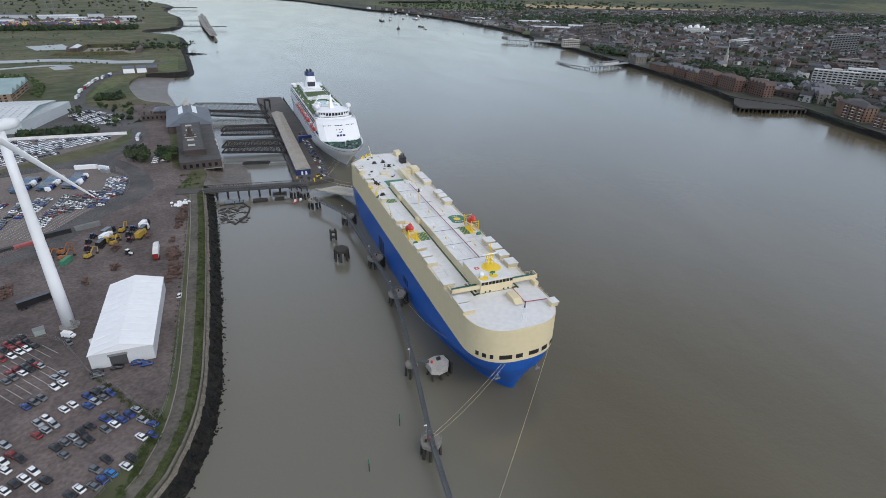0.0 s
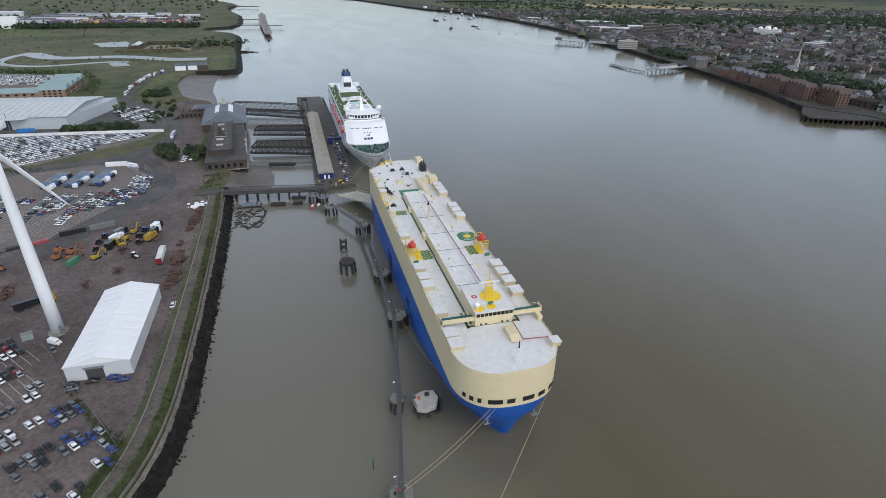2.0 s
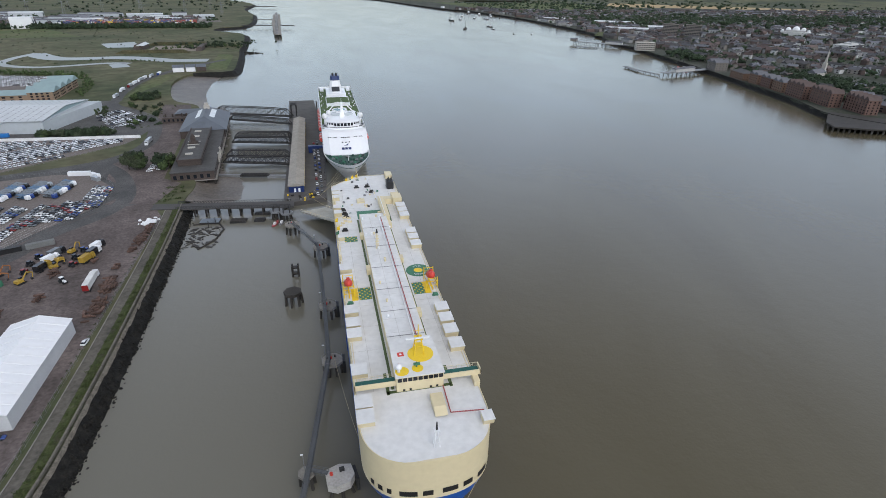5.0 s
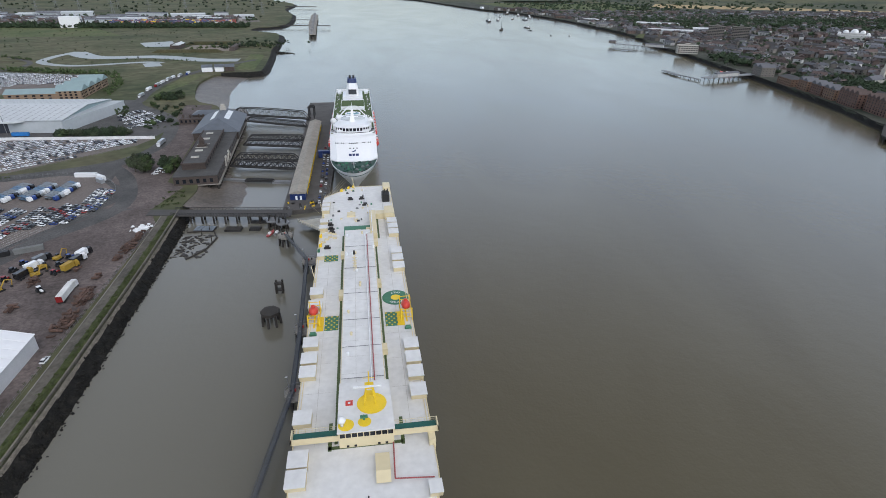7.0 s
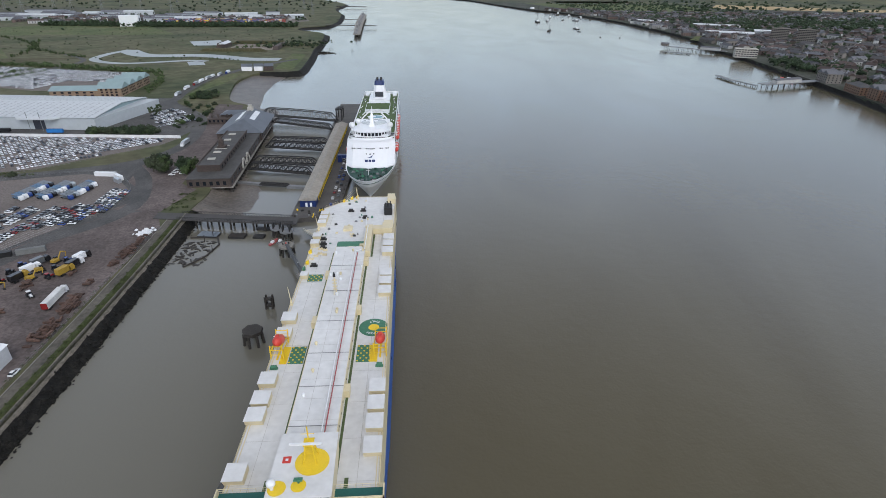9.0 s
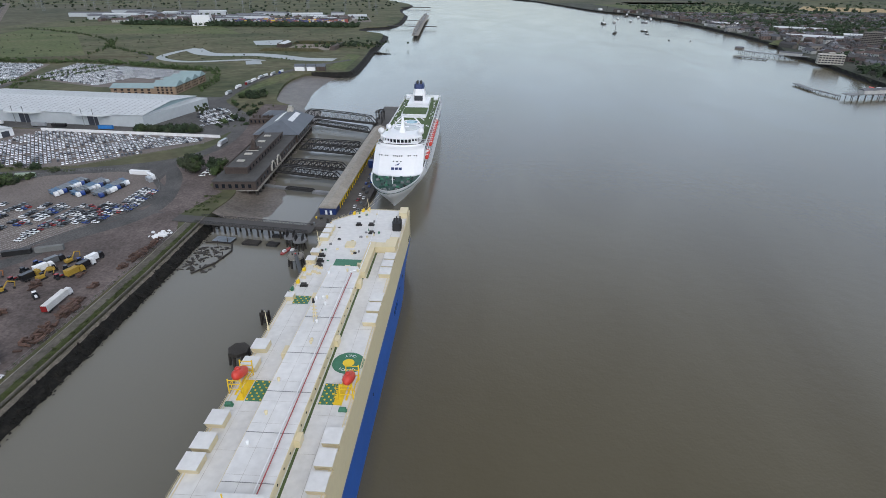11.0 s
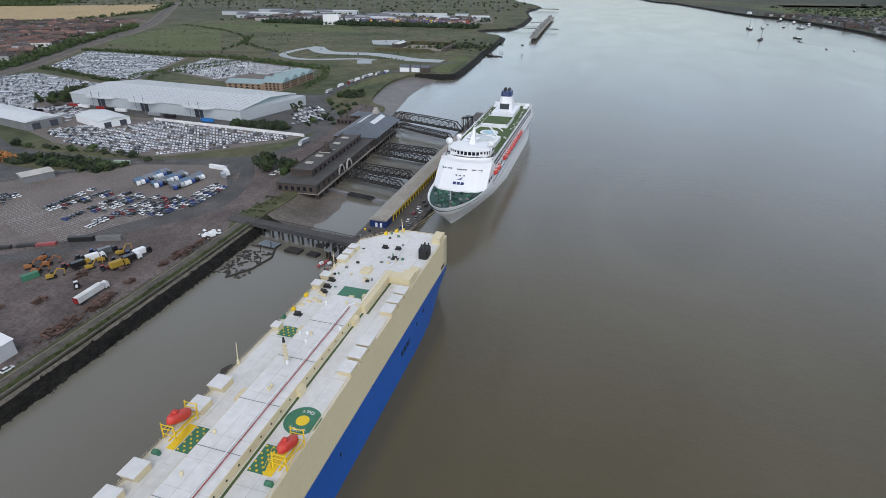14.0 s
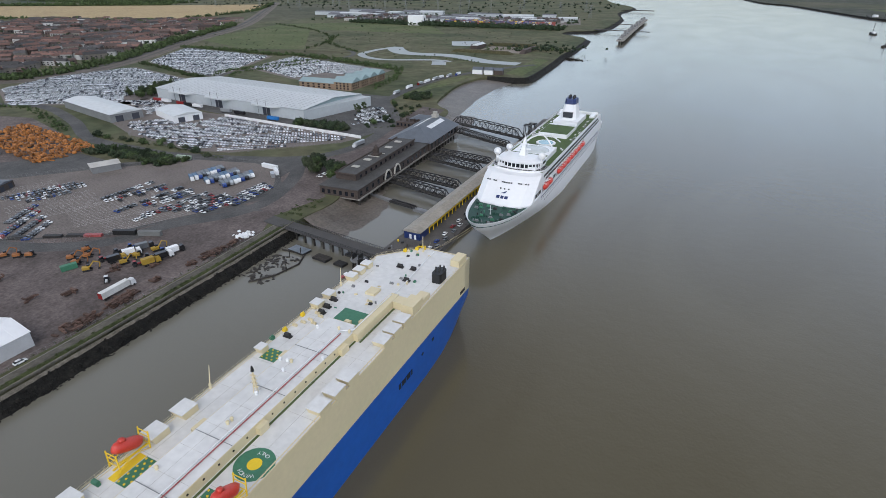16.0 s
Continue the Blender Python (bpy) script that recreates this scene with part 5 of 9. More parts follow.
part("platform", Shape().prism([(-3.9, -2.2), (-1.6, -3.9), (2.2, -3.5), (4.0, -1.2), (3.8, 2.4), (0.6, 3.6), (-3.6, 2.8)], 3.2, 6.0), surface("pale_concrete", (0.40, 0.385, 0.36), 0.9, dark=0.7, fine=1.5), d, "thick pale concrete cap")
for k, (x, y) in enumerate(((-3, -2), (0, -3), (3, -2.2), (3.2, 1.6), (0, 3), (-3, 2))):
    part("timber_leg", Shape().rod((x * 1.3, y * 1.3, -3), (x * 0.8, y * 0.8, 3.3), 0.5, 7), TIMBER, d)
part("bollard", Shape().rod((-2.2, 0.6, 6), (-2.2, 0.6, 6.8), 0.45, 8), RED, d)
part("hook", Shape().box(0.2, 0.6, 6, 1.6, 1.6, 6.9), DARKSTEEL, d)
part("fender_frame", Shape().box(4.2, -2.5, 0.3, 5.0, 2.5, 5.0), DARKSTEEL, d)


def walkway(a, b, width=1.3):
    a, b = Vector(a), Vector(b)
    L = (b - a).length
    root = new("walkway")
    root.matrix_basis = Matrix.Translation(a) @ (b - a).to_track_quat("X", "Z").to_matrix().to_4x4()
    tagged(root, "narrow grey steel catwalk with handrails between dolphins", "walkway", group="walkway spans")
    part("deck", Shape().box(0, -width / 2, -0.2, L, width / 2, 0), DULLSTEEL, root)
    for side in (-1, 1):
        s = Shape()
        y = side * width / 2
        n = int(L / 1.6)
        for k in range(n + 1):
            s.rod((L * k / n, y, -0.8), (L * k / n, y, 1.1), 0.06, 4)
        for z in (-0.8, 0.55, 1.1):
            s.rod((0, y, z), (L, y, z), 0.07, 4)
        part("truss_rail", s, DULLSTEEL, root)
    return root


for a, b in zip(WALK, WALK[1:]):
    walkway(a, b)
walkway((49.0, 148, 6.2), (53.4, 146, 6.2))
for x, y, z in WALK[1:7]:
    lamp = new("walkway_lamp")
    place(lamp, x - 1.2, y + 1.0, 5.5)
    tagged(lamp, "thin lamp post on a walkway dolphin", "lamp post", group="walkway lamps")
    part("pole", Shape().rod((0, 0, 0), (0, 0, 6), 0.09, 5), STEEL, lamp)
    part("lamp_head", Shape().box(-0.7, -0.15, 5.9, 0.1, 0.15, 6.1), WHITE, lamp)

# old timber dolphins standing in the basin
d = new("timber_dolphin")
place(d, 41.6, 247, 0)
tagged(d, "black many-legged timber dolphin standing alone in the basin", "dolphin")
part("cap", Shape().rod((0, 0, 5.0), (0, 0, 6.4), 4.0, 7), TIMBER, d)
for k in range(7):
    a = 2 * math.pi * k / 7
    part("timber_leg", Shape().rod((3.9 * math.cos(a), 3.9 * math.sin(a), -2), (3.4 * math.cos(a), 3.4 * math.sin(a), 5.2), 0.55, 7), TIMBER, d)
d = new("timber_dolphin")
place(d, 42.0, 272, 0)
tagged(d, "small black timber frame standing in the basin", "dolphin")
for x in (-1.4, 1.4):
    for y in (-1.0, 1.0):
        part("timber_leg", Shape().rod((x, y, -2), (x, y, 6.0), 0.45, 7), TIMBER, d)
part("brace", Shape().box(-1.6, -1.2, 4.4, 1.6, 1.2, 5.0), TIMBER, d)
part("brace", Shape().box(-1.6, -1.2, 1.2, 1.6, 1.2, 1.8), TIMBER, d)
for x, y in ((36.0, 125.6), (22.1, 111.2)):
    p = new("channel_post")
    place(p, x, y, 0)
    tagged(p, "thin dark post with a green top mark", "post", group="channel posts")
    part("pole", Shape().rod((0, 0, -2), (0, 0, 3.6), 0.16, 6), TIMBER, p)
    part("top_mark", Shape().rod((0, 0, 3.4), (0, 0, 5.2), 0.3, 6, 0.22), GREEN, p)


# ---- mooring ropes ----
def mooring_rope(a, b, sag, r=0.06):
    a, b = Vector(a), Vector(b)
    pts = [a + (b - a) * (k / 12) - Vector((0, 0, sag * 4 * (k / 12) * (1 - k / 12))) for k in range(13)]
    ob = part("mooring_rope", Shape().rods(pts, r, 5), ROPE)
    tagged(ob, "pale slack mooring rope from ship to dolphin", "rope", group="mooring ropes")


for a, b, g in (((73.5, 125.4, 17.4), (42.2, 112, 6.6), 1.5), ((74.6, 125.0, 17.4), (42.4, 111, 6.6), 2.2), ((91.8, 127.2, 17.6), (38, 70, 6.2), 2.0), ((64.6, 140, 14.5), (57.5, 196, 6.2), 4.0),
                ((66.5, 318, 13.0), (48, 372, 3.4), 1.5), ((69, 321, 13), (52, 380, 3.4), 1.8), ((72.8, 400, 13.5), (60, 386, 3.4), 1.0), ((76, 392, 15), (57, 372, 3.4), 1.5), ((75, 396, 15), (56, 369, 3.4), 1.2)):
    mooring_rope(a, b, g)

# wrecked timber frame on the mud by the jetty
wreck = new("timber_wreck")
place(wreck, 0, 0, 0)
tagged(wreck, "broken black timber wreck awash beside the bank", "wreck")
wr = random.Random(3)
outline = [(-17, 343), (-3, 344), (1, 334), (-2, 320), (-9, 310), (-15, 312), (-13, 322), (-17, 334)]
for (x0, y0), (x1, y1) in zip(outline[:4], outline[1:5]):
    part("beam", Shape().rod((x0, y0, 0.35), (x1, y1, 0.3), 0.45, 5), TIMBER, wreck)
for k in range(80):
    u = wr.random()
    x, y, a = -16 + 15 * u ** 1.6 + wr.uniform(-1, 1), wr.uniform(312, 340), wr.uniform(0, 3.1)
    l = wr.uniform(1.0, 3.6)
    part("plank", Shape().obox((x, y, -0.4), (l, wr.uniform(0.4, 1.6), 0.48 + wr.random() * 0.3), a), TIMBER, wreck)
for x, y in ((-5, 343), (-8, 338), (0, 326)):
    part("post", Shape().rod((x, y, -1), (x + 0.4, y, 4.2), 0.22, 5), TIMBER, wreck)
# small things on the landing stage
for k, (x, y, l, w, h, m, lab) in enumerate(((50, 372, 5, 3, 2.4, PAINTY, "yellow forklift beside the shed") for PAINTY in (YELLOW,))):
    f = new("forklift")
    place(f, x, y, 2.8, 0.4)
    tagged(f, lab, "forklift")
    part("body", Shape().obox((0, 0, 0.3), (2.4, 1.4, 1.1), 0, 0.9), m, f)
    part("guard", Shape().box(-0.7, -0.6, 1.4, 0.5, 0.6, 2.2), BLACK, f)
    part("fork_mast", Shape().box(1.3, -0.5, 0.2, 1.5, 0.5, 2.6), DARKSTEEL, f)
for k in range(14):
    part("fender_stack", Shape().obox((40 + wr.uniform(-5, 14), 366 + wr.uniform(-3, 8), 2.8), (wr.uniform(0.6, 2), wr.uniform(0.6, 2), wr.uniform(0.5, 1.6)), wr.uniform(0, 1)), (DARKSTEEL, YELLOW, STEEL, TIMBER)[k % 4], stage)

# ---- banks, roads and lots on the dock side ----
def stretch(line, a, b):
    """The piece of a line from its point nearest a to that nearest b."""
    i = min(range(len(line)), key=lambda k: (line[k] - Vector(a)).length)
    j = min(range(len(line)), key=lambda k: (line[k] - Vector(b)).length)
    return line[i:j + 1]


def finer(line, step):
    out = []
    for p, q in zip(line, line[1:]):
        n = max(1, int((q - p).length / step))
        out += [p + (q - p) * (k / n) for k in range(n)]
    return out + [line[-1]]


bank = finer(stretch(nline, (-120, 66), (-27, 366)), 2.0)
ribbon("promenade", bank, [(-8.0, GL + 0.08), (-4.2, GL + 0.08)], surface("dirty_earth_path", (0.088, 0.08, 0.066), 0.95, dark=0.5, light=1.5, fine=0.8, coarse=0.1, bump=0.2), "worn earth and gravel flood-bank path", "path")
ribbon("verge", bank, [(-4.2, GL + 0.1), (-2.4, GL + 0.35), (-0.6, GL + 0.12)], VERGE, "rough grass verge along the flood bank", "grass", jitter=0.25, seed=2)
ribbon("flood_wall", bank, [(-0.6, GL), (-0.6, GL + 0.8), (0.0, GL + 0.8), (0.0, GL - 1.2)], surface("dark_weathered_concrete", (0.13, 0.118, 0.098), 0.95, fine=1.2, coarse=0.1, dark=0.5, light=1.35, bump=0.3), "low dark stained concrete flood wall", "wall")
ribbon("rubble", bank, [(-0.05, 4.7), (0.5, 4.3), (1.1, 3.7)], SHINGLE, "strip of pale stone rubble", "bank", jitter=0.3, seed=3)
ribbon("stone_bank", bank, [(1.0, 3.8), (2.1, 2.8), (3.3, 1.6), (4.7, 0.4), (6.4, -0.8)], ROCK, "dark weedy stone bank down to the water", "bank", jitter=0.35, seed=4)
ribbon("path_kerb", bank, [(-8.35, GL), (-8.35, GL + 0.22), (-8.05, GL + 0.22), (-8.05, GL)], CONCRETE, "pale concrete kerb beside the flood-bank path", "kerb")
boulders = Shape()
br = random.Random(52)
for p, q in zip(bank, bank[1:]):
    d = (q - p).normalized()
    for _ in range(9):
        o = br.triangular(0.6, 7.6, 5.2)
        c = p + (q - p) * br.random() + Vector((d.y, -d.x)) * o
        k = br.uniform(0.25, 0.75)
        boulders.obox((c.x, c.y, float(np.interp(o, (1.0, 2.1, 3.3, 4.7, 6.4), (3.8, 2.8, 1.6, 0.4, -0.5))) - k * 0.5), (k * br.uniform(1, 2.2), k * br.uniform(1, 2), k * 1.3), br.uniform(0, 3), 0.6)
tagged(part("bank_boulders", boulders, ROCK), "dark weedy boulders along the water's edge", "rocks", kind="stuff")
shore2 = finer(stretch(nline, (-27, 368), (-66, 652)), 4.0)
ribbon("mud_shore", shore2, [(-0.5, GL - 0.3), (4, 3.0), (12, 1.0), (26, 0.12), (40, -0.5)], MUD, "wet mud shore below the terminal", "mud", jitter=0.5, seed=6)
edge_in = smooth_line([(-70, 645), (-100, 686), (-124, 740), (-130, 800), (-123, 868)], 5.0)
edge_out = smooth_line([(-54, 645), (-58, 700), (-64, 750), (-66, 810), (-60, 866)], 5.0)
s = Shape()
s.loft([[(edge_in[min(len(edge_in) - 1, int(i * len(edge_in) / 40))].lerp(edge_out[min(len(edge_out) - 1, int(i * len(edge_out) / 40))], u)[0] + noise.noise(Vector((i * 0.4, u * 6, 0))) * 2, edge_in[min(len(edge_in) - 1, int(i * len(edge_in) / 40))].lerp(edge_out[min(len(edge_out) - 1, int(i * len(edge_out) / 40))], u)[1], 4.8 - 5.2 * u ** 0.6 + noise.noise(Vector((i * 0.5, u * 8, 5))) * 0.12) for u in [k / 14 for k in range(15)]] for i in range(41)][::-1], closed=False)
tagged(part("beach", s, MUD), "brown mud beach beside the fort road", "beach", kind="structure")
fort = finer(stretch(nline, (-106, 862), (-80, 1300)), 8.0)
ribbon("fort_sea_wall", fort, [(-1.5, GL + 0.2), (-1.0, GL + 1.2), (0.5, GL + 1.2), (3, 2.0), (9, -0.6)], ROCK, "dark stone sea wall", "wall", jitter=0.5, seed=8)
for poly in ([(-72, 1112), (-48, 1108), (-34, 1118), (-40, 1128), (-60, 1134), (-72, 1134)],):
    spit = Shape()
    for k in range(150):
        a, b, c = (noise.cell(Vector((k, poly[0][1], 1.5))), noise.cell(Vector((k, poly[0][1], 7.5))), noise.cell(Vector((k, poly[0][1], 12.5))))
        i = k % len(poly)
        p, q = Vector(poly[i]), Vector(poly[(i + 1) % len(poly)])
        mid = Vector((sum(v[0] for v in poly) / len(poly), sum(v[1] for v in poly) / len(poly)))
        g = (p + (q - p) * a).lerp(mid, b)
        spit.obox((g.x, g.y, -1.0), (3 + 4 * c, 3 + 4 * a, 1.6 + 2.0 * b), a * 3, 0.6)
    tagged(part("rock_spit", spit, ROCK), "low dark rock spit below the fort wall", "rocks", kind="stuff")
north = finer(stretch(nline, (-80, 1300), (-393, 3405)), 15.0)
ribbon("far_bank", north, [(-2, GL + 0.1), (2, 3.5), (14, -0.6)], ROCK, "dark stone river bank", "bank", jitter=0.8, seed=9)
sbank = finer(sline[:], 8.0)
ribbon("south_river_wall", sbank, [(1.5, GL + 0.1), (1, GL + 0.5), (0.2, GL + 0.5), (-0.6, 1.5), (-3.5, -0.8)], ROCK, "dark stone river wall of the far bank", "wall", jitter=0.6, seed=10)

sheet("dock_apron", [(-36, 150), (-36, 340), (-60, 420), (-84, 470), (-120, 446), (-165, 430), (-215, 392), (-262, 396), (-330, 330), (-330, 90), (-125, 84), (-70, 112), (-48, 130)], GL + 0.03, ASPHALT, "worn grey asphalt apron", "yard")
sheet("yard", [(-33, 345), (-45, 372), (-70, 362), (-88, 338), (-105, 308), (-147, 280), (-260, 262), (-330, 230), (-330, 84), (-125, 80), (-70, 108), (-50, 124), (-39, 142), (-34.5, 162), (-33.5, 240)], GL + 0.06, YARD, "red-brown compacted hardstanding", "yard")
sheet("car_park", [(-147, 282), (-107, 309), (-92, 338), (-74, 369), (-76, 404), (-98, 432), (-122, 436), (-165, 424), (-211, 380), (-250, 336), (-330, 300), (-330, 240)], GL + 0.11, LOT, "worn car park asphalt with white bay lines", "car park")
sheet("terminal_yard", [(-72, 372), (-42, 368), (-34, 404), (-47, 415), (-62, 600), (-72, 655), (-100, 660), (-92, 600), (-76, 530), (-78, 480), (-90, 455), (-84, 420), (-60, 395)], GL + 0.07, YARD, "reddish paved forecourt beside the terminal", "yard")
sheet("storage_lot", [(-275, 449), (-196, 438), (-160, 447), (-97, 508), (-90, 526), (-254, 541), (-307, 540), (-400, 575), (-410, 520), (-330, 470)], GL + 0.07, LOT, "asphalt storage lot for new cars", "car park")
sheet("storage_lot_west", [(-500, 470), (-612, 520), (-645, 600), (-622, 716), (-438, 670), (-388, 535)], GL + 0.07, LOT, "asphalt storage lot for new cars", "car park")
sheet("storage_lot_north", [(-652, 757), (-757, 928), (-519, 902), (-441, 709), (-470, 698)], GL + 0.07, LOT, "asphalt storage lot for new cars", "car park")
sheet("storage_lot_east", [(-465, 784), (-488, 919), (-254, 857), (-241, 732), (-336, 734)], GL + 0.07, LOT, "asphalt storage lot for new cars", "car park")
sheet("warehouse_yard", [(-410, 560), (-255, 541), (-92, 527), (-84, 575), (-105, 618), (-150, 655), (-160, 690), (-395, 690)], GL + 0.05, ASPHALT, "grey asphalt round the warehouse", "yard")
sheet("scrap_yard", [(-262, 398), (-300, 345), (-350, 370), (-470, 438), (-420, 450), (-330, 425)], GL + 0.06, YARD, "hardstanding of the scrap yard", "yard")


def road(name, pts, width, material, label, z=0.14):
    line = smooth_line(pts, 8.0)
    return ribbon(name, line, [(-width / 2, GL + z), (width / 2, GL + z)], material, label, "road")


road("road", [(-820, 330), (-640, 420), (-516, 472), (-458, 485), (-370, 459), (-298, 427), (-229, 423), (-188, 426), (-112, 452), (-84, 482), (-80, 530), (-99, 601), (-148, 662), (-154, 690), (-160, 740), (-157, 822), (-129, 916), (-80, 1000)], 11, ASPHALT, "grey two-lane dock road")
road("road_yard", [(-330, 235), (-230, 258), (-139, 277), (-98, 301), (-86, 331), (-66, 358), (-62, 385), (-76, 425), (-95, 452)], 10, ASPHALT, "grey yard road", 0.16)
road("road_lot", [(-441, 700), (-452, 745), (-440, 790), (-400, 960), (-470, 1050)], 8, ASPHALT, "curved access road between storage lots", 0.16)
rail = [(-1000, 300), (-760, 470), (-669, 553), (-648, 616), (-690, 749), (-840, 996), (-1052, 1379), (-1481, 1942), (-2000, 2600)]
road("railway", rail, 46, blend_ground("track_ballast", [(0.11, 0.095, 0.08), (0.14, 0.12, 0.105), (0.17, 0.15, 0.13)], 0.03), "brown railway land with track ballast", 0.1)
road("road_rail", [(x - 16, y + 9) for x, y in rail], 9, ASPHALT, "grey road beside the railway", 0.22)
for off in (-4, 1):
    road("track", [(x + off + 14, y - off * 0.5 - 7) for x, y in rail], 2.6, surface("dark_track_bed", (0.07, 0.06, 0.055), 0.9), "dark railway track bed", 0.24)
for poly, m, lab in (([(-1420, 1505), (-2030, 1250), (-2900, 1700), (-2240, 2110), (-1870, 2400), (-1525, 1925)], FIELD, "dry golden stubble field"),
                     ([(-2900, 1720), (-2260, 2125), (-2600, 2600), (-3600, 2300)], MEADOW, "green field"),
                     ([(-860, 1050), (-980, 1440), (-780, 1335), (-535, 1005), (-640, 960)], MEADOW, "green meadow"),
                     ([(-990, 1460), (-820, 1600), (-560, 1590), (-420, 1390), (-760, 1350)], MEADOW, "green meadow"),
                     ([(-640, 950), (-500, 940), (-410, 1010), (-520, 1000)], SCRUB, "rough dark scrub"),
                     ([(-150, 700), (-130, 780), (-126, 860), (-150, 850)], MEADOW, "green bank beside the beach"),
                     ([(-66, 890), (-74, 1060), (-100, 1070), (-94, 900)], MEADOW, "green grass of the fort point"),
                     ([(-820, 1605), (-300, 1640), (-190, 1800), (-260, 2100), (-1100, 2000)], blend_ground("industrial_ground", [(0.12, 0.11, 0.10), (0.17, 0.155, 0.14), (0.22, 0.20, 0.18)], 0.012), "pale industrial ground"),
                     ([(-1100, 1450), (-1500, 1950), (-1900, 2600), (-700, 2300), (-1050, 1900)], FARLAND, "scrubby far land")):
    sheet("field", poly, GL + 0.05, m, lab, "field")
MOAT = surface("still_pale_water", (0.10, 0.095, 0.085), 0.3, dark=0.8, light=1.15, fine=0.05)
road("moat_channel", [(-395, 1115), (-405, 1050), (-392, 985), (-330, 950), (-250, 980), (-215, 974)], 14, MOAT, "pale curving moat channel", 0.1)
road("moat", [(-395, 1105), (-335, 1040), (-250, 1043), (-200, 1022), (-160, 1000), (-106, 997)], 32, MOAT, "pale still moat water", 0.12)
sheet("pond", [(-339, 1249), (-287, 1278), (-253, 1189), (-307, 1181)], GL + 0.1, MOAT, "pale pond beside the fort", "pond")
sheet("pond_small", [(-242, 965), (-223, 979), (-205, 938), (-227, 931)], GL + 0.1, MOAT, "small pale pond", "pond")

# bay lines of the two car parks
LINE = surface("worn_white_line_paint", (0.5, 0.49, 0.47), 0.8, dark=0.7)
for x, y, n, a, l in ((-196, 306, 7, 68, 46), (-160, 320, 7, 66, 50), (-127, 318, 5, 66, 52), (-232, 312, 5, 70, 40)):
    s = Shape()
    yaw = radians(a)
    for j in range(n * 2):
        px, py = x + math.cos(yaw - math.pi / 2) * 2.5 * j, y + math.sin(yaw - math.pi / 2) * 2.5 * j
        s.obox((px + math.cos(yaw) * l / 2, py + math.sin(yaw) * l / 2, GL + 0.12), (l, 0.13, 0.01), yaw)
    tagged(part("bay_lines", s, LINE), "worn white parking bay lines on asphalt", "markings", kind="stuff")
s = Shape()
for j in range(14):
    s.obox((-84 + 2.0 * (j % 7) - 5 * (j // 7), 176 + 1.76 * (j % 7) + 15 * (j // 7), GL + 0.08), (10.5, 0.13, 0.01), radians(-48.8))
tagged(part("bay_lines", s, LINE), "worn white parking bay lines on hardstanding", "markings", kind="stuff")

# ---- marquee warehouse ----
tent = new("white_frame_tent")
place(tent, -50.0, 208.3, GL, 0.0)
tagged(tent, "large white frame tent with ribbed pale roof", "tent")
TENT = surface("white_tent_fabric", (0.72, 0.73, 0.75), 0.5, dark=0.95, light=1.03, fine=0.5, coarse=0.1)
W, L, E, R = 10.2, 25.6, 6.2, 9.0
part("side_wall", Shape().prism([(-W, -L), (W, -L), (W, L), (-W, L)], 0, E), surface("pale_grey_sheet_wall", (0.46, 0.47, 0.48), 0.6, dark=0.9), tent, "pale grey side walls")
part("gable_end", Shape().add([(-W, -L, E), (W, -L, E), (0, -L, R)], [(0, 1, 2)]).add([(-W, L, E), (W, L, E), (0, L, R)], [(1, 0, 2)]), TENT, tent)
for k in range(11):
    y0, y1 = -L - 0.3 + k * (2 * L + 0.6) / 11, -L - 0.3 + (k + 1) * (2 * L + 0.6) / 11
    s = Shape()
    for sx in (-1, 1):
        pts = [(0, y0 + 0.1, R + 0.12), (0, y1 - 0.1, R + 0.12), (sx * (W + 0.3), y1 - 0.1, E - 0.02), (sx * (W + 0.3), y0 + 0.1, E - 0.02)]
        mid = [(sx * W / 2, (y0 + y1) / 2, (R + E) / 2 + 0.22)]
        s.add(pts + mid, [(0, 1, 4), (1, 2, 4), (2, 3, 4), (3, 0, 4)] if sx < 0 else [(1, 0, 4), (2, 1, 4), (3, 2, 4), (0, 3, 4)])
    part("roof_panel", s, TENT, tent, "white taut roof bay")
for k in range(12):
    y = -L - 0.3 + k * (2 * L + 0.6) / 11
    part("roof_rib", Shape().rods([(-W - 0.35, y, E), (0, y, R + 0.14), (W + 0.35, y, E)], 0.13, 5), WHITE, tent)
# dark panel on the end wall paints in the doorway's inner shade
part("doorway_shade", Shape().box(-4.0, -L - 0.08, 0, 1.5, -L, 4.4), surface("shadowed_doorway", (0.05, 0.05, 0.05), 0.8), tent, "dark panel coloured as the shade of an open doorway")
part("door_header", Shape().box(-4.4, -L - 0.3, 4.4, 1.9, -L, 5.2), STEEL, tent)

# ---- wind turbine ----
turbine = new("wind_turbine")
place(turbine, -73.3, 216, GL)
tagged(turbine, "tall white three-bladed wind turbine with tapered tower", "wind turbine")
TW = surface("off_white_turbine_paint", (0.70, 0.72, 0.74), 0.4, dark=0.96, light=1.02, fine=0.2, coarse=0.05)
HUB = 80.0
part("foundation", Shape().rod((0, 0, 0), (0, 0, 0.5), 3.6, 24), CONCRETE, turbine)
s = Shape()
s.loft([[(r * math.cos(a), r * math.sin(a), z) for a in [2 * math.pi * i / 32 for i in range(32)]] for r, z in ((2.3, 0.4), (2.1, 20), (1.85, 40), (1.6, 60), (1.35, HUB - 1.4))])
tower = part("tower", s, TW, turbine, "white tapered steel tower", True)
part("door", Shape().box(1.2, -2.05, 1.6, 2.0, -1.7, 3.8), STEEL, tower)
part("stair", Shape().box(1.6, -2.4, 0, 3.2, -1.6, 1.5), STEEL, turbine)
AXIS = radians(-35)
nac = Shape()
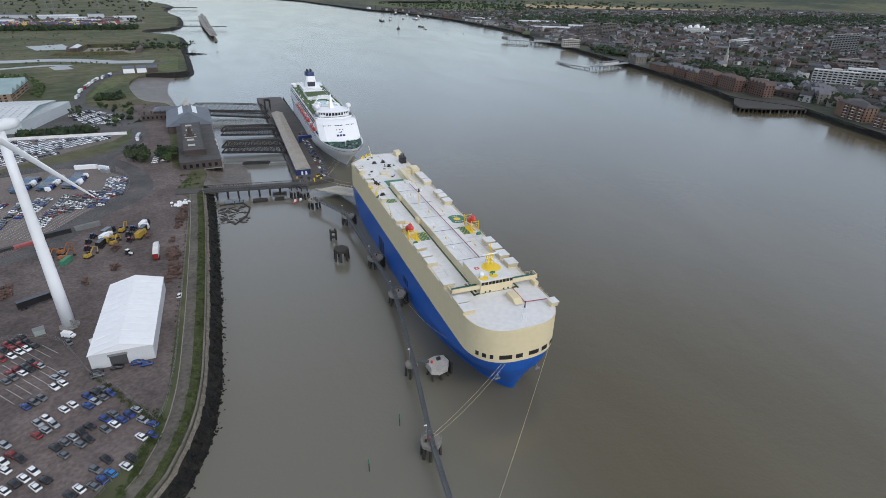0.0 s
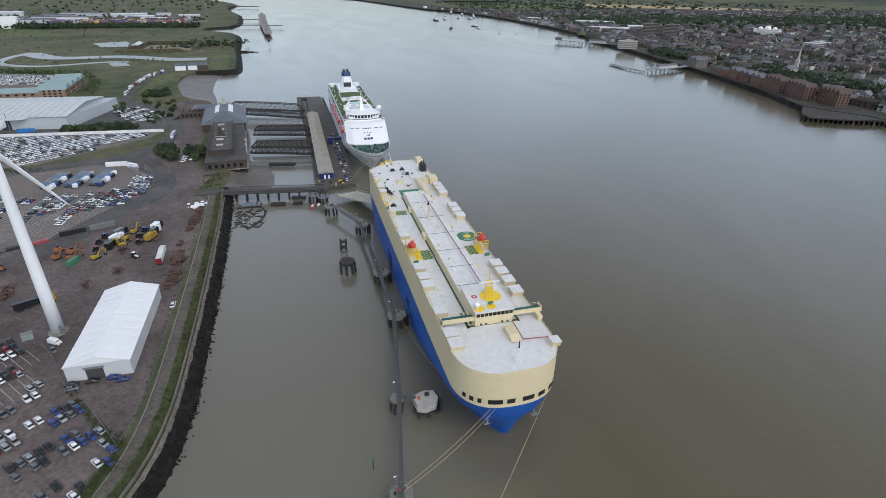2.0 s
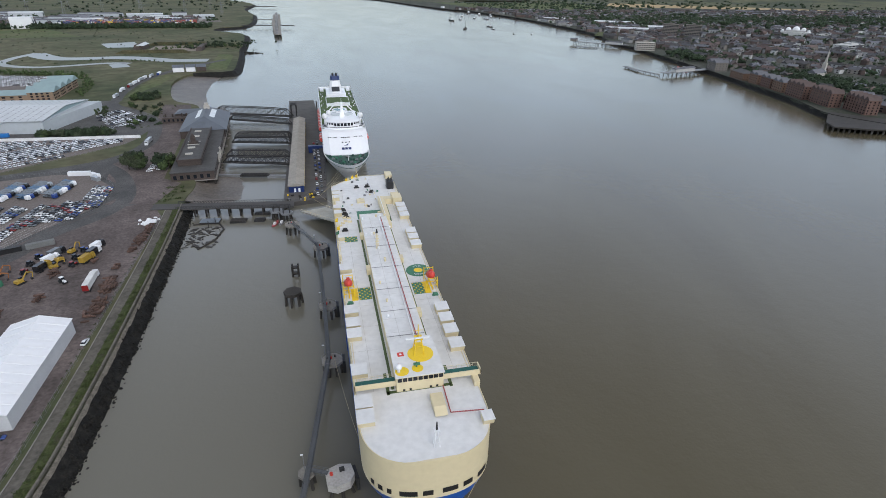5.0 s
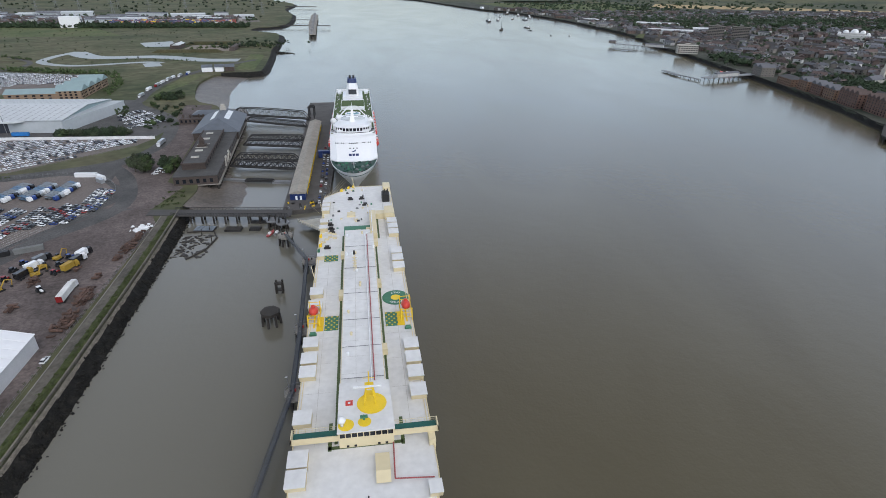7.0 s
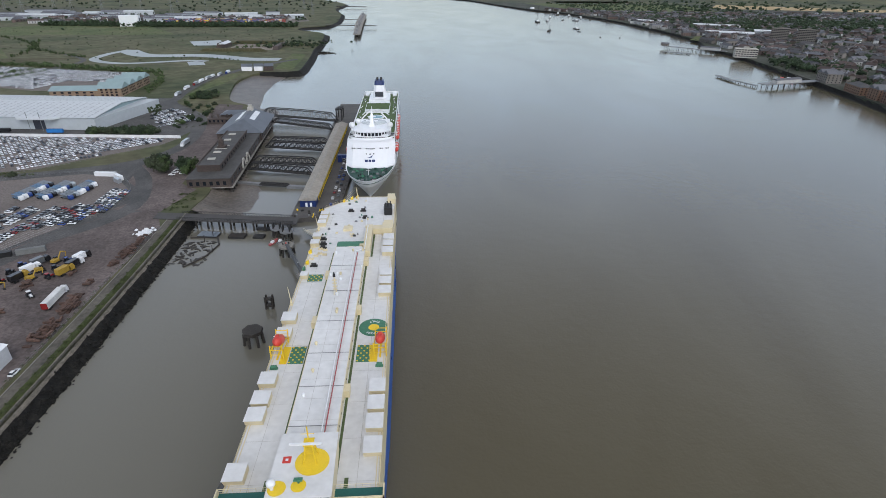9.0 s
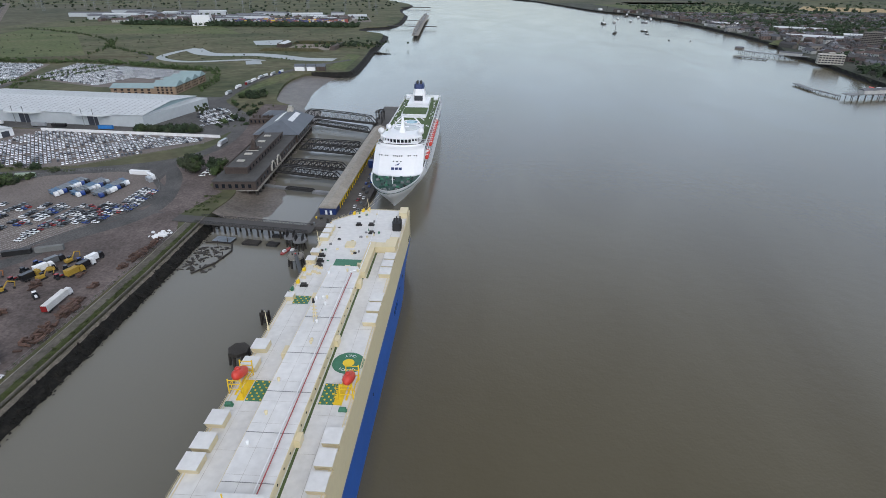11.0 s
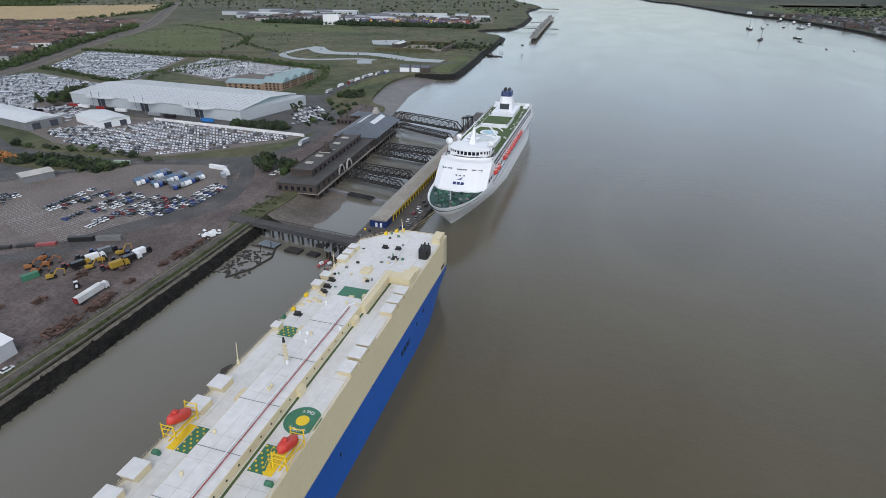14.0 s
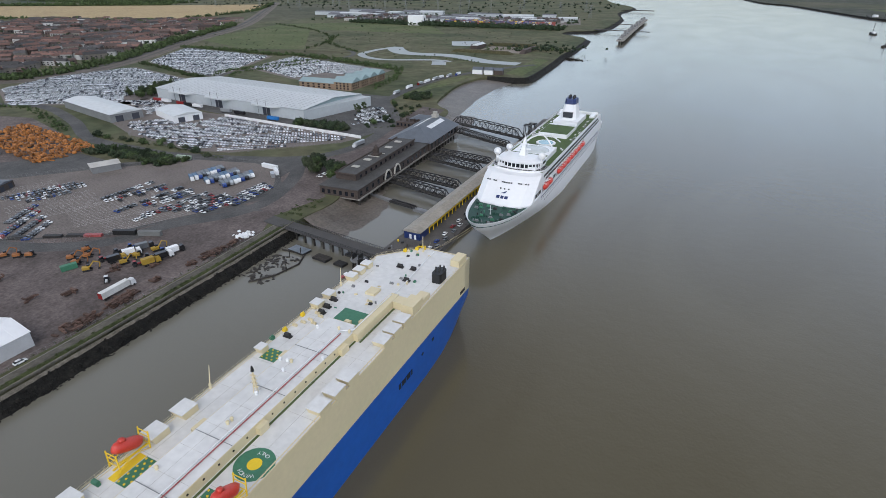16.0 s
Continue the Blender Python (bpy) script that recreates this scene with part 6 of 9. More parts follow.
nac.loft([[(w * cx, y, HUB + h * cz) for cx, cz in ((-1, -0.7), (-0.7, -1), (0.7, -1), (1, -0.7), (1, 0.7), (0.7, 1), (-0.7, 1), (-1, 0.7))] for y, w, h in ((-3.6, 1.2, 1.2), (-2.6, 1.7, 1.7), (4.5, 1.7, 1.7), (6.8, 1.2, 1.1))])
nacelle = part("nacelle", nac, TW, turbine, "white nacelle", True)
nacelle.matrix_basis = pose(0, 0, 0, 0, 0, math.degrees(AXIS))
hub = Shape().ball((0, -4.4, HUB), 1.7, 14, 8)
hub_ob = part("hub", hub, TW, turbine, "rounded rotor hub", True)
hub_ob.matrix_basis = nacelle.matrix_basis
BLADE = Shape()
rings = []
for k in range(15):
    u = k / 14
    chord = (1.6 if u < 0.04 else 0) + (0 if u < 0.04 else 4.2 * (1 - u) ** 0.8 + 0.3)
    th = chord * (0.5 if u < 0.08 else 0.18)
    tw = radians(18) * (1 - u)
    ring = []
    for a in [2 * math.pi * i / 12 for i in range(12)]:
        cx, cy = chord * 0.5 * math.cos(a) + chord * 0.15, th * 0.5 * math.sin(a)
        ring.append((cx * math.cos(tw) - cy * math.sin(tw), cx * math.sin(tw) + cy * math.cos(tw), 1.2 + u * 40.0))
    rings.append(ring)
BLADE.loft(rings)
bm = BLADE.mesh("blade", TW, True)
for ang in (118, 238, 358):
    ob = new("blade", bm)
    ob.parent = turbine
    ob.matrix_basis = pose(0, 0, HUB, 0, 0, math.degrees(AXIS)) @ pose(0, -4.4, 0) @ pose(0, 0, 0, 0, ang, 0)
    tagged(ob, "long white rotor blade")
k = new("transformer_kiosk")
place(k, -83, 214, GL, radians(20))
tagged(k, "grey-green transformer kiosk beside the turbine", "kiosk")
part("cabinet", Shape().box(-1.8, -1.4, 0, 1.8, 1.4, 2.4), surface("grey_green_cabinet", (0.25, 0.30, 0.28), 0.6), k)
part("roof", Shape().gable((0, 0, 2.4), (3.8, 3.0), 0.4), STEEL, k)

# ---- vehicles ----
TYRE = surface("black_rubber", (0.015, 0.015, 0.016), 0.8)
PAINTS = {
    "white": surface("white_car_paint", (0.72, 0.73, 0.74), 0.25), "silver": surface("silver_car_paint", (0.36, 0.38, 0.40), 0.3, metal=0.4), "grey": surface("grey_car_paint", (0.14, 0.15, 0.16), 0.3, metal=0.3),
    "black": surface("black_car_paint", (0.018, 0.018, 0.02), 0.2), "blue": surface("blue_car_paint", (0.02, 0.05, 0.20), 0.25), "red": surface("dark_red_car_paint", (0.22, 0.02, 0.02), 0.25),
    "sky": surface("bright_blue_car_paint", (0.03, 0.17, 0.45), 0.25), "orange": surface("orange_machine_paint", (0.28, 0.105, 0.03), 0.6), "yellow": surface("yellow_machine_paint", (0.36, 0.23, 0.03), 0.6)}


def car_section(xs):
    return xs


WHEEL = Shape().rod((0, -0.11, 0), (0, 0.11, 0), 0.33, 10).mesh("wheel", TYRE)
HEADLIGHT = surface("headlight_glass", (0.6, 0.6, 0.58), 0.15)


def loft_along(profile, width_low, width_top):
    """Car-like solid from a side profile (x, z low, z high, half-width low, half-width high)."""
    s = Shape()
    s.loft([[(x, -wl, z0), (x, wl, z0), (x, wl, (z0 + z1) / 2), (x, wh, z1), (x, -wh, z1), (x, -wl, (z0 + z1) / 2)] for x, z0, z1, wl, wh in profile])
    return s


CAR_BODY = loft_along([(-2.15, 0.4, 0.82, 0.78, 0.7), (-2.0, 0.28, 0.95, 0.88, 0.8), (-1.2, 0.25, 0.98, 0.9, 0.82), (0.7, 0.25, 0.95, 0.9, 0.82), (1.5, 0.25, 0.85, 0.9, 0.78), (2.0, 0.3, 0.72, 0.86, 0.7), (2.18, 0.4, 0.62, 0.72, 0.62)], 0, 0)
CAR_GLASS = loft_along([(-1.85, 0.93, 0.96, 0.76, 0.74), (-1.3, 0.93, 1.38, 0.8, 0.62), (-0.2, 0.93, 1.43, 0.8, 0.62), (0.35, 0.93, 1.36, 0.8, 0.6), (1.15, 0.88, 0.92, 0.76, 0.72)], 0, 0)
CAR_ROOF = loft_along([(-1.28, 1.37, 1.42, 0.63, 0.58), (-0.9, 1.40, 1.47, 0.63, 0.58), (-0.1, 1.40, 1.48, 0.63, 0.58), (0.32, 1.34, 1.40, 0.6, 0.56)], 0, 0)
BODY_MESH = {k: CAR_BODY.mesh("car_body_" + k, m, True) for k, m in PAINTS.items()}
ROOF_MESH = {k: CAR_ROOF.mesh("car_roof_" + k, m) for k, m in PAINTS.items()}
GLASS_MESH = CAR_GLASS.mesh("car_glasshouse", GLASS)
LABEL = {"white": "white", "silver": "silver", "grey": "dark grey", "black": "black", "blue": "dark blue", "red": "dark red", "sky": "bright blue"}


def make_car(paint):
    root = new("car")
    tagged(root, LABEL[paint] + " parked hatchback car on open hardstanding", "car", group=LABEL[paint] + " parked cars")
    for name, me in (("body", BODY_MESH[paint]), ("glazing", GLASS_MESH), ("roof", ROOF_MESH[paint])):
        o = new(name, me)
        o.parent = root
    for x in (-1.3, 1.32):
        for y in (-0.8, 0.8):
            o = new("wheel", WHEEL)
            o.parent = root
            o.matrix_basis = pose(x, y, 0.33)
    return root


CARS = {}


def park(paint, x, y, yaw, z=GL + 0.1, size=1.0):
    m = Matrix.Translation((x, y, z)) @ Matrix.Rotation(yaw, 4, "Z")
    if paint not in CARS:
        CARS[paint] = make_car(paint)
        CARS[paint].matrix_basis = m
        return CARS[paint]
    return copy_thing(CARS[paint], m)


def box_van(x, y, yaw, paint="white", label="white panel van parked on the yard"):
    r = new("van")
    place(r, x, y, GL + 0.08, yaw)
    tagged(r, label, "van")
    part("body", loft_along([(-2.5, 0.35, 2.1, 0.95, 0.85), (-2.4, 0.3, 2.2, 0.98, 0.88), (1.0, 0.3, 2.2, 0.98, 0.88), (1.7, 0.3, 1.4, 0.98, 0.9), (2.5, 0.35, 1.0, 0.9, 0.8)], 0, 0), PAINTS[paint], r, smooth=False)
    part("windscreen", Shape().add([(1.02, -0.8, 2.1), (1.02, 0.8, 2.1), (1.72, 0.86, 1.42), (1.72, -0.86, 1.42)], [(0, 3, 2, 1)]), GLASS, r)
    for wx in (-1.6, 1.6):
        for wy in (-0.88, 0.88):
            o = new("wheel", WHEEL)
            o.parent = r
            o.matrix_basis = pose(wx, wy, 0.34)


def lorry(x, y, yaw, cab, body, label, length=13.0, rear=None):
    r = new("lorry")
    place(r, x, y, GL + 0.08, yaw)
    tagged(r, label, "lorry")
    cabp = part("cab", loft_along([(length / 2 + 0.6, 0.7, 3.2, 1.2, 1.15), (length / 2 + 2.4, 0.5, 3.4, 1.22, 1.1), (length / 2 + 2.8, 0.5, 2.2, 1.2, 1.15)], 0, 0), cab, r)
    part("windscreen", Shape().box(length / 2 + 2.62, -1.05, 2.0, length / 2 + 2.74, 1.05, 2.9), GLASS, cabp)
    part("trailer", Shape().box(-length / 2, -1.27, 1.2, length / 2, 1.27, 3.9), body, r)
    if rear:
        part("rear_doors", Shape().box(-length / 2 - 0.1, -1.27, 1.2, -length / 2, 1.27, 3.9), rear, r)
    part("chassis", Shape().box(-length / 2, -0.5, 0.8, length / 2 + 2.0, 0.5, 1.2), DARKSTEEL, r)
    for wx in (-length / 2 + 1.2, -length / 2 + 2.5, length / 2 + 1.8):
        for wy in (-1.1, 1.1):
            o = new("wheel", WHEEL)
            o.parent = r
            o.matrix_basis = pose(wx, wy, 0.5) @ Matrix.Scale(1.5, 4)


def tractor_unit(x, y, yaw, paint, label):
    r = new("tractor")
    place(r, x, y, GL + 0.08, yaw)
    tagged(r, label, "tractor")
    part("bonnet", loft_along([(0.2, 0.9, 1.6, 0.5, 0.42), (1.7, 0.9, 1.55, 0.48, 0.4), (2.1, 0.9, 1.4, 0.42, 0.36)], 0, 0), paint, r)
    part("cab", Shape().obox((-0.6, 0, 1.0), (1.6, 1.6, 1.7), 0, 0.85), GLASS, r)
    part("cab_roof", Shape().obox((-0.6, 0, 2.7), (1.6, 1.6, 0.16)), paint, r)
    part("chassis", Shape().box(-1.4, -0.5, 0.6, 1.8, 0.5, 1.0), DARKSTEEL, r)
    for wx, wr in ((-0.9, 0.85), (1.4, 0.55)):
        for wy in (-0.9, 0.9):
            o = new("wheel", WHEEL)
            o.parent = r
            o.matrix_basis = pose(wx, wy, wr) @ Matrix.Scale(wr / 0.33, 4)


def machine(x, y, yaw, paint, label, arm=True):
    """Tracked machine with cab, body and a folded boom."""
    r = new("excavator")
    place(r, x, y, GL + 0.08, yaw)
    tagged(r, label, "machine")
    for sy in (-1, 1):
        part("track", loft_along([(-2.0, 0.15, 0.6, 0.25, 0.25), (-1.7, 0.0, 0.8, 0.3, 0.3), (1.7, 0.0, 0.8, 0.3, 0.3), (2.0, 0.15, 0.6, 0.25, 0.25)], 0, 0), TYRE, r).matrix_basis = pose(0, sy * 1.05, 0)
    part("body", Shape().obox((-0.6, 0, 0.9), (3.2, 2.5, 1.2), 0, 0.92), paint, r)
    part("cab", Shape().obox((0.6, 0.7, 0.9), (1.5, 1.1, 1.9), 0, 0.88), GLASS, r)
    if arm:
        part("boom", Shape().rods([(0.9, -0.3, 1.6), (3.2, -0.3, 4.4), (5.6, -0.3, 3.2)], 0.28, 5), paint, r)
        part("dipper", Shape().rods([(5.6, -0.3, 3.2), (5.0, -0.3, 0.9)], 0.22, 5), paint, r)
        part("bucket", Shape().obox((4.7, -0.3, 0.1), (1.0, 1.1, 0.9), 0, 0.7), DARKSTEEL, r)


rn = random.Random(11)
lorry(-46.2, 271, radians(93), PAINTS["white"], surface("pale_curtain_side", (0.62, 0.62, 0.60), 0.6), "white articulated lorry with a red rear door", 13.5, PAINTS["red"])
tractor_unit(-59, 276, radians(-40), PAINTS["white"], "white tractor unit standing in the yard")
for k in range(15):
    x, y = -79 + (k % 5) * 6.0 + rn.uniform(-1.2, 1.2), 288 + (k // 5) * 7.5 + (k % 5) * 1.6 + rn.uniform(-1, 1)
    kind = k % 5
    if kind in (0, 3):
        tractor_unit(x, y, radians(70 + rn.uniform(-12, 12)), PAINTS[("red", "blue", "black")[k % 3]], ("dark red", "dark blue", "black")[k % 3] + " tractor parked among farm machines")
    elif kind in (1, 4):
        lorry(x, y, radians(68 + rn.uniform(-8, 8)), PAINTS[("white", "yellow", "black")[k % 3]], PAINTS[("yellow", "black", "white", "grey")[k % 4]], "rigid lorry with a tipper body among farm machines", 5.5)
    else:
        machine(x, y, radians(60 + rn.uniform(-20, 20)), PAINTS["yellow"], "yellow tracked excavator among parked machines", k % 2 == 0)
for x, y in ((-95, 283), (-90, 288), (-97, 292), (-88, 281), (-77, 279), (-121, 273), (-127, 270), (-116, 276)):
    machine(x, y, radians(rn.uniform(20, 90)), PAINTS["orange" if x < -85 else "yellow"], "orange tracked digger on the yard", rn.random() > 0.4)
box_van(-72, 208, radians(-30))
box_van(-62, 198, radians(-70))
lorry(-90, 238, radians(28), PAINTS["yellow"], PAINTS["black"], "black curtain-sided lorry with a yellow cab", 12.0)


def container(x, y, yaw, m, label, length=12.0, z=GL + 0.06, h=2.6):
    r = new("container")
    place(r, x, y, z, yaw)
    tagged(r, label, "container")
    s = Shape()
    n = int(length / 0.5)
    for side in (-1, 1):
        s.loft([[(-length / 2 + length * k / n, side * (1.22 - 0.05 * (k % 2)), zz) for zz in (0.1, h - 0.1)] for k in range(n + 1)], closed=False)
    s.box(-length / 2, -1.16, 0.05, length / 2, 1.16, h)
    part("body", s, m, r)
    for sx in (-1, 1):
        part("end_frame", Shape().box(sx * length / 2 - 0.1, -1.24, 0, sx * length / 2 + 0.1, 1.24, h + 0.02), m, r)
    return r


container(-86, 276, radians(70), GREEN, "green open-topped skip of red scrap", 6.5)
container(-97, 313, radians(22), BLACK, "long dark trailer with a grey cover", 12)
container(-84, 318, radians(22), surface("dull_grey_cover", (0.16, 0.165, 0.16), 0.8), "long dark trailer with a grey cover", 12)
for x, y, m in ((-118, 300, DARKSTEEL), (-128, 294, DARKSTEEL), (-110, 304, REDPIPE), (-143, 285, DARKSTEEL), (-155, 280, REDPIPE)):
    container(x, y, radians(28), m, "dark rusty flat trailer beside the yard road", 9, h=1.4)
container(-178, 421, radians(10), surface("pale_green_container", (0.3, 0.36, 0.28), 0.6), "pale green steel container by the lot fence", 12)
container(-104, 432, radians(-5), WHITE, "white site cabin beside the gate", 14, h=2.8)
container(-92, 425, radians(-40), WHITE, "white gatehouse cabin beside the lot gate", 8, h=3.2)
container(-90, 419, radians(-40), PAINTS["silver"], "pale blue gatehouse cabin beside the lot gate", 6, h=2.8)

# timber and scrap stacks along the yard's river side
RUST = surface("rusty_brown_steel_and_timber", (0.085, 0.05, 0.038), 0.9, dark=0.5, light=1.5, fine=1.5, island=0.35)
for k, (x, y, n, r) in enumerate(((-38, 268, 110, 7.5), (-37, 250, 80, 7), (-37, 316, 90, 6.5), (-38, 304, 14, 3), (-40, 287, 14, 3), (-36, 330, 22, 4), (-104, 252, 34, 7), (-112, 244, 26, 6), (-63, 262, 8, 4), (-74, 252, 8, 4), (-66, 284, 12, 4), (-52, 296, 8, 3))):
    s = Shape()
    for j in range(n):
        d = abs(rn.gauss(0, 0.5))
        s.obox((x + rn.gauss(0, r * 0.17), y + rn.gauss(0, r * 0.42), GL + 0.05 + rn.random() * max(0, 2.0 - d)), (rn.uniform(0.5, 1.2), rn.uniform(1.2, 3.6), rn.uniform(0.3, 0.9)), rn.uniform(-0.2, 0.2) + rn.choice((0, 1.57)))
    tagged(part("scrap_stack", s, RUST), "heap of rusty brown steel and timber lengths on hardstanding", "scrap", group="scrap stacks", kind="stuff")
s = Shape()
for j in range(90):
    s.obox((-38 + rn.gauss(0, 2.2), 338 + rn.gauss(0, 2.2), GL + 0.05 + rn.random() * 1.0), (rn.uniform(0.5, 1.8), rn.uniform(0.5, 1.8), rn.uniform(0.3, 0.8)), rn.uniform(0, 3), 0.6)
tagged(part("bag_heap", s, WHITE), "heap of white sacks on the yard", "sacks", kind="stuff")
# scrap yard with orange heaps
s = Shape()
for j in range(1500):
    x, y = rn.uniform(-395, -262), rn.uniform(352, 440)
    if abs((y - 398) - (x + 330) * -0.15) < 24 and y > 352 + (x + 330) * -0.12:
        s.obox((x, y, GL + 0.1 + rn.random() * 1.2), (rn.uniform(1.0, 3.6), rn.uniform(1, 2.6), rn.uniform(0.8, 2.0)), rn.uniform(0, 3), rn.uniform(0.5, 1))
tagged(part("skip_heap", s, surface("orange_painted_skips", (0.30, 0.115, 0.025), 0.7, dark=0.5, light=1.3, island=0.5)), "heaps of worn orange skips in a scrap yard", "skips", kind="stuff")


# fence
def fence(pts, h, label, step=3.0):
    f = new("fence")
    place(f, 0, 0, 0)
    tagged(f, label, "fence", kind="structure")
    line = smooth_line(pts, step)
    s = Shape()
    for p in line:
        s.rod((p.x, p.y, GL), (p.x, p.y, GL + h), 0.05, 4)
    tagged(part("posts", s, STEEL, f), kind="stuff")
    s = Shape()
    for p, q in zip(line, line[1:]):
        for z in (0.3, h * 0.6, h - 0.1):
            s.rod((p.x, p.y, GL + z), (q.x, q.y, GL + z), 0.03, 4)
    tagged(part("rails", s, STEEL, f), kind="stuff")


fence([(-33.2, 345), (-33, 300), (-33, 240), (-33.4, 170), (-38, 142), (-49, 124)], 2.0, "thin grey wire fence beside the flood bank")
fence([(-95, 214), (-76, 207), (-60, 180), (-50, 168), (-37, 148)], 2.0, "thin grey wire fence round the car compound")
fence([(-330, 262), (-147, 281), (-106, 307), (-91, 337), (-73, 368), (-75, 404), (-98, 433), (-122, 437), (-165, 425), (-211, 381), (-250, 337)], 2.2, "pale grey palisade fence round the car park")
fence([(-307, 500), (-275, 447), (-196, 436), (-160, 445), (-95, 508)], 2.2, "pale palisade fence round the storage lot")
s = Shape()
s.obox((-172, 531.5, GL), (166, 0.7, 2.4), math.atan2(-10, 165))
tagged(part("screen_wall", s, surface("white_screen_panels", (0.7, 0.7, 0.7), 0.6)), "long white screen wall between lot and warehouse", "wall", kind="structure")

# ---- parked cars ----
# compound rows: first car, then one paint letter for each car of the row
ROW_PAINT = {"r": "red", "k": "black", "w": "white", "g": "grey", "b": "blue", "s": "sky", "l": "silver"}
COMPOUND_ROWS = (
    (-92.3, 209.1, "rk"), (-88.8, 213.5, "k"), (-92.3, 205.3, "k"), (-89.5, 205.8, "rrk"), (-88.5, 200.8, "wwwk"), (-91.2, 200, "r"),
    (-82.8, 192.8, "kk"), (-86.3, 189.5, "rr"), (-86.3, 185.4, "ggwkr"), (-77.7, 191, "g"), (-70.2, 176.4, "ww"), (-71.1, 182.1, "gg"),
    (-76.6, 169, "bgg"), (-64.8, 163.3, "ww"), (-70.9, 159.2, "gw"), (-70.1, 153.9, "rgg"), (-59, 167.6, "bkg"), (-58.1, 162.5, "bggb"),
    (-63.7, 146.3, "kggkk"), (-60.9, 142.4, "g"), (-57.3, 145.4, "gk"), (-51, 149.4, "gwbbg"), (-52, 154.4, "bg"), (-40.8, 149.8, "g"),
    (-37.9, 146.8, "b"), (-40.7, 142.2, "w"), (-37.4, 142.1, "b"), (-49, 136.1, "k"), (-42.3, 134.4, "k"), (-51.3, 133.6, "g"),
    (-43.4, 131.9, "w"), (-50.9, 127.5, "gbs"), (-56.3, 126.2, "kw"), (-73.1, 134.1, "wkww"), (-65.5, 132.5, "wk"), (-76.2, 145.5, "w"),
    (-74.9, 141.8, "w"), (-74.9, 147.7, "r"), (-72, 144.9, "k"), (-77.8, 152.4, "g"),

)
for x0, y0, letters in COMPOUND_ROWS:
    for k, c in enumerate(letters):
        x, y, paint = x0 + 1.95 * k + rn.uniform(-0.1, 0.1), y0 + 1.48 * k + rn.uniform(-0.2, 0.2), ROW_PAINT[c]
        park(paint if paint != "grey" or rn.random() > 0.4 else "silver", x, y, radians(-47 + rn.uniform(-4, 4)) + (math.pi if rn.random() > 0.5 else 0))
for x, y, p, a in ((-58.3, 180.6, "black", 5), (-57.6, 178.2, "grey", 8), (-52, 180.9, "black", 3), (-45.6, 181.4, "blue", 4), (-42.4, 179.4, "blue", 4), (-71, 203, "grey", -60), (-33.8, 225.5, "white", 85)):
    park(p, x, y, radians(a))
# rows of the public lot: start, count, gaps
MIX = ("white", "white", "silver", "grey", "black", "black", "blue", "red", "grey", "black", "white", "grey")
LOTROWS = ((-155, 338, 14, 88, 0.1), (-150, 339, 14, 76, 0.0), (-144.5, 341, 12, 74, 0.5), (-129, 331, 17, 88, 0.15), (-123, 345, 12, 82, 0.1), (-118, 347, 10, 80, 0.3),
           (-108, 327, 8, 85, 0.0), (-110, 334, 16, 83, 0.1), (-104.5, 344, 12, 80, 0.2), (-99, 346, 13, 78, 0.0), (-93.5, 350, 11, 77, 0.0), (-88, 351, 10, 80, 0.0), (-83, 352, 10, 84, 0.1),
           (-84, 382, 9, 92, 0.0), (-79.5, 366, 14, 92, 0.0), (-75, 368, 13, 92, 0.0),
           (-212, 314, 15, 70, 0.0), (-206, 316, 15, 70, 0.0), (-193, 318, 9, 70, 0.2), (-200.5, 317, 14, 70, 0.1))
mid_paint = {p: Shape() for p in set(MIX)}
mid_glass = Shape()


def joined_car(paint, x, y, yaw):
    """A car of the farther rows, added to the joined mesh of its paint."""
    z = GL + 0.11
    mid_paint[paint].obox((x, y, z + 0.25), (4.3, 1.76, 0.62), yaw, 0.93)
    mid_paint[paint].obox((x, y, z + 1.3), (1.9, 1.25, 0.06), yaw)
    mid_glass.obox((x - 0.2 * math.cos(yaw), y - 0.2 * math.sin(yaw), z + 0.87), (2.9, 1.5, 0.44), yaw, 0.74)
    mid_glass.obox((x, y, z), (3.6, 1.66, 0.3), yaw)


for x, y, n, a, gap in LOTROWS:
    put = joined_car if x < -112 else park
    u = Vector((math.cos(radians(a)), math.sin(radians(a))))
    for k in range(n):
        if rn.random() >= gap:
            put(rn.choice(MIX), x + u.x * 2.75 * k, y + u.y * 2.75 * k, radians(a - 90 + rn.uniform(-3, 3)) + (math.pi if rn.random() > 0.5 else 0))
for x, y, n, a in ((-176, 306, 10, 30), (-166, 302, 9, 30), (-154, 298, 10, 32), (-144, 296, 9, 32), (-158, 290, 8, 30)):
    u = Vector((math.cos(radians(a + 90)), math.sin(radians(a + 90))))
    for k in range(n):
        joined_car(rn.choice(MIX), x + u.x * 2.7 * (k - n / 2), y + u.y * 2.7 * (k - n / 2), radians(a + rn.uniform(-3, 3)))
for paint, sh in mid_paint.items():
    tagged(part("parked_cars", sh, PAINTS[paint]), LABEL[paint] + " cars parked in rows on the public lot", "cars", kind="stuff")
tagged(part("parked_cars", mid_glass, GLASS), "dark windows and wheels of the parked cars", "cars", kind="stuff")
# stage and terminal
for k in range(26):
    park(rn.choice(MIX), 54.5 + (k % 2) * 3 - k * 0.06, 372 + k * 5.0 + rn.uniform(-1, 1), radians(90 + rn.uniform(-5, 5)), z=2.82)
for k in range(8):
    park(rn.choice(MIX), -60 + (k % 2) * 6, 432 + k * 2.8, radians(4), z=GL + 0.1)


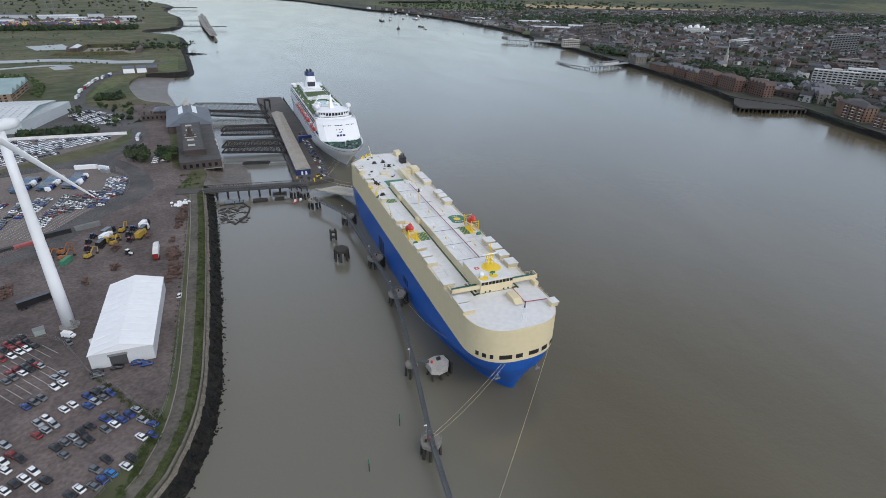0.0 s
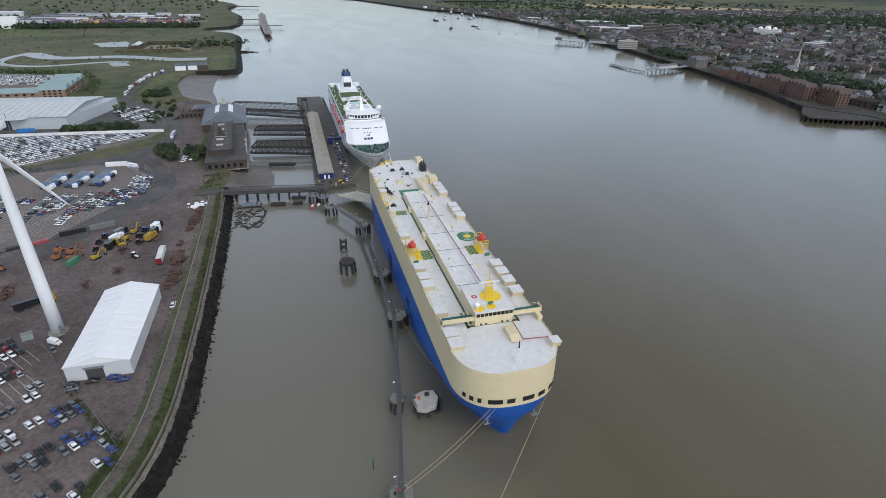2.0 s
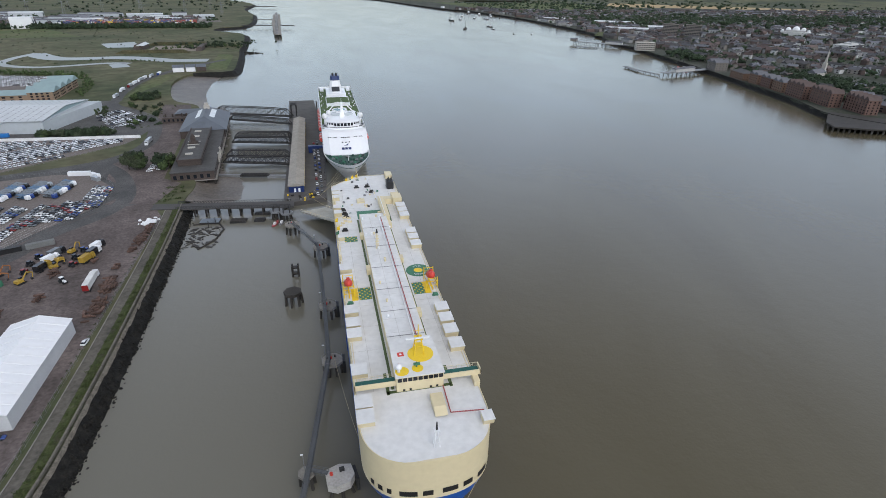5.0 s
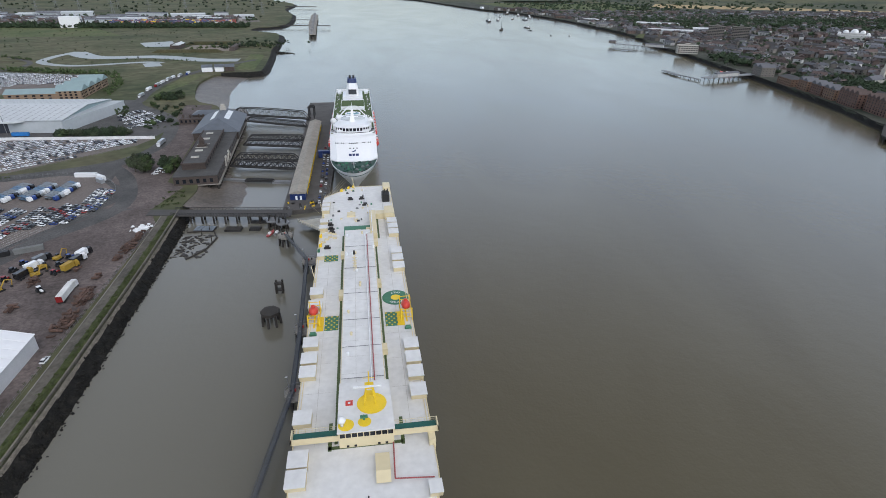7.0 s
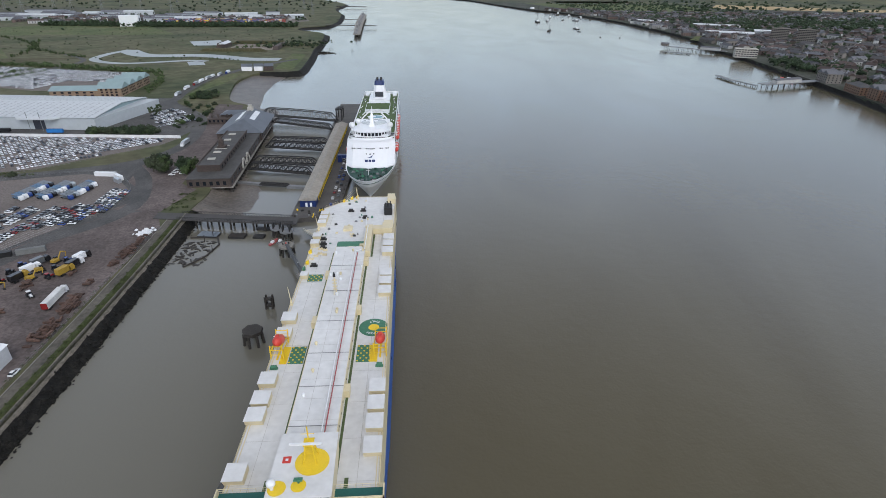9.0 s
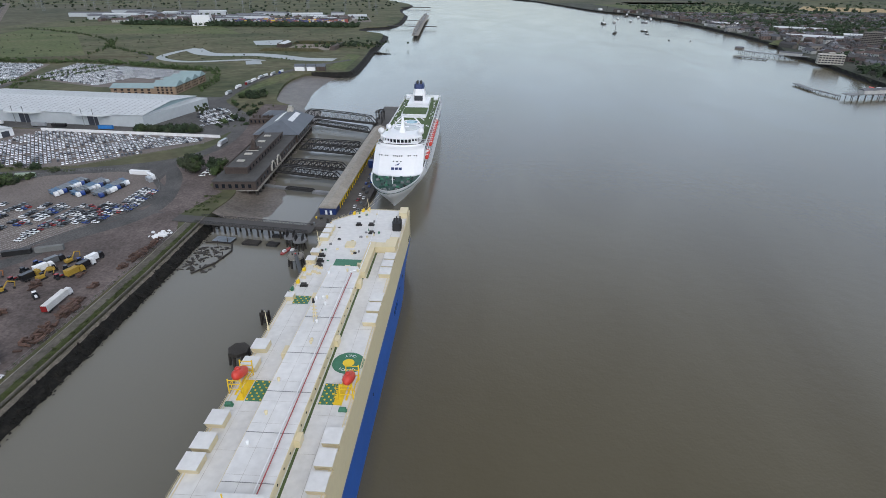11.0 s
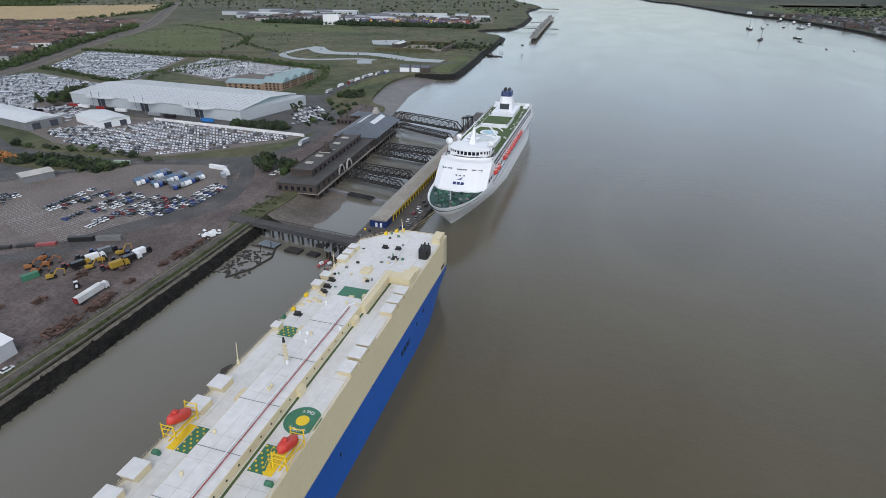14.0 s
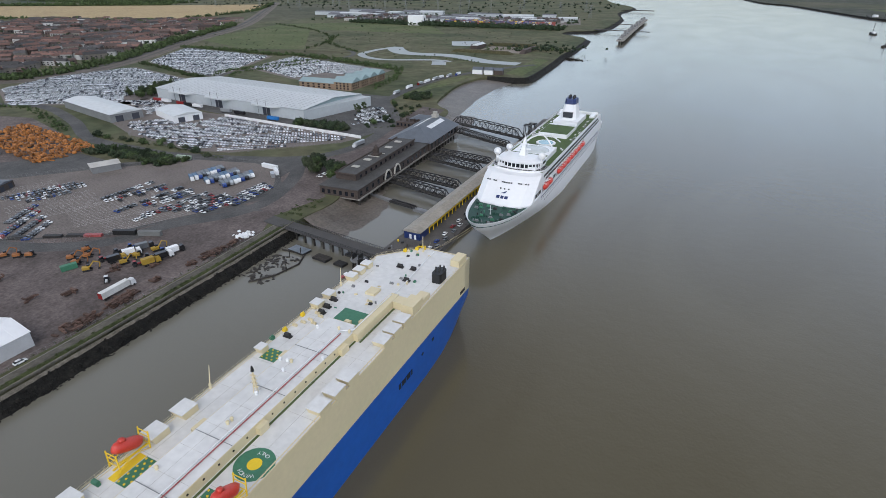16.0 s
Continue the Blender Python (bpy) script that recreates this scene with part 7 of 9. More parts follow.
# vehicle transporters in the lot
FRAME_STEEL = (surface("blue_frame_steel", (0.06, 0.13, 0.22), 0.5), surface("grey_frame_steel", (0.14, 0.16, 0.18), 0.5))


def transporter(x, y, yaw, cab):
    r = new("car_transporter")
    place(r, x, y, GL + 0.1, yaw)
    tagged(r, "short car transporter with a blue open two-deck frame", "transporter", group="car transporters")
    part("cab", loft_along([(4.2, 0.6, 2.9, 1.2, 1.1), (6.2, 0.5, 3.0, 1.2, 1.1), (6.6, 0.5, 1.9, 1.2, 1.1)], 0, 0), PAINTS[cab], r)
    s = Shape()
    for z in (1.0, 2.6):
        s.box(-3.2, -1.25, z, 3.9, 1.25, z + 0.14)
    for xx in (-3.0, 0.4, 3.7):
        for sy in (-1.2, 1.2):
            s.rod((xx, sy, 0.6), (xx, sy, 3.4), 0.1, 4)
    part("deck_frame", s, FRAME_STEEL[cab != "white"], r)
    for wx in (-2.2, -1.0, 5.2):
        for wy in (-1.05, 1.05):
            o = new("wheel", WHEEL)
            o.parent = r
            o.matrix_basis = pose(wx, wy, 0.45) @ Matrix.Scale(1.4, 4)


for k in range(27):
    i, j = k % 9, k // 9
    transporter(-136 + i * 0.4 + j * 14.0 + rn.uniform(-0.4, 0.4), 391 + i * 2.9, radians(-30 + rn.uniform(-5, 5)), ("white", "blue", "silver", "white", "black")[(k * 3 + j) % 5])


# ---- storage lots full of new cars ----
def inside(p, poly):
    n, c = len(poly), False
    for i in range(n):
        (x1, y1), (x2, y2) = poly[i - 1], poly[i]
        if (y1 > p[1]) != (y2 > p[1]) and p[0] < (x2 - x1) * (p[1] - y1) / (y2 - y1) + x1:
            c = not c
    return c


PALE = surface("pale_new_car_paint", (0.74, 0.76, 0.79), 0.3, dark=0.95, light=1.05, island=0.2)
SILVERY = surface("silver_new_car_paint", (0.34, 0.36, 0.39), 0.3, island=0.5)
DARKISH = surface("dark_new_car_paint", (0.05, 0.055, 0.07), 0.25, island=0.6)


def fill_lot(poly, yaw, gap=0.06, aisle=7, avoid=()):
    """Row on row of cars in the outline poly, with aisles; three joined meshes by paint and one of glass."""
    paints = [Shape() for _ in range(4)]
    u, v = Vector((math.cos(yaw), math.sin(yaw))), Vector((-math.sin(yaw), math.cos(yaw)))
    cx, cy = sum(p[0] for p in poly) / len(poly), sum(p[1] for p in poly) / len(poly)
    for r in range(-80, 80):
        if r % aisle == 0:
            continue
        for c in range(-130, 130):
            x, y = cx + u.x * 2.55 * c + v.x * 5.3 * r, cy + u.y * 2.55 * c + v.y * 5.3 * r
            if not inside((x, y), poly) or rn.random() < gap or any(math.hypot(x - a, y - b) < d for a, b, d in avoid):
                continue
            s = paints[0 if rn.random() < 0.62 else 1 if rn.random() < 0.6 else 2]
            yw = yaw + math.pi / 2 + rn.uniform(-0.03, 0.03)
            s.obox((x, y, GL + 0.35), (4.3, 1.75, 0.62), yw, 0.94)
            s.obox((x - v.x * 0.2, y - v.y * 0.2, GL + 1.40), (2.0, 1.3, 0.06), yw)
            paints[3].obox((x - v.x * 0.2, y - v.y * 0.2, GL + 0.97), (2.9, 1.55, 0.44), yw, 0.72)
            paints[3].obox((x, y, GL + 0.1), (3.6, 1.7, 0.3), yw)
    for s, m, lab in zip(paints, (PALE, SILVERY, DARKISH, GLASS), ("rows of white new cars packed in a storage lot", "rows of silver new cars packed in a storage lot", "rows of dark new cars packed in a storage lot", "dark windows and wheels of the packed new cars")):
        tagged(part("stored_cars", s, m), lab, "cars", kind="stuff")


fill_lot([(-270, 452), (-196, 441), (-162, 450), (-102, 508), (-100, 522), (-250, 533), (-262, 500)], radians(38), 0.1, 7)
fill_lot([(-318, 475), (-272, 455), (-262, 498), (-300, 500)], radians(20), 0.2, 5)
fill_lot([(-400, 540), (-330, 508), (-320, 530), (-390, 566)], radians(15), 0.25, 5)
fill_lot([(-502, 474), (-608, 524), (-640, 600), (-620, 708), (-444, 664), (-396, 542)], radians(28), 0.04, 9, ((-420, 600, 26), (-408, 570, 26)))
fill_lot([(-652, 763), (-750, 920), (-525, 898), (-448, 714), (-470, 704)], radians(24), 0.05, 9)
fill_lot([(-459, 790), (-482, 912), (-260, 852), (-275, 790), (-330, 800), (-340, 742)], radians(24), 0.1, 8)
fill_lot([(-120, 560), (-96, 590), (-112, 612), (-140, 640), (-150, 610)], radians(60), 0.2, 3)

# ---- warehouse and sheds ----
RIBROOF = surface("pale_ribbed_sheet_roof", (0.52, 0.54, 0.55), 0.5, dark=0.9, light=1.05, fine=0.3)
PANEL = surface("pale_grey_wall_panels", (0.40, 0.43, 0.45), 0.55, dark=0.92, light=1.05, fine=0.4)
TEAL = surface("grey_teal_panels", (0.22, 0.30, 0.31), 0.5, dark=0.9)
wh = new("warehouse")
place(wh, -279, 607, GL, math.atan2(-18, 219))
tagged(wh, "very large pale grey warehouse with a low white ribbed roof", "warehouse")
WX, WY, WE, WR = 112.0, 44.0, 11.0, 15.0
part("wall", Shape().prism([(-WX, -WY), (WX, -WY), (WX, WY), (-WX, WY)], 0, WE), PANEL, wh, "pale grey panelled walls")
for sx in (-1, 1):
    part("gable", Shape().add([(sx * WX, -WY, WE), (sx * WX, WY, WE), (sx * WX, 0, WR)], [(0, 1, 2) if sx > 0 else (1, 0, 2)]), TEAL, wh, "grey-teal gable panel")
for k in range(37):
    x0, x1 = -WX - 1 + k * (2 * WX + 2) / 37, -WX - 1 + (k + 1) * (2 * WX + 2) / 37
    for sy in (-1, 1):
        s = Shape()
        pts = [(x0, sy * (WY + 0.8), WE - 0.05), (x1 - 0.25, sy * (WY + 0.8), WE - 0.05), (x1 - 0.25, 0, WR + 0.15), (x0, 0, WR + 0.15)]
        s.add(pts, [(0, 1, 2, 3) if sy < 0 else (3, 2, 1, 0)])
        s.add([(p[0], p[1], p[2] - 0.4) for p in pts], [(3, 2, 1, 0) if sy < 0 else (0, 1, 2, 3)])
        part("roof_sheet", s, RIBROOF, wh)
RL = Shape()
for k in range(36):
    for j in range(9):
        for sy in (-1, 1):
            x, y = -WX + 2.6 + k * 6.15, 3.0 + j * 4.6
            z = lambda yy: WR + 0.22 - (WR - WE) * yy / (WY + 0.8)
            RL.add([(x, sy * y, z(y)), (x + 1.3, sy * y, z(y)), (x + 1.3, sy * (y + 3.0), z(y + 3.0)), (x, sy * (y + 3.0), z(y + 3.0))], [(3, 2, 1, 0) if sy < 0 else (0, 1, 2, 3)])
tagged(part("rooflight_glazing", RL, surface("grey_roof_lights", (0.30, 0.32, 0.33), 0.4), wh, "rows of grey roof lights"), kind="stuff")
for x in (-68, -8, 62):
    d = part("dock_canopy", Shape().prism([(x - 14, -WY - 6), (x + 14, -WY - 6), (x + 20, -WY), (x - 20, -WY)], 9.6, 10.9), RIBROOF, wh, "projecting loading dock canopy")
    # dark panel on the closed wall paints in the shade of an open dock
    part("dock_opening", Shape().box(x - 5, -WY - 0.2, 0, x + 5, -WY, 9.0), DARKISH, wh, "dark panel coloured as the shade in a dock opening")
    for dx in (-5.6, 5.6):
        part("dock_post", Shape().rod((x + dx, -WY - 5, 0), (x + dx, -WY - 5, 16), 0.25, 6), STEEL, wh)
s = Shape()
s.prism([(WX, -WY), (WX + 12, WY - 6), (WX + 12, WY), (WX, WY)], 0, WE - 1.5)
part("end_wing", s, PANEL, wh)
for x, c in ((-92, "red"), (-78, "white"), (-52, "red"), (-40, "black"), (-26, "white"), (18, "silver"), (38, "black"), (84, "sky")):
    t = new("lorry_trailer")
    p = wh.matrix_basis @ Vector((x, -WY - 13, 0))
    place(t, p.x, p.y, GL + 0.06, wh.matrix_basis.to_euler().z + radians(4))
    tagged(t, c + " box trailer parked beside the warehouse docks", "trailer", group="box trailers")
    part("box", Shape().box(-6.5, -1.3, 1.1, 6.5, 1.3, 4.0), PAINTS["sky" if c == "sky" else c], t)
    part("bogie", Shape().box(-5.5, -1.1, 0, -2.5, 1.1, 1.1), TYRE, t)


def plain_shed(name, x, y, yaw, lx, ly, h, rise, roof, wall, label, doors=2):
    r = new(name)
    place(r, x, y, GL, yaw)
    tagged(r, label, "shed")
    part("wall", Shape().box(-lx / 2, -ly / 2, 0, lx / 2, ly / 2, h), wall, r)
    part("roof", Shape().gable((0, 0, h), (lx, ly), rise, 0, 0.5), roof, r)
    for k in range(doors):
        part("door", Shape().box(lx / 2, -ly / 2 + ly * (k + 0.3) / doors, 0, lx / 2 + 0.12, -ly / 2 + ly * (k + 0.75) / doors, h * 0.75), DARKISH, r)
    return r


plain_shed("storage_shed", -380, 496, radians(-12), 108, 30, 7.5, 2.6, RIBROOF, STEEL, "long grey shed with a pale roof beside the dock road")
plain_shed("storage_shed", -293, 515, radians(-20), 48, 27, 6.5, 2.2, RIBROOF, WHITE, "white shed standing among packed new cars")
plain_shed("storage_shed", -208, 379, radians(65), 18, 13, 4.6, 1.0, surface("pale_dusty_roof", (0.45, 0.43, 0.40), 0.7), STEEL, "open-fronted shed with a pale roof in the lot")
plain_shed("storage_shed", -330, 352, radians(35), 40, 12, 5.0, 1.6, RIBROOF, STEEL, "grey shed with a pale roof by the scrap yard")
plain_shed("storage_shed", -240, 318, radians(25), 30, 14, 4.5, 1.4, SLATE, BRICK, "dark low shed in the car park")
# office block with green-grey gables
OCHRE = surface("buff_brick", (0.26, 0.18, 0.12), 0.9, dark=0.75)
off = new("office_block")
place(off, -232, 742, GL, radians(4))
tagged(off, "buff brick office block with grey-teal gabled roofs", "office")
part("wall", Shape().box(-12, -44, 0, 12, 44, 9), OCHRE, off)
part("wing_wall", Shape().box(-62, -44, 0, -12, -24, 7), OCHRE, off)
part("wing_roof", Shape().gable((-37, -34, 7), (50, 20), 4, 0, 0.8), TEAL, off)
for k in range(4):
    y = -33 + 22 * k
    part("gable_roof", Shape().gable((0, y, 9), (26, 21), 5.5, 0, 0.6), TEAL, off)
    for zz in (1.2, 4.2, 7.0):
        for j in range(4):
            part("window", Shape().box(12, y - 8 + 4.4 * j, zz, 12.12, y - 5.6 + 4.4 * j, zz + 1.7), GLASS, off)
for k in range(6):
    for zz in (1.2, 4.2):
        part("window", Shape().box(-58 + 7.6 * k, -44.12, zz, -55 + 7.6 * k, -44.0, zz + 1.7), GLASS, off)
for k in range(4):
    for zz in (1.2, 4.2, 7.0):
        part("window", Shape().box(-9 + 5 * k, -44.12, zz, -6.6 + 5 * k, -44.0, zz + 1.7), GLASS, off)
# riverside inn and fort
inn = new("riverside_inn")
place(inn, -112, 884, GL + 0.3, radians(8))
tagged(inn, "white weatherboarded inn with dark roofs on the sea wall", "inn")
for x, l, m in ((-16, 14, WHITE), (0, 12, WHITE), (14, 12, BRICK)):
    part("wall", Shape().box(x - l / 2, -5, 0, x + l / 2, 5, 6), m, inn)
    part("roof", Shape().gable((x, 0, 6), (l, 10), 3.4, 0, 0.4), SLATE, inn)
fortob = new("brick_fort")
place(fortob, -190, 1120, GL)
tagged(fortob, "low brick fort with earth ramparts and parade ground", "fort")
for x, y, lx, ly, h in ((-60, 60, 12, 60, 7), (0, 96, 110, 10, 6), (50, 40, 10, 90, 6), (-20, -20, 120, 10, 5)):
    part("rampart", Shape().obox((x, y, 0), (lx, ly, h), 0, 0.8), (BRICK if ly > 50 else SCRUB), fortob)
part("barrack", Shape().box(-58, 20, 0, -46, 62, 7), BRICK, fortob)
part("barrack_roof", Shape().gable((-52, 41, 7), (42, 12), 3, radians(90), 0.4), RIBROOF, fortob)
part("parade_ground", Shape().prism([(-40, 0), (44, 0), (44, 84), (-40, 84)], 0, 0.25), surface("gravel_parade", (0.22, 0.19, 0.16), 0.95), fortob)
# lorries on the fort road
for k, (y, c) in enumerate(((708, "white"), (745, "white"), (772, "red"), (790, "white"), (812, "white"), (826, "silver"), (842, "white"), (860, "blue"))):
    x = float(np.interp(y, [690, 740, 822, 916], [-154, -160, -157, -129]))
    lorry(x - 2.5, y, radians(-95), PAINTS[c], PAINTS["white" if k % 2 else "silver"], LABEL[c] + " lorry queued on the road to the fort", 9.0)
lorry(-78, 508, radians(-92), PAINTS["white"], PAINTS["silver"], "white lorry with a grey box on the dock road", 11.0)

# ---- trees and hedges ----
def leaf_material(name, color):
    return surface(name, color, 0.8, dark=0.55, light=1.5, fine=0.6, coarse=0.1, spread=0.25, island=0.35, spec=0.2)


LEAVES = [leaf_material("dark_oak_leaves", (0.027, 0.042, 0.022)), leaf_material("green_leaves", (0.048, 0.07, 0.028)), leaf_material("grey_green_leaves", (0.045, 0.056, 0.032))]
BARK = surface("grey_brown_bark", (0.08, 0.065, 0.05), 0.95)


def crown_shape(rnd, h, r, n, bushy=False):
    """Leaf clumps scattered through several lobes: an uneven crown with gaps."""
    s = Shape()
    lobes = [(rnd.gauss(0, r * 0.42), rnd.gauss(0, r * 0.42), h * rnd.uniform(0.12 if bushy else 0.42, 0.85), r * rnd.uniform(0.38, 0.62)) for _ in range(9)]
    for lx, ly, lz, lr in lobes:
        s.lump((lx, ly, max(lz, lr * 0.7)), lr * 0.8, 0.85, 9, 6)
    for _ in range(n):
        lx, ly, lz, lr = rnd.choice(lobes)
        d = Vector((rnd.gauss(0, 1), rnd.gauss(0, 1), rnd.gauss(0, 0.85))).normalized() * lr * rnd.uniform(0.6, 1.05)
        c = Vector((lx, ly, lz)) + d
        if c.z < 0.2:
            c.z = 0.2
        k = r * rnd.uniform(0.09, 0.2)
        a, b = Vector((rnd.gauss(0, 1), rnd.gauss(0, 1), rnd.gauss(0, 1))).normalized(), Vector((rnd.gauss(0, 1), rnd.gauss(0, 1), rnd.gauss(0, 1))).normalized()
        e = a.cross(b)
        s.add([c + a * k, c + b * k, c - (a + b) * k * 0.6, c + e * k * 0.8], [(0, 1, 2), (0, 1, 3), (1, 2, 3), (2, 0, 3)])
    return s


def trunk_shape(rnd, h, r):
    s = Shape()
    s.rod((0, 0, -0.2), (0, 0, h * 0.45), r * 0.09, 7, r * 0.06)
    for k in range(5):
        a = k * 1.26 + rnd.uniform(-0.3, 0.3)
        s.rod((0, 0, h * 0.36), (r * 0.5 * math.cos(a), r * 0.5 * math.sin(a), h * rnd.uniform(0.6, 0.75)), r * 0.045, 5, r * 0.02)
    return s


TREES = []
for k in range(6):
    rr = random.Random(100 + k)
    h, r = ((11, 5.0), (9, 4.6), (13, 5.4), (8, 4.2), (14, 3.0), (10, 5.6))[k]
    TREES.append((crown_shape(rr, h, r, 520).mesh("tree_crown", LEAVES[k % 3]), trunk_shape(rr, h, r).mesh("tree_trunk", BARK)))
BUSHES = [crown_shape(random.Random(200 + k), 3.2, 2.6, 260, True).mesh("bush_crown", LEAVES[k % 3]) for k in range(4)]
tr = random.Random(77)


def tree(x, y, z=GL, size=1.0, k=None, label="broad green tree in full leaf"):
    k = tr.randrange(6) if k is None else k
    root = new("tree")
    root.matrix_basis = Matrix.Translation((x, y, z)) @ Matrix.Rotation(tr.uniform(0, 6.28), 4, "Z") @ Matrix.Scale(size * tr.uniform(0.85, 1.15), 4)
    tagged(root, label, "tree", group="trees")
    for name, me in (("trunk", TREES[k][1]), ("crown", TREES[k][0])):
        o = new(name, me)
        o.parent = root


WEEDS = Shape()


def bush(x, y, size=1.0, label="dense green bush at the roadside"):
    if size < 0.6:
        for j in range(26):
            h = 2.4 * size
            b = Vector((x + tr.gauss(0, h * 0.45), y + tr.gauss(0, h * 0.45), GL + h * tr.uniform(0.05, 0.9)))
            u, v = Vector((tr.gauss(0, 1), tr.gauss(0, 1), tr.gauss(0, 1))).normalized() * h * 0.24, Vector((tr.gauss(0, 1), tr.gauss(0, 1), tr.gauss(0, 1))).normalized() * h * 0.24
            WEEDS.add([b + u, b + v, b - u * 0.8 - v * 0.5, b + u.cross(v).normalized() * h * 0.18], [(0, 1, 2), (0, 1, 3), (1, 2, 3), (2, 0, 3)])
        return
    o = new("bush", tr.choice(BUSHES))
    o.matrix_basis = Matrix.Translation((x, y, GL)) @ Matrix.Rotation(tr.uniform(0, 6.28), 4, "Z") @ Matrix.Scale(size * tr.uniform(0.75, 1.25), 4)
    tagged(o, label, "bush", group="bushes")


for x, y, sz in ((-75, 439, 0.8), (-70, 446, 0.8), (-66, 438, 0.8), (-74, 447, 0.7), (-52, 438, 0.9), (-48, 441, 0.8), (-50, 432, 0.7), (-47, 435, 0.7)):
    tree(x, y, GL, sz * 1.15, label="dark green tree on the roundabout beside the terminal")
for x, y, sz, k in ((-143, 600, 0.9, 4), (-138, 606, 1.0, 4), (-136, 596, 0.8, 4), (-122, 640, 0.7, 3), (-100, 585, 0.6, 3), (-104, 570, 0.6, 1), (-128, 648, 0.8, 1), (-135, 690, 0.8, 1), (-118, 705, 0.9, 3)):
    tree(x, y, GL, sz, k)
for k in range(40):
    bush(-150 + tr.uniform(-26, 32), 543 + tr.uniform(-3, 8), 1.5)
for k in range(44):
    bush(-128 + tr.uniform(-12, 14), 700 + tr.uniform(-14, 16), 1.2, "dark bush behind the mud beach")
for k in range(60):
    a = k / 60
    bush(-300 + 150 * a + tr.uniform(-3, 3), 436 + 6 * math.sin(a * 3) - 4 + tr.uniform(-3, 3), 0.55 if k % 6 else 1.3, "low bush on the storage lot verge")
for k in range(60):
    tree(tr.uniform(-432, -402), tr.uniform(560, 628), GL, 0.85, label="scrubby tree between storage lot and warehouse")
for k in range(70):
    bush(tr.uniform(-262, -172), 408 + tr.uniform(-9, 12), 1.3, "scrubby bush on the waste ground by the lot")
for k in range(40):
    t = k / 39
    bush(-36 - 8 * t ** 2 + tr.uniform(-1.5, 1.2), 152 - 30 * t + tr.uniform(-2, 2), 0.55, "green weeds at the foot of the flood bank")
for k in range(44):
    bush(-34.0 + tr.uniform(-0.6, 0.6), 160 + k * 4.1, 0.28, "small weeds along the yard fence")
for k in range(26):
    bush(-34 + tr.uniform(-7, 6), 382 + tr.uniform(-12, 14), 0.5, "green scrub on the bank below the terminal")
# hedge lines as scattered shrubs of one sheet each
def hedge(pts, width, per, label, lo=1.2, hi=3.4):
    line = smooth_line(pts, 6.0)
    s = Shape()
    for p, q in zip(line, line[1:]):
        for _ in range(int((q - p).length * per)):
            c = p + (q - p) * tr.random()
            x, y = c.x + tr.uniform(-width, width) / 2, c.y + tr.uniform(-width, width) / 2
            h = tr.uniform(lo, hi)
            s.lump((x, y, GL + h * 0.42), h * 0.5, 0.9, 6, 3)
            for j in range(7):
                a = Vector((tr.gauss(0, 1), tr.gauss(0, 1), tr.gauss(0, 0.7)))
                b = Vector((x, y, GL + h * tr.uniform(0.3, 0.9))) + a * h * 0.3
                u, v = Vector((tr.gauss(0, 1), tr.gauss(0, 1), tr.gauss(0, 1))).normalized() * h * 0.42, Vector((tr.gauss(0, 1), tr.gauss(0, 1), tr.gauss(0, 1))).normalized() * h * 0.42
                s.add([b + u, b + v, b - u * 0.8 - v * 0.5, b + u.cross(v) * 0.6], [(0, 1, 2), (0, 1, 3), (1, 2, 3), (2, 0, 3)])
    tagged(part("hedge", s, LEAVES[1 if per < 1 else 0]), label, "hedge", kind="stuff")


hedge([(-690, 540), (-668, 612), (-716, 749), (-870, 1000), (-1080, 1380)], 26, 0.7, "dark tree belt along the railway", 3, 8)
hedge([(-648, 745), (-560, 722), (-472, 692), (-436, 690)], 10, 0.8, "hedge between storage lots", 1.5, 4)
hedge([(-770, 930), (-640, 930), (-520, 918), (-480, 930), (-250, 868)], 16, 0.8, "hedge behind the storage lots", 2, 5)
hedge([(-452, 708), (-466, 745), (-456, 792), (-424, 900)], 12, 0.7, "hedge beside the curved access road", 1.5, 3.5)
hedge([(-428, 715), (-440, 745), (-430, 785), (-400, 870)], 8, 0.5, "hedge beside the curved access road", 1.5, 3.5)
hedge([(-420, 1010), (-560, 1120), (-640, 1260)], 12, 0.35, "field hedge on the marsh", 1.5, 4)
hedge([(-990, 1450), (-780, 1342), (-600, 1180), (-530, 1004)], 10, 0.3, "field hedge on the marsh", 1.5, 4)
hedge([(-820, 1610), (-560, 1600), (-300, 1610), (-200, 1600)], 45, 1.0, "dark tree belt before the far works", 4, 10)
hedge([(-250, 870), (-215, 800), (-200, 720)], 10, 0.5, "hedge beside the office", 1.5, 4)
hedge([(-300, 1010), (-230, 1000), (-170, 985)], 8, 0.25, "scrub along the moat", 1, 3)
hedge([(-70, 1180), (-140, 1190), (-220, 1140)], 14, 0.5, "scrub on the ramparts", 1.5, 5)
hedge([(-660, 425), (-520, 460), (-462, 472), (-378, 446), (-340, 432)], 10, 0.6, "hedge along the dock road", 1, 3)
hedge([(-1420, 1500), (-1520, 1920), (-1900, 2450)], 20, 0.3, "field hedge", 3, 8)
hedge([(-1200, 1400), (-2030, 1240), (-2900, 1690)], 20, 0.3, "field hedge", 3, 9)
hedge([(-2240, 2120), (-2900, 1720)], 40, 0.5, "far wood edge", 5, 12)
hedge([(-2400, 2300), (-3300, 2000), (-3800, 1900)], 160, 0.8, "far dark woodland", 6, 14)

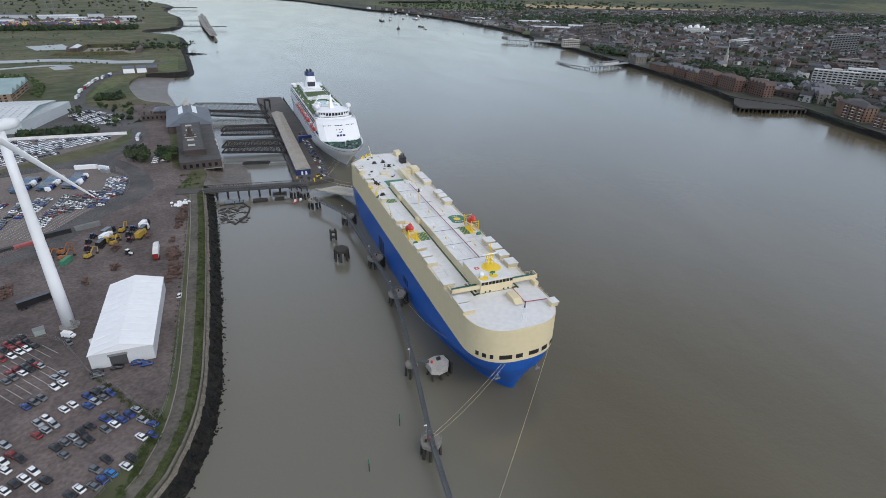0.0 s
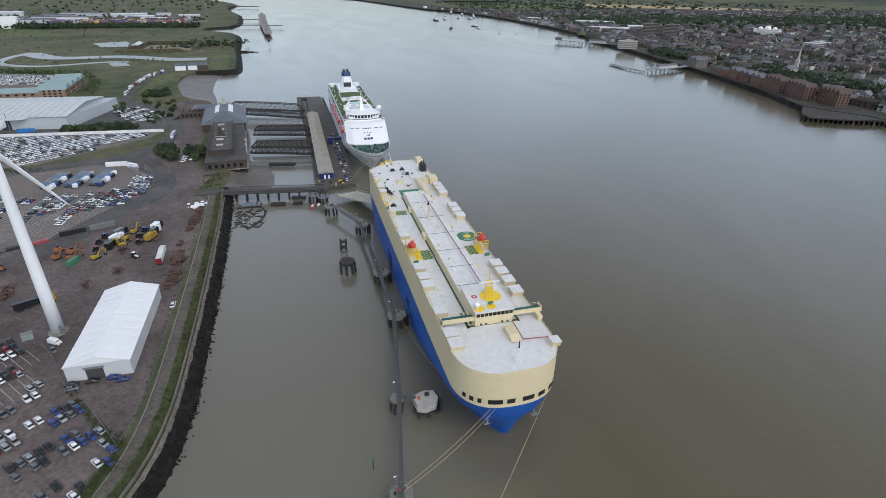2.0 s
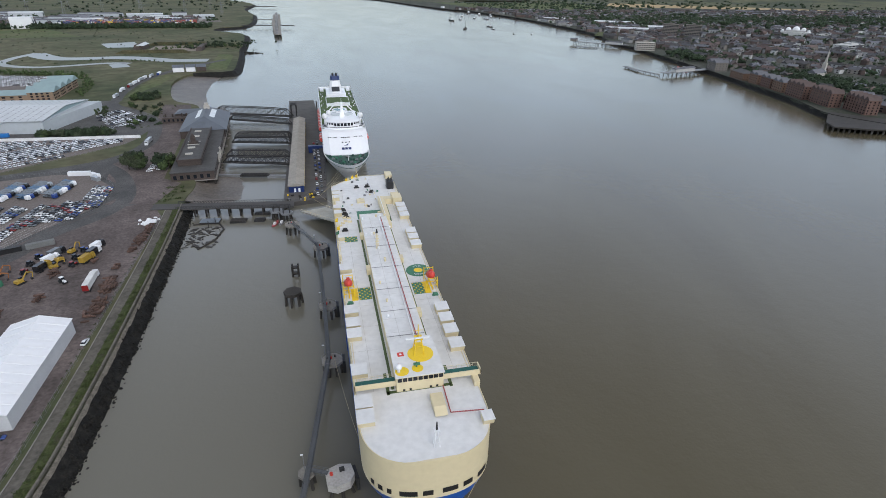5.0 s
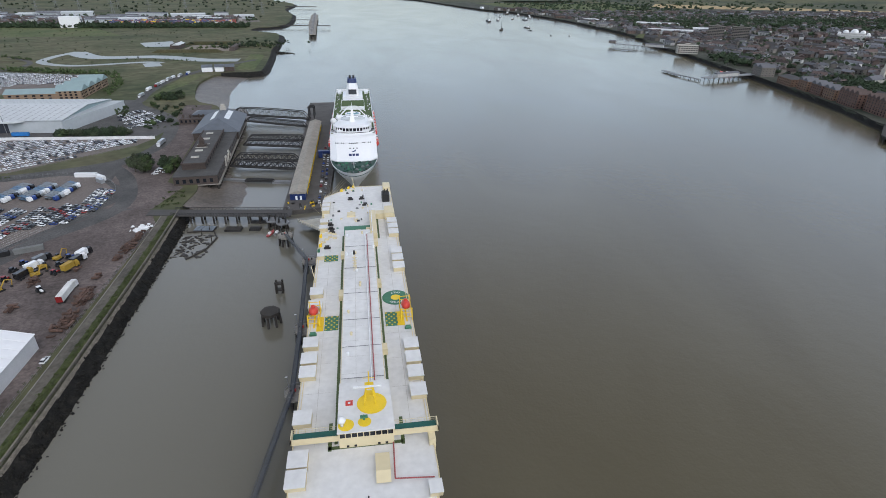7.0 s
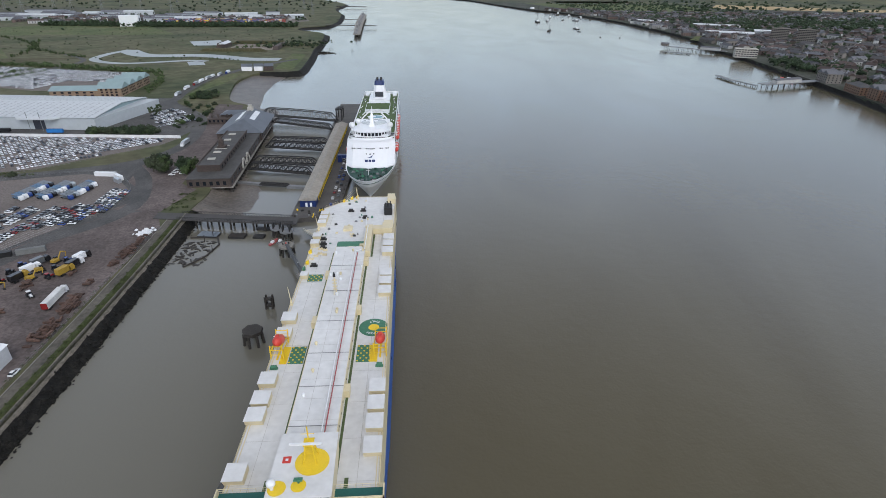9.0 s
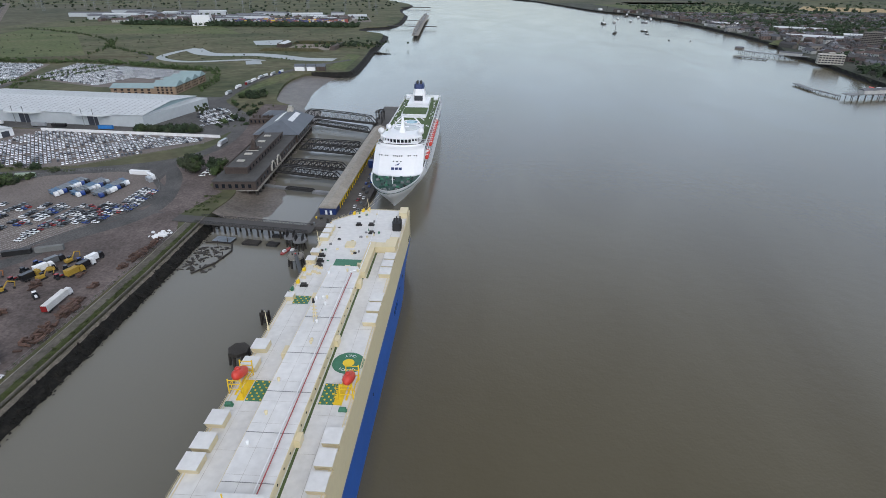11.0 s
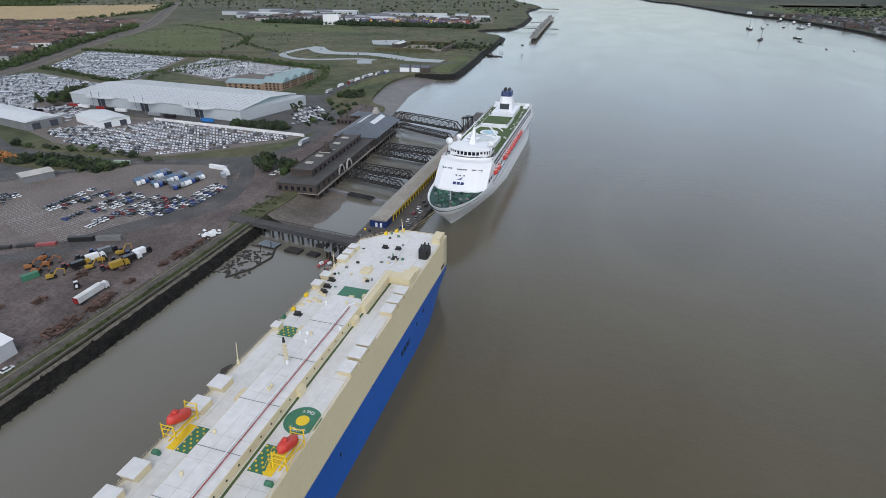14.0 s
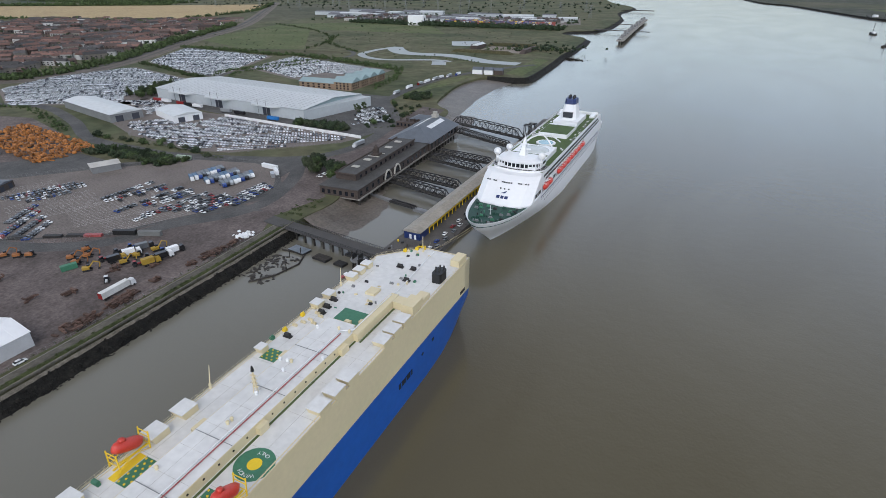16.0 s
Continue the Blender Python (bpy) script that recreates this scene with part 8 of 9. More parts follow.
for k in range(34):
    t = k / 33
    bush(-60 + 23 * t + tr.uniform(-1, 1), 180 - 32 * t + tr.uniform(-1, 1), 0.3 + 0.25 * t, "rough weeds along the compound fence")
for k in range(50):
    bush(-94 + tr.uniform(-14, 10) + (k % 2) * -8, 560 + k * 2.0, 0.5 if k % 3 else 1.0, "bush on the verge of the dock road")

for k in range(9):
    tree((-70 if k < 6 else -49) + tr.uniform(-5, 5), 441 + tr.uniform(-5, 4), GL, 0.75, 5 if k % 2 else 1, "dark green tree on the roundabout beside the terminal")
for k in range(700):
    t = tr.random()
    p, q = bank[int(t * (len(bank) - 2))], bank[int(t * (len(bank) - 2)) + 1]
    d = (q - p).normalized()
    c = p.xy + Vector((-d.y, d.x)) * tr.choice((0.8, 1.6, 2.2, 2.8, 3.4))
    bush(c.x + tr.uniform(-0.8, 0.8), c.y + tr.uniform(-0.8, 0.8), tr.uniform(0.12, 0.4))
tagged(part("weeds", WEEDS, leaf_material("weedy_leaves", (0.05, 0.068, 0.022))), "rough green weeds along fences and banks", "weeds", kind="stuff")

# ---- far bank town ----
fr = random.Random(31)
ROOFS = [surface("brown_tile_roofs", (0.078, 0.055, 0.05), 0.85, island=0.5, fine=0.5), surface("grey_slate_roofs", (0.10, 0.102, 0.115), 0.75, island=0.55, fine=0.5), surface("weathered_dark_roofs", (0.06, 0.058, 0.06), 0.85, island=0.4, fine=0.5)]
WALLS = [surface("red_brick_walls", (0.105, 0.075, 0.065), 0.9, island=0.45, fine=0.5), surface("buff_brick_walls", (0.155, 0.14, 0.125), 0.9, island=0.45, fine=0.5), surface("white_rendered_walls", (0.40, 0.40, 0.39), 0.85, island=0.45, fine=0.5)]
RB = surface("red_brown_brick", (0.13, 0.075, 0.058), 0.9, dark=0.75)
OB = surface("orange_brick", (0.165, 0.10, 0.068), 0.9, dark=0.8)


def terrace_fill(n, where, yaws, label, zf=lambda x, y: GL, lo=14, hi=48, tiles=ROOFS):
    """n short terraces with gabled roofs, in three wall and three roof colours, scattered by where()."""
    walls, roofs = [Shape() for _ in WALLS], [Shape() for _ in ROOFS]
    glass = Shape()
    for _ in range(n):
        x, y = where()
        yaw = fr.choice(yaws) + fr.uniform(-0.1, 0.1)
        l, d, h = fr.uniform(lo, hi), fr.uniform(8, 11), fr.uniform(5.2, 8.5)
        w, r = fr.choices(range(3), (4, 4, 5))[0], fr.choices(range(3), (4, 4, 3))[0]
        z = zf(x, y)
        walls[w].obox((x, y, z - 1), (l, d, h + 1), yaw)
        roofs[r].gable((x, y, z + h), (l, d), fr.uniform(2.8, 4.2), yaw, 0.4)
        for k in range(int(l / 7)):
            px = -l / 2 + 3.5 + 7 * k
            roofs[2].obox((x + px * math.cos(yaw), y + px * math.sin(yaw), z + h + 2.2), (1.0, 0.8, 2.6), yaw)
            for sd in (-1, 1):
                wx, wy = px * math.cos(yaw) - sd * (d / 2 + 0.02) * math.sin(yaw), px * math.sin(yaw) + sd * (d / 2 + 0.02) * math.cos(yaw)
                for zz in (1.0, 3.6):
                    glass.obox((x + wx, y + wy, z + zz), (2.6, 0.1, 1.4), yaw)
    for s, m in zip(walls + roofs + [glass], WALLS + list(tiles) + [GLASS]):
        if s.v:
            tagged(part("terraced_houses", s, m), label, "houses", kind="stuff")


def south_edge(y):
    return float(np.interp(y, [p[1] for p in SSHORE], [p[0] for p in SSHORE]))


def south_spot():
    while True:
        d = fr.random() ** 1.25
        y = fr.uniform(150, 2300)
        x = south_edge(y) + 45 + d * 2300
        if not (abs(x - 780) < 70 and abs(y - 670) < 60) and not (y > 1150 and x < south_edge(y) + 120 and y < 1500) and not (abs(x - 826) < 50 and abs(y - 538) < 35):
            return x, y


terrace_fill(4300, south_spot, (0.5, 0.5 + 1.57, 0.2, 0.2 + 1.57, 0.9), "dense brick terraces of the far town with grey and brown roofs", lo=8, hi=30)


def wood(n, where, label, lo=5, hi=12, m=0, per=22):
    s = Shape()
    for _ in range(n):
        x, y = where()
        h = fr.uniform(lo, hi)
        for j in range(3):
            s.lump((x + fr.gauss(0, h * 0.18), y + fr.gauss(0, h * 0.18), GL + h * fr.uniform(0.42, 0.66)), h * fr.uniform(0.26, 0.38), 0.85, 6, 4)
        for j in range(per // 2):
            b = Vector((x + fr.gauss(0, h * 0.28), y + fr.gauss(0, h * 0.28), GL + h * fr.uniform(0.25, 0.95)))
            u, v = Vector((fr.gauss(0, 1), fr.gauss(0, 1), fr.gauss(0, 1))).normalized() * h * 0.13, Vector((fr.gauss(0, 1), fr.gauss(0, 1), fr.gauss(0, 1))).normalized() * h * 0.13
            s.add([b + u, b + v, b - u * 0.8 - v * 0.5, b + u.cross(v).normalized() * h * 0.14], [(0, 1, 2), (0, 1, 3), (1, 2, 3), (2, 0, 3)])
    tagged(part("woodland", s, LEAVES[m]), label, "trees", kind="stuff")


wood(5200, south_spot, "scattered garden and street trees of the far town", 5, 11, 0)
wood(330, lambda: (fr.gauss(725, 26), fr.gauss(660, 60)), "dark trees round the church", 7, 13, 0)
wood(130, lambda: (fr.gauss(690, 18), fr.gauss(445, 16)), "dark trees behind the wharf", 6, 11, 0)
wood(160, lambda: (fr.gauss(735, 22), fr.gauss(925, 30)), "dark trees in the riverside garden", 7, 13, 0)
wood(2600, lambda: (lambda t: (900 + 2300 * t + fr.gauss(0, 60), 1750 - 250 * t + fr.gauss(0, 130)))(fr.random()), "long dark wood behind the far town", 9, 18, 0, 16)
wood(500, lambda: (fr.uniform(790, 1500), fr.uniform(1900, 3000)), "scattered woods down river", 8, 16, 0, 9)
wood(420, lambda: (fr.uniform(1200, 3600), fr.uniform(2300, 3300)), "scattered far woods", 10, 22, 0, 9)


def window_grid(parent, x0, x1, y, z0, rows, cols, side, axis="x", w=1.3, h=1.5, dz=2.9):
    """Windows in rows on one wall of a block; axis: the wall runs along x or along y."""
    for r in range(rows):
        for c in range(cols):
            a = x0 + (x1 - x0) * (c + 0.5) / cols
            s = Shape()
            if axis == "x":
                s.box(a - w / 2, min(y, y + side * 0.15), z0 + r * dz, a + w / 2, max(y, y + side * 0.15), z0 + r * dz + h)
            else:
                s.box(min(y, y + side * 0.15), a - w / 2, z0 + r * dz, max(y, y + side * 0.15), a + w / 2, z0 + r * dz + h)
            part("window", s, GLASS, parent)


def river_block(x, y, yaw, l, d, storeys, brick, roofm, label, gables=0, balconies=False):
    """A riverside block; its long west wall faces the water."""
    r = new("riverside_block")
    place(r, x, y, GL, yaw)
    tagged(r, label, "apartment block", group="riverside blocks")
    h = storeys * 2.9 + 0.6
    part("wall", Shape().box(-d / 2, -l / 2, 0, d / 2, l / 2, h), brick, r)
    if gables:
        for k in range(gables):
            yy = -l / 2 + l * (k + 0.5) / gables
            part("gable_roof", Shape().gable((0, yy, h), (d, l / gables), 4.2, 0, 0.3), roofm, r)
            part("gable_wall", Shape().add([(-d / 2 - 0.05, yy - l / gables / 2, h), (-d / 2 - 0.05, yy + l / gables / 2, h), (-d / 2 - 0.05, yy, h + 4.0)], [(1, 0, 2)]), brick, r)
    else:
        part("roof", Shape().add([(-d / 2 - 0.6, -l / 2 - 0.6, h), (d / 2 + 0.6, -l / 2 - 0.6, h), (d / 2 + 0.6, l / 2 + 0.6, h), (-d / 2 - 0.6, l / 2 + 0.6, h), (0, -l / 2 + d / 2, h + 3.6), (0, l / 2 - d / 2, h + 3.6)], [(3, 2, 1, 0), (0, 1, 4), (1, 2, 5, 4), (2, 3, 5), (3, 0, 4, 5)]), roofm, r)
    window_grid(r, -l / 2, l / 2, -d / 2, 1.0, storeys, max(3, int(l / 4.2)), -1, "y")
    window_grid(r, -d / 2, d / 2, -l / 2, 1.0, storeys, max(2, int(d / 4.5)), -1, "x")
    if balconies:
        for k in range(3):
            for s_ in range(storeys):
                yy = -l / 2 + l * (k + 0.5) / 3
                part("balcony", Shape().box(-d / 2 - 1.6, yy - 2, s_ * 2.9 + 0.6, -d / 2, yy + 2, s_ * 2.9 + 0.8), WHITE, r)


for x, y, yaw, l, d, n, b, rm, lab, g, bal in (
        (622, 372, -16, 30, 14, 5, OB, ROOFS[2], "orange brick riverside flats with dark hipped roof and balconies", 0, True),
        (634, 388, 70, 26, 13, 5, OB, ROOFS[2], "orange brick riverside flats with dark hipped roof", 0, False),
        (610, 330, -14, 30, 14, 4, OB, ROOFS[2], "orange and cream brick riverside flats", 0, True),
        (603, 290, -8, 34, 14, 4, OB, ROOFS[2], "orange and cream brick riverside flats", 0, True),
        (634, 506, -12, 34, 14, 5, RB, ROOFS[0], "red brick riverside terrace of gabled flats", 5, False),
        (628, 546, -13, 36, 14, 5, RB, ROOFS[0], "red brick riverside terrace of gabled flats", 5, False),
        (632, 587, -12, 34, 14, 5, RB, ROOFS[0], "red brick riverside terrace of gabled flats", 4, False),
        (640, 623, -11, 22, 14, 4, OB, ROOFS[1], "gabled warehouse of orange brick on the river wall", 2, False),
        (646, 650, -11, 22, 14, 4, RB, ROOFS[1], "gabled dark warehouse on the river wall", 2, False),
        (651, 678, -10, 20, 14, 4, OB, ROOFS[1], "gabled warehouse of orange brick on the river wall", 2, False),
        (658, 716, -10, 34, 18, 3, OB, ROOFS[2], "long orange brick warehouse on the river wall", 0, False),
        (674, 792, -8, 26, 20, 4, WALLS[1], ROOFS[1], "buff stone riverside hotel", 2, False),
        (668, 452, -30, 30, 13, 4, WALLS[1], ROOFS[1], "yellow brick flats with white gables behind the wharf", 3, False),
        (700, 470, -30, 34, 13, 4, WALLS[1], ROOFS[1], "yellow brick flats behind the wharf", 3, False)):
    river_block(x, y, radians(yaw), l, d, n, b, rm, lab, g, bal)


def slab(x, y, yaw, l, d, h, m, label, storeys, cols):
    r = new("office_slab")
    place(r, x, y, GL, yaw)
    tagged(r, label, "tower block")
    part("wall", Shape().box(-l / 2, -d / 2, 0, l / 2, d / 2, h), m, r)
    part("roof_parapet", Shape().box(-l / 2 - 0.2, -d / 2 - 0.2, h, l / 2 + 0.2, d / 2 + 0.2, h + 0.9), m, r)
    part("lift_house", Shape().box(-l * 0.12, -d * 0.25, h + 0.9, l * 0.12, d * 0.25, h + 3.6), m, r)
    window_grid(r, -l / 2, l / 2, -d / 2, 2.0, storeys, cols, -1, "x", l / cols * 0.72, h / storeys * 0.5, h / storeys * 0.98)
    window_grid(r, -d / 2, d / 2, -l / 2, 2.0, storeys, 3, -1, "y", 1.6, 1.4, h / storeys * 0.98)


slab(828, 545, radians(-58), 56, 15, 17, WALLS[2], "white slab office block with rows of windows", 5, 9)
slab(902, 1262, radians(-34), 34, 14, 30, WALLS[1], "pale concrete tower slab of flats", 9, 9)
slab(944, 1234, radians(-34), 34, 14, 30, WALLS[1], "pale concrete tower slab of flats", 9, 9)
slab(1210, 800, radians(-50), 44, 16, 38, surface("grey_concrete_cladding", (0.2, 0.2, 0.2), 0.8), "grey concrete tower block above the town", 11, 9)
slab(700, 1040, radians(-20), 36, 18, 14, STONE, "pale stone riverside offices", 4, 8)
slab(930, 560, radians(-55), 60, 30, 12, WALLS[2], "white low shopping block", 3, 10)
slab(1010, 640, radians(-55), 50, 26, 14, WALLS[1], "pale low shopping block", 3, 9)
slab(1160, 1010, radians(20), 70, 30, 9, WALLS[2], "white low school block", 2, 12)
# church
ch = new("church")
place(ch, 766, 694, GL, radians(20))
tagged(ch, "pale stone church with a tall slender white spire", "church")
part("nave", Shape().box(-22, -7, 0, 8, 7, 10), STONE, ch)
part("nave_roof", Shape().gable((-7, 0, 10), (30, 14), 5, 0, 0.4), ROOFS[1], ch)
part("steeple", Shape().box(9.6, -2.4, 0, 14.4, 2.4, 22), STONE, ch)
part("spire", Shape().rod((12, 0, 22), (12, 0, 28), 2.1, 8, 1.5).rod((12, 0, 28), (12, 0, 42), 1.3, 8, 0.1), STONE, ch)
# domed temple
tp = new("domed_temple")
place(tp, 1268, 1266, GL, radians(-44))
tagged(tp, "white stone temple with several domes above the roofs", "temple")
part("hall", Shape().box(-34, -18, 0, 34, 18, 11), WALLS[2], tp)
part("upper_hall", Shape().box(-22, -13, 11, 22, 13, 15), WALLS[2], tp)
for x, r in ((0, 8), (-17, 5.5), (17, 5.5), (-29, 3.5), (29, 3.5)):
    part("dome", Shape().rod((x, 0, 11), (x, 0, 16 if r > 5 else 13), r * 0.95, 16).ball((x, 0, 16 if r > 5 else 13), r, 16, 6, 0.0), WHITE, tp, smooth=False)
# timber wharf
wf = new("timber_wharf")
place(wf, 0, 0, 0)
tagged(wf, "old dark timber wharf on piles at the river wall", "wharf", kind="structure")
poly = [(600, 512), (556, 472), (548, 455), (575, 440), (622, 424), (640, 460)]
part("deck", Shape().prism(poly, 4.2, 5.6), TIMBER, wf)
for k in range(16):
    u = k / 15
    x, y = 549 + 68 * u, 456 - 30 * u
    part("timber_leg", Shape().rod((x, y, -2), (x, y, 4.4), 0.9, 7), surface("pale_wharf_pile", (0.14, 0.13, 0.12), 0.9) if k > 5 and k % 2 else TIMBER, wf)
for k in range(10):
    u = k / 9
    x, y = 551 + 46 * u, 463 + 46 * u
    part("timber_leg", Shape().rod((x, y, -2), (x, y, 4.4), 0.7, 7), TIMBER, wf)


def pier(pts, width, z, label, houses=()):
    p = new("river_pier")
    place(p, 0, 0, 0)
    tagged(p, label, "pier", kind="structure")
    line = smooth_line(pts, 8)
    for a, b in zip(line, line[1:]):
        d = (b - a)
        yaw = math.atan2(d.y, d.x)
        c = (a + b) / 2
        part("span", Shape().obox((c.x, c.y, z - 0.8), (d.length + 0.3, width, 0.8), yaw), STEEL, p)
        for s_ in (-1, 1):
            part("timber_leg", Shape().rod((a.x - s_ * d.normalized().y * width * 0.4, a.y + s_ * d.normalized().x * width * 0.4, -2), (a.x - s_ * d.normalized().y * width * 0.4, a.y + s_ * d.normalized().x * width * 0.4, z - 0.6), 0.4, 6), TIMBER, p)
    for x, y, l, d, h, yaw, m in houses:
        part("pavilion", Shape().obox((x, y, z), (l, d, h), yaw), m, p)
        part("pavilion_roof", Shape().gable((x, y, z + h), (l, d), 2.2, yaw, 0.4), ROOFS[1], p)


pier([(666, 802), (615, 788), (571, 776)], 12, 6, "town pier with white pavilions", ((612, 787, 44, 8, 4.0, radians(16), WALLS[2]),))
pier([(568, 782), (561, 820)], 4, 3, "thin link bridge to a pontoon")
pier([(559, 822), (561, 869)], 8, 2.4, "long dark floating pontoon")
pier([(712, 1120), (660, 1170), (628, 1215)], 9, 6, "pier with pale pavilions", ((690, 1142, 36, 8, 4, radians(136), WALLS[2]), (630, 1212, 14, 9, 4, radians(136), WALLS[1])))
pier([(640, 1120), (600, 1150)], 8, 2.4, "floating landing pontoon")


def vessel(x, y, yaw, l, hull, label, mast=0.0, house=True):
    r = new("boat")
    place(r, x, y, 0, yaw)
    tagged(r, label, "boat", group="moored boats")
    b = l * 0.24
    part("hull", Shape().loft([[(u * l / 2, -w * b / 2, -0.5), (u * l / 2, w * b / 2, -0.5), (u * l / 2, w * b / 2 * 1.1, hh), (u * l / 2, -w * b / 2 * 1.1, hh)] for u, w, hh in ((-1, 0.7, l * 0.1), (-0.5, 1, l * 0.09), (0.4, 1, l * 0.1), (1, 0.05, l * 0.15))]), hull, r)
    if house:
        part("wheelhouse", Shape().obox((-l * 0.15, 0, l * 0.09), (l * 0.25, b * 0.7, l * 0.12), 0, 0.9), WHITE, r)
    if mast:
        part("mast", Shape().rod((0.05 * l, 0, 0.08 * l), (0.05 * l, 0, mast), l * 0.012 + 0.08, 5), DARKSTEEL, r)
        part("boom", Shape().rod((0.05 * l, 0, mast * 0.3), (-0.3 * l, 0, mast * 0.36), 0.12, 5), DARKSTEEL, r)


vessel(646, 836, radians(100), 24, RED, "bright red moored lightship beside the pier", 16)
for k, (x, y, l, mst) in enumerate(((510, 1886, 34, 26), (477, 1582, 30, 22), (653, 1955, 26, 18), (629, 2561, 60, 0), (685, 2391, 40, 22), (690, 2169, 34, 16), (569, 1649, 22, 0), (748, 1948, 26, 14), (554, 1935, 30, 0), (555, 1572, 14, 0),
                                     (566, 1430, 12, 0), (612, 1423, 12, 0), (676, 2276, 40, 20), (645, 2474, 50, 24), (700, 2050, 26, 18), (716, 2120, 26, 16), (660, 2230, 30, 0), (600, 2090, 24, 12), (620, 1990, 22, 0), (720, 2010, 24, 16))):
    vessel(x, y, radians(fr.uniform(60, 130)), l, (DARKSTEEL, TIMBER, STEEL)[k % 3], "small dark moored boat on the river", mst, k % 3 != 1)
vessel(29.4, 336, radians(70), 8, REDPIPE, "dull red workboat moored beside the jetty")
vessel(33.2, 337.5, radians(70), 8, STEEL, "grey workboat moored beside the jetty")
# river-edge sheds down river
terrace_fill(170, lambda: (lambda y: (south_edge(y) + fr.uniform(12, 150), y))(fr.uniform(1150, 2450)), (0.2, 1.7, 0.9), "low riverside sheds and houses down river", lo=14, hi=50)
for x, y, l, w in ((880, 1420, 110, 40), (960, 1640, 120, 40), (840, 1780, 90, 34), (1000, 1460, 80, 40)):
    plain_shed("works_shed", x, y, radians(-30), l, w, 9, 2.5, RIBROOF, PANEL, "large pale works shed beyond the river wall")
for poly, m, lab in (([(1500, 2700), (2400, 2400), (3300, 2500), (2700, 3300), (1800, 3200)], FIELD, "far golden field"), ([(800, 2500), (1400, 2350), (1500, 3000), (700, 3100)], MEADOW, "green field down river"),
                     ([(740, 1330), (760, 1240), (860, 1190), (900, 1260), (800, 1420)], MEADOW, "green riverside lawn"), ([(500, 3200), (1500, 3050), (1800, 3400), (420, 3900)], FARLAND, "low far marsh"),
                     ([(900, 3150), (1700, 3250), (1500, 3420), (900, 3360)], FIELD, "far golden field")):
    sheet("field_south", poly, GL + 0.1, m, lab, "field")


# ---- far north side ----
def north_town():
    while True:
        x, y = fr.uniform(-1750, -700), fr.uniform(520, 1480)
        edge = float(np.interp(y, [470, 553, 616, 749, 996, 1379, 1480], [-820, -740, -710, -755, -905, -1115, -1170]))
        if x < edge and y < 1500 + (x + 1200) * 0.42:
            return x, y


terrace_fill(900, north_town, (0.3, 1.87, 0.7, 1.2), "dense red-brown terraced houses beyond the railway", tiles=(surface("red_tile_roofs", (0.15, 0.085, 0.07), 0.85, island=0.3, fine=0.5), ROOFS[0], ROOFS[2]))
wood(420, north_town, "garden trees among the houses beyond the railway", 5, 11, 0)
s = [Shape() for _ in range(4)]
for k in range(900):
    x, y = fr.uniform(-560, -250), fr.uniform(1640, 1740)
    s[fr.choices(range(4), (4, 2, 1, 1))[0]].obox((x, y, GL), (12, 2.5, 2.6 * fr.randint(1, 4)), fr.choice((0.1, 0.1, 1.67)))
for sh, m, c in zip(s, (surface("violet_blue_containers", (0.06, 0.07, 0.16), 0.6, island=0.3), surface("red_containers", (0.25, 0.06, 0.05), 0.6, island=0.3), surface("white_containers", (0.5, 0.5, 0.5), 0.6), YELLOW), ("violet-blue", "dull red", "white", "yellow")):
    tagged(part("container_stacks", sh, m), "stacks of " + c + " shipping containers at the far works", "containers", kind="stuff")
plain_shed("works_building", -612, 1602, radians(15), 44, 36, 25, 1.0, WHITE, WHITE, "plain white cube-shaped works building", 1)
for k in range(26):
    plain_shed("works_shed", fr.uniform(-1150, -190), fr.uniform(1720, 2080), radians(fr.uniform(-10, 20)), fr.uniform(40, 130), fr.uniform(24, 44), fr.uniform(7, 12), 2.5, RIBROOF if k % 3 == 0 else ROOFS[1], PANEL, "long works shed on the far industrial land", 1)
terrace_fill(120, lambda: (fr.uniform(-980, -250), fr.uniform(1640, 1900)), (0.1, 1.67), "low works buildings on the far industrial land", lo=12, hi=40)
wood(260, lambda: (fr.uniform(-1000, -200), fr.gauss(1850, 120)), "dark trees among the far works", 6, 12, 0, 9)
wood(420, lambda: (fr.uniform(-2600, -250), fr.uniform(2100, 3300)), "scattered trees on the far flat land", 6, 14, 0, 9)
wood(300, lambda: (fr.uniform(-900, -180), fr.uniform(960, 1560)), "scattered bushes on the marsh", 1.5, 4, 2, 9)
wood(90, lambda: (fr.gauss(-120, 40), fr.gauss(1190, 30)), "trees on the fort point", 4, 9, 0, 10)
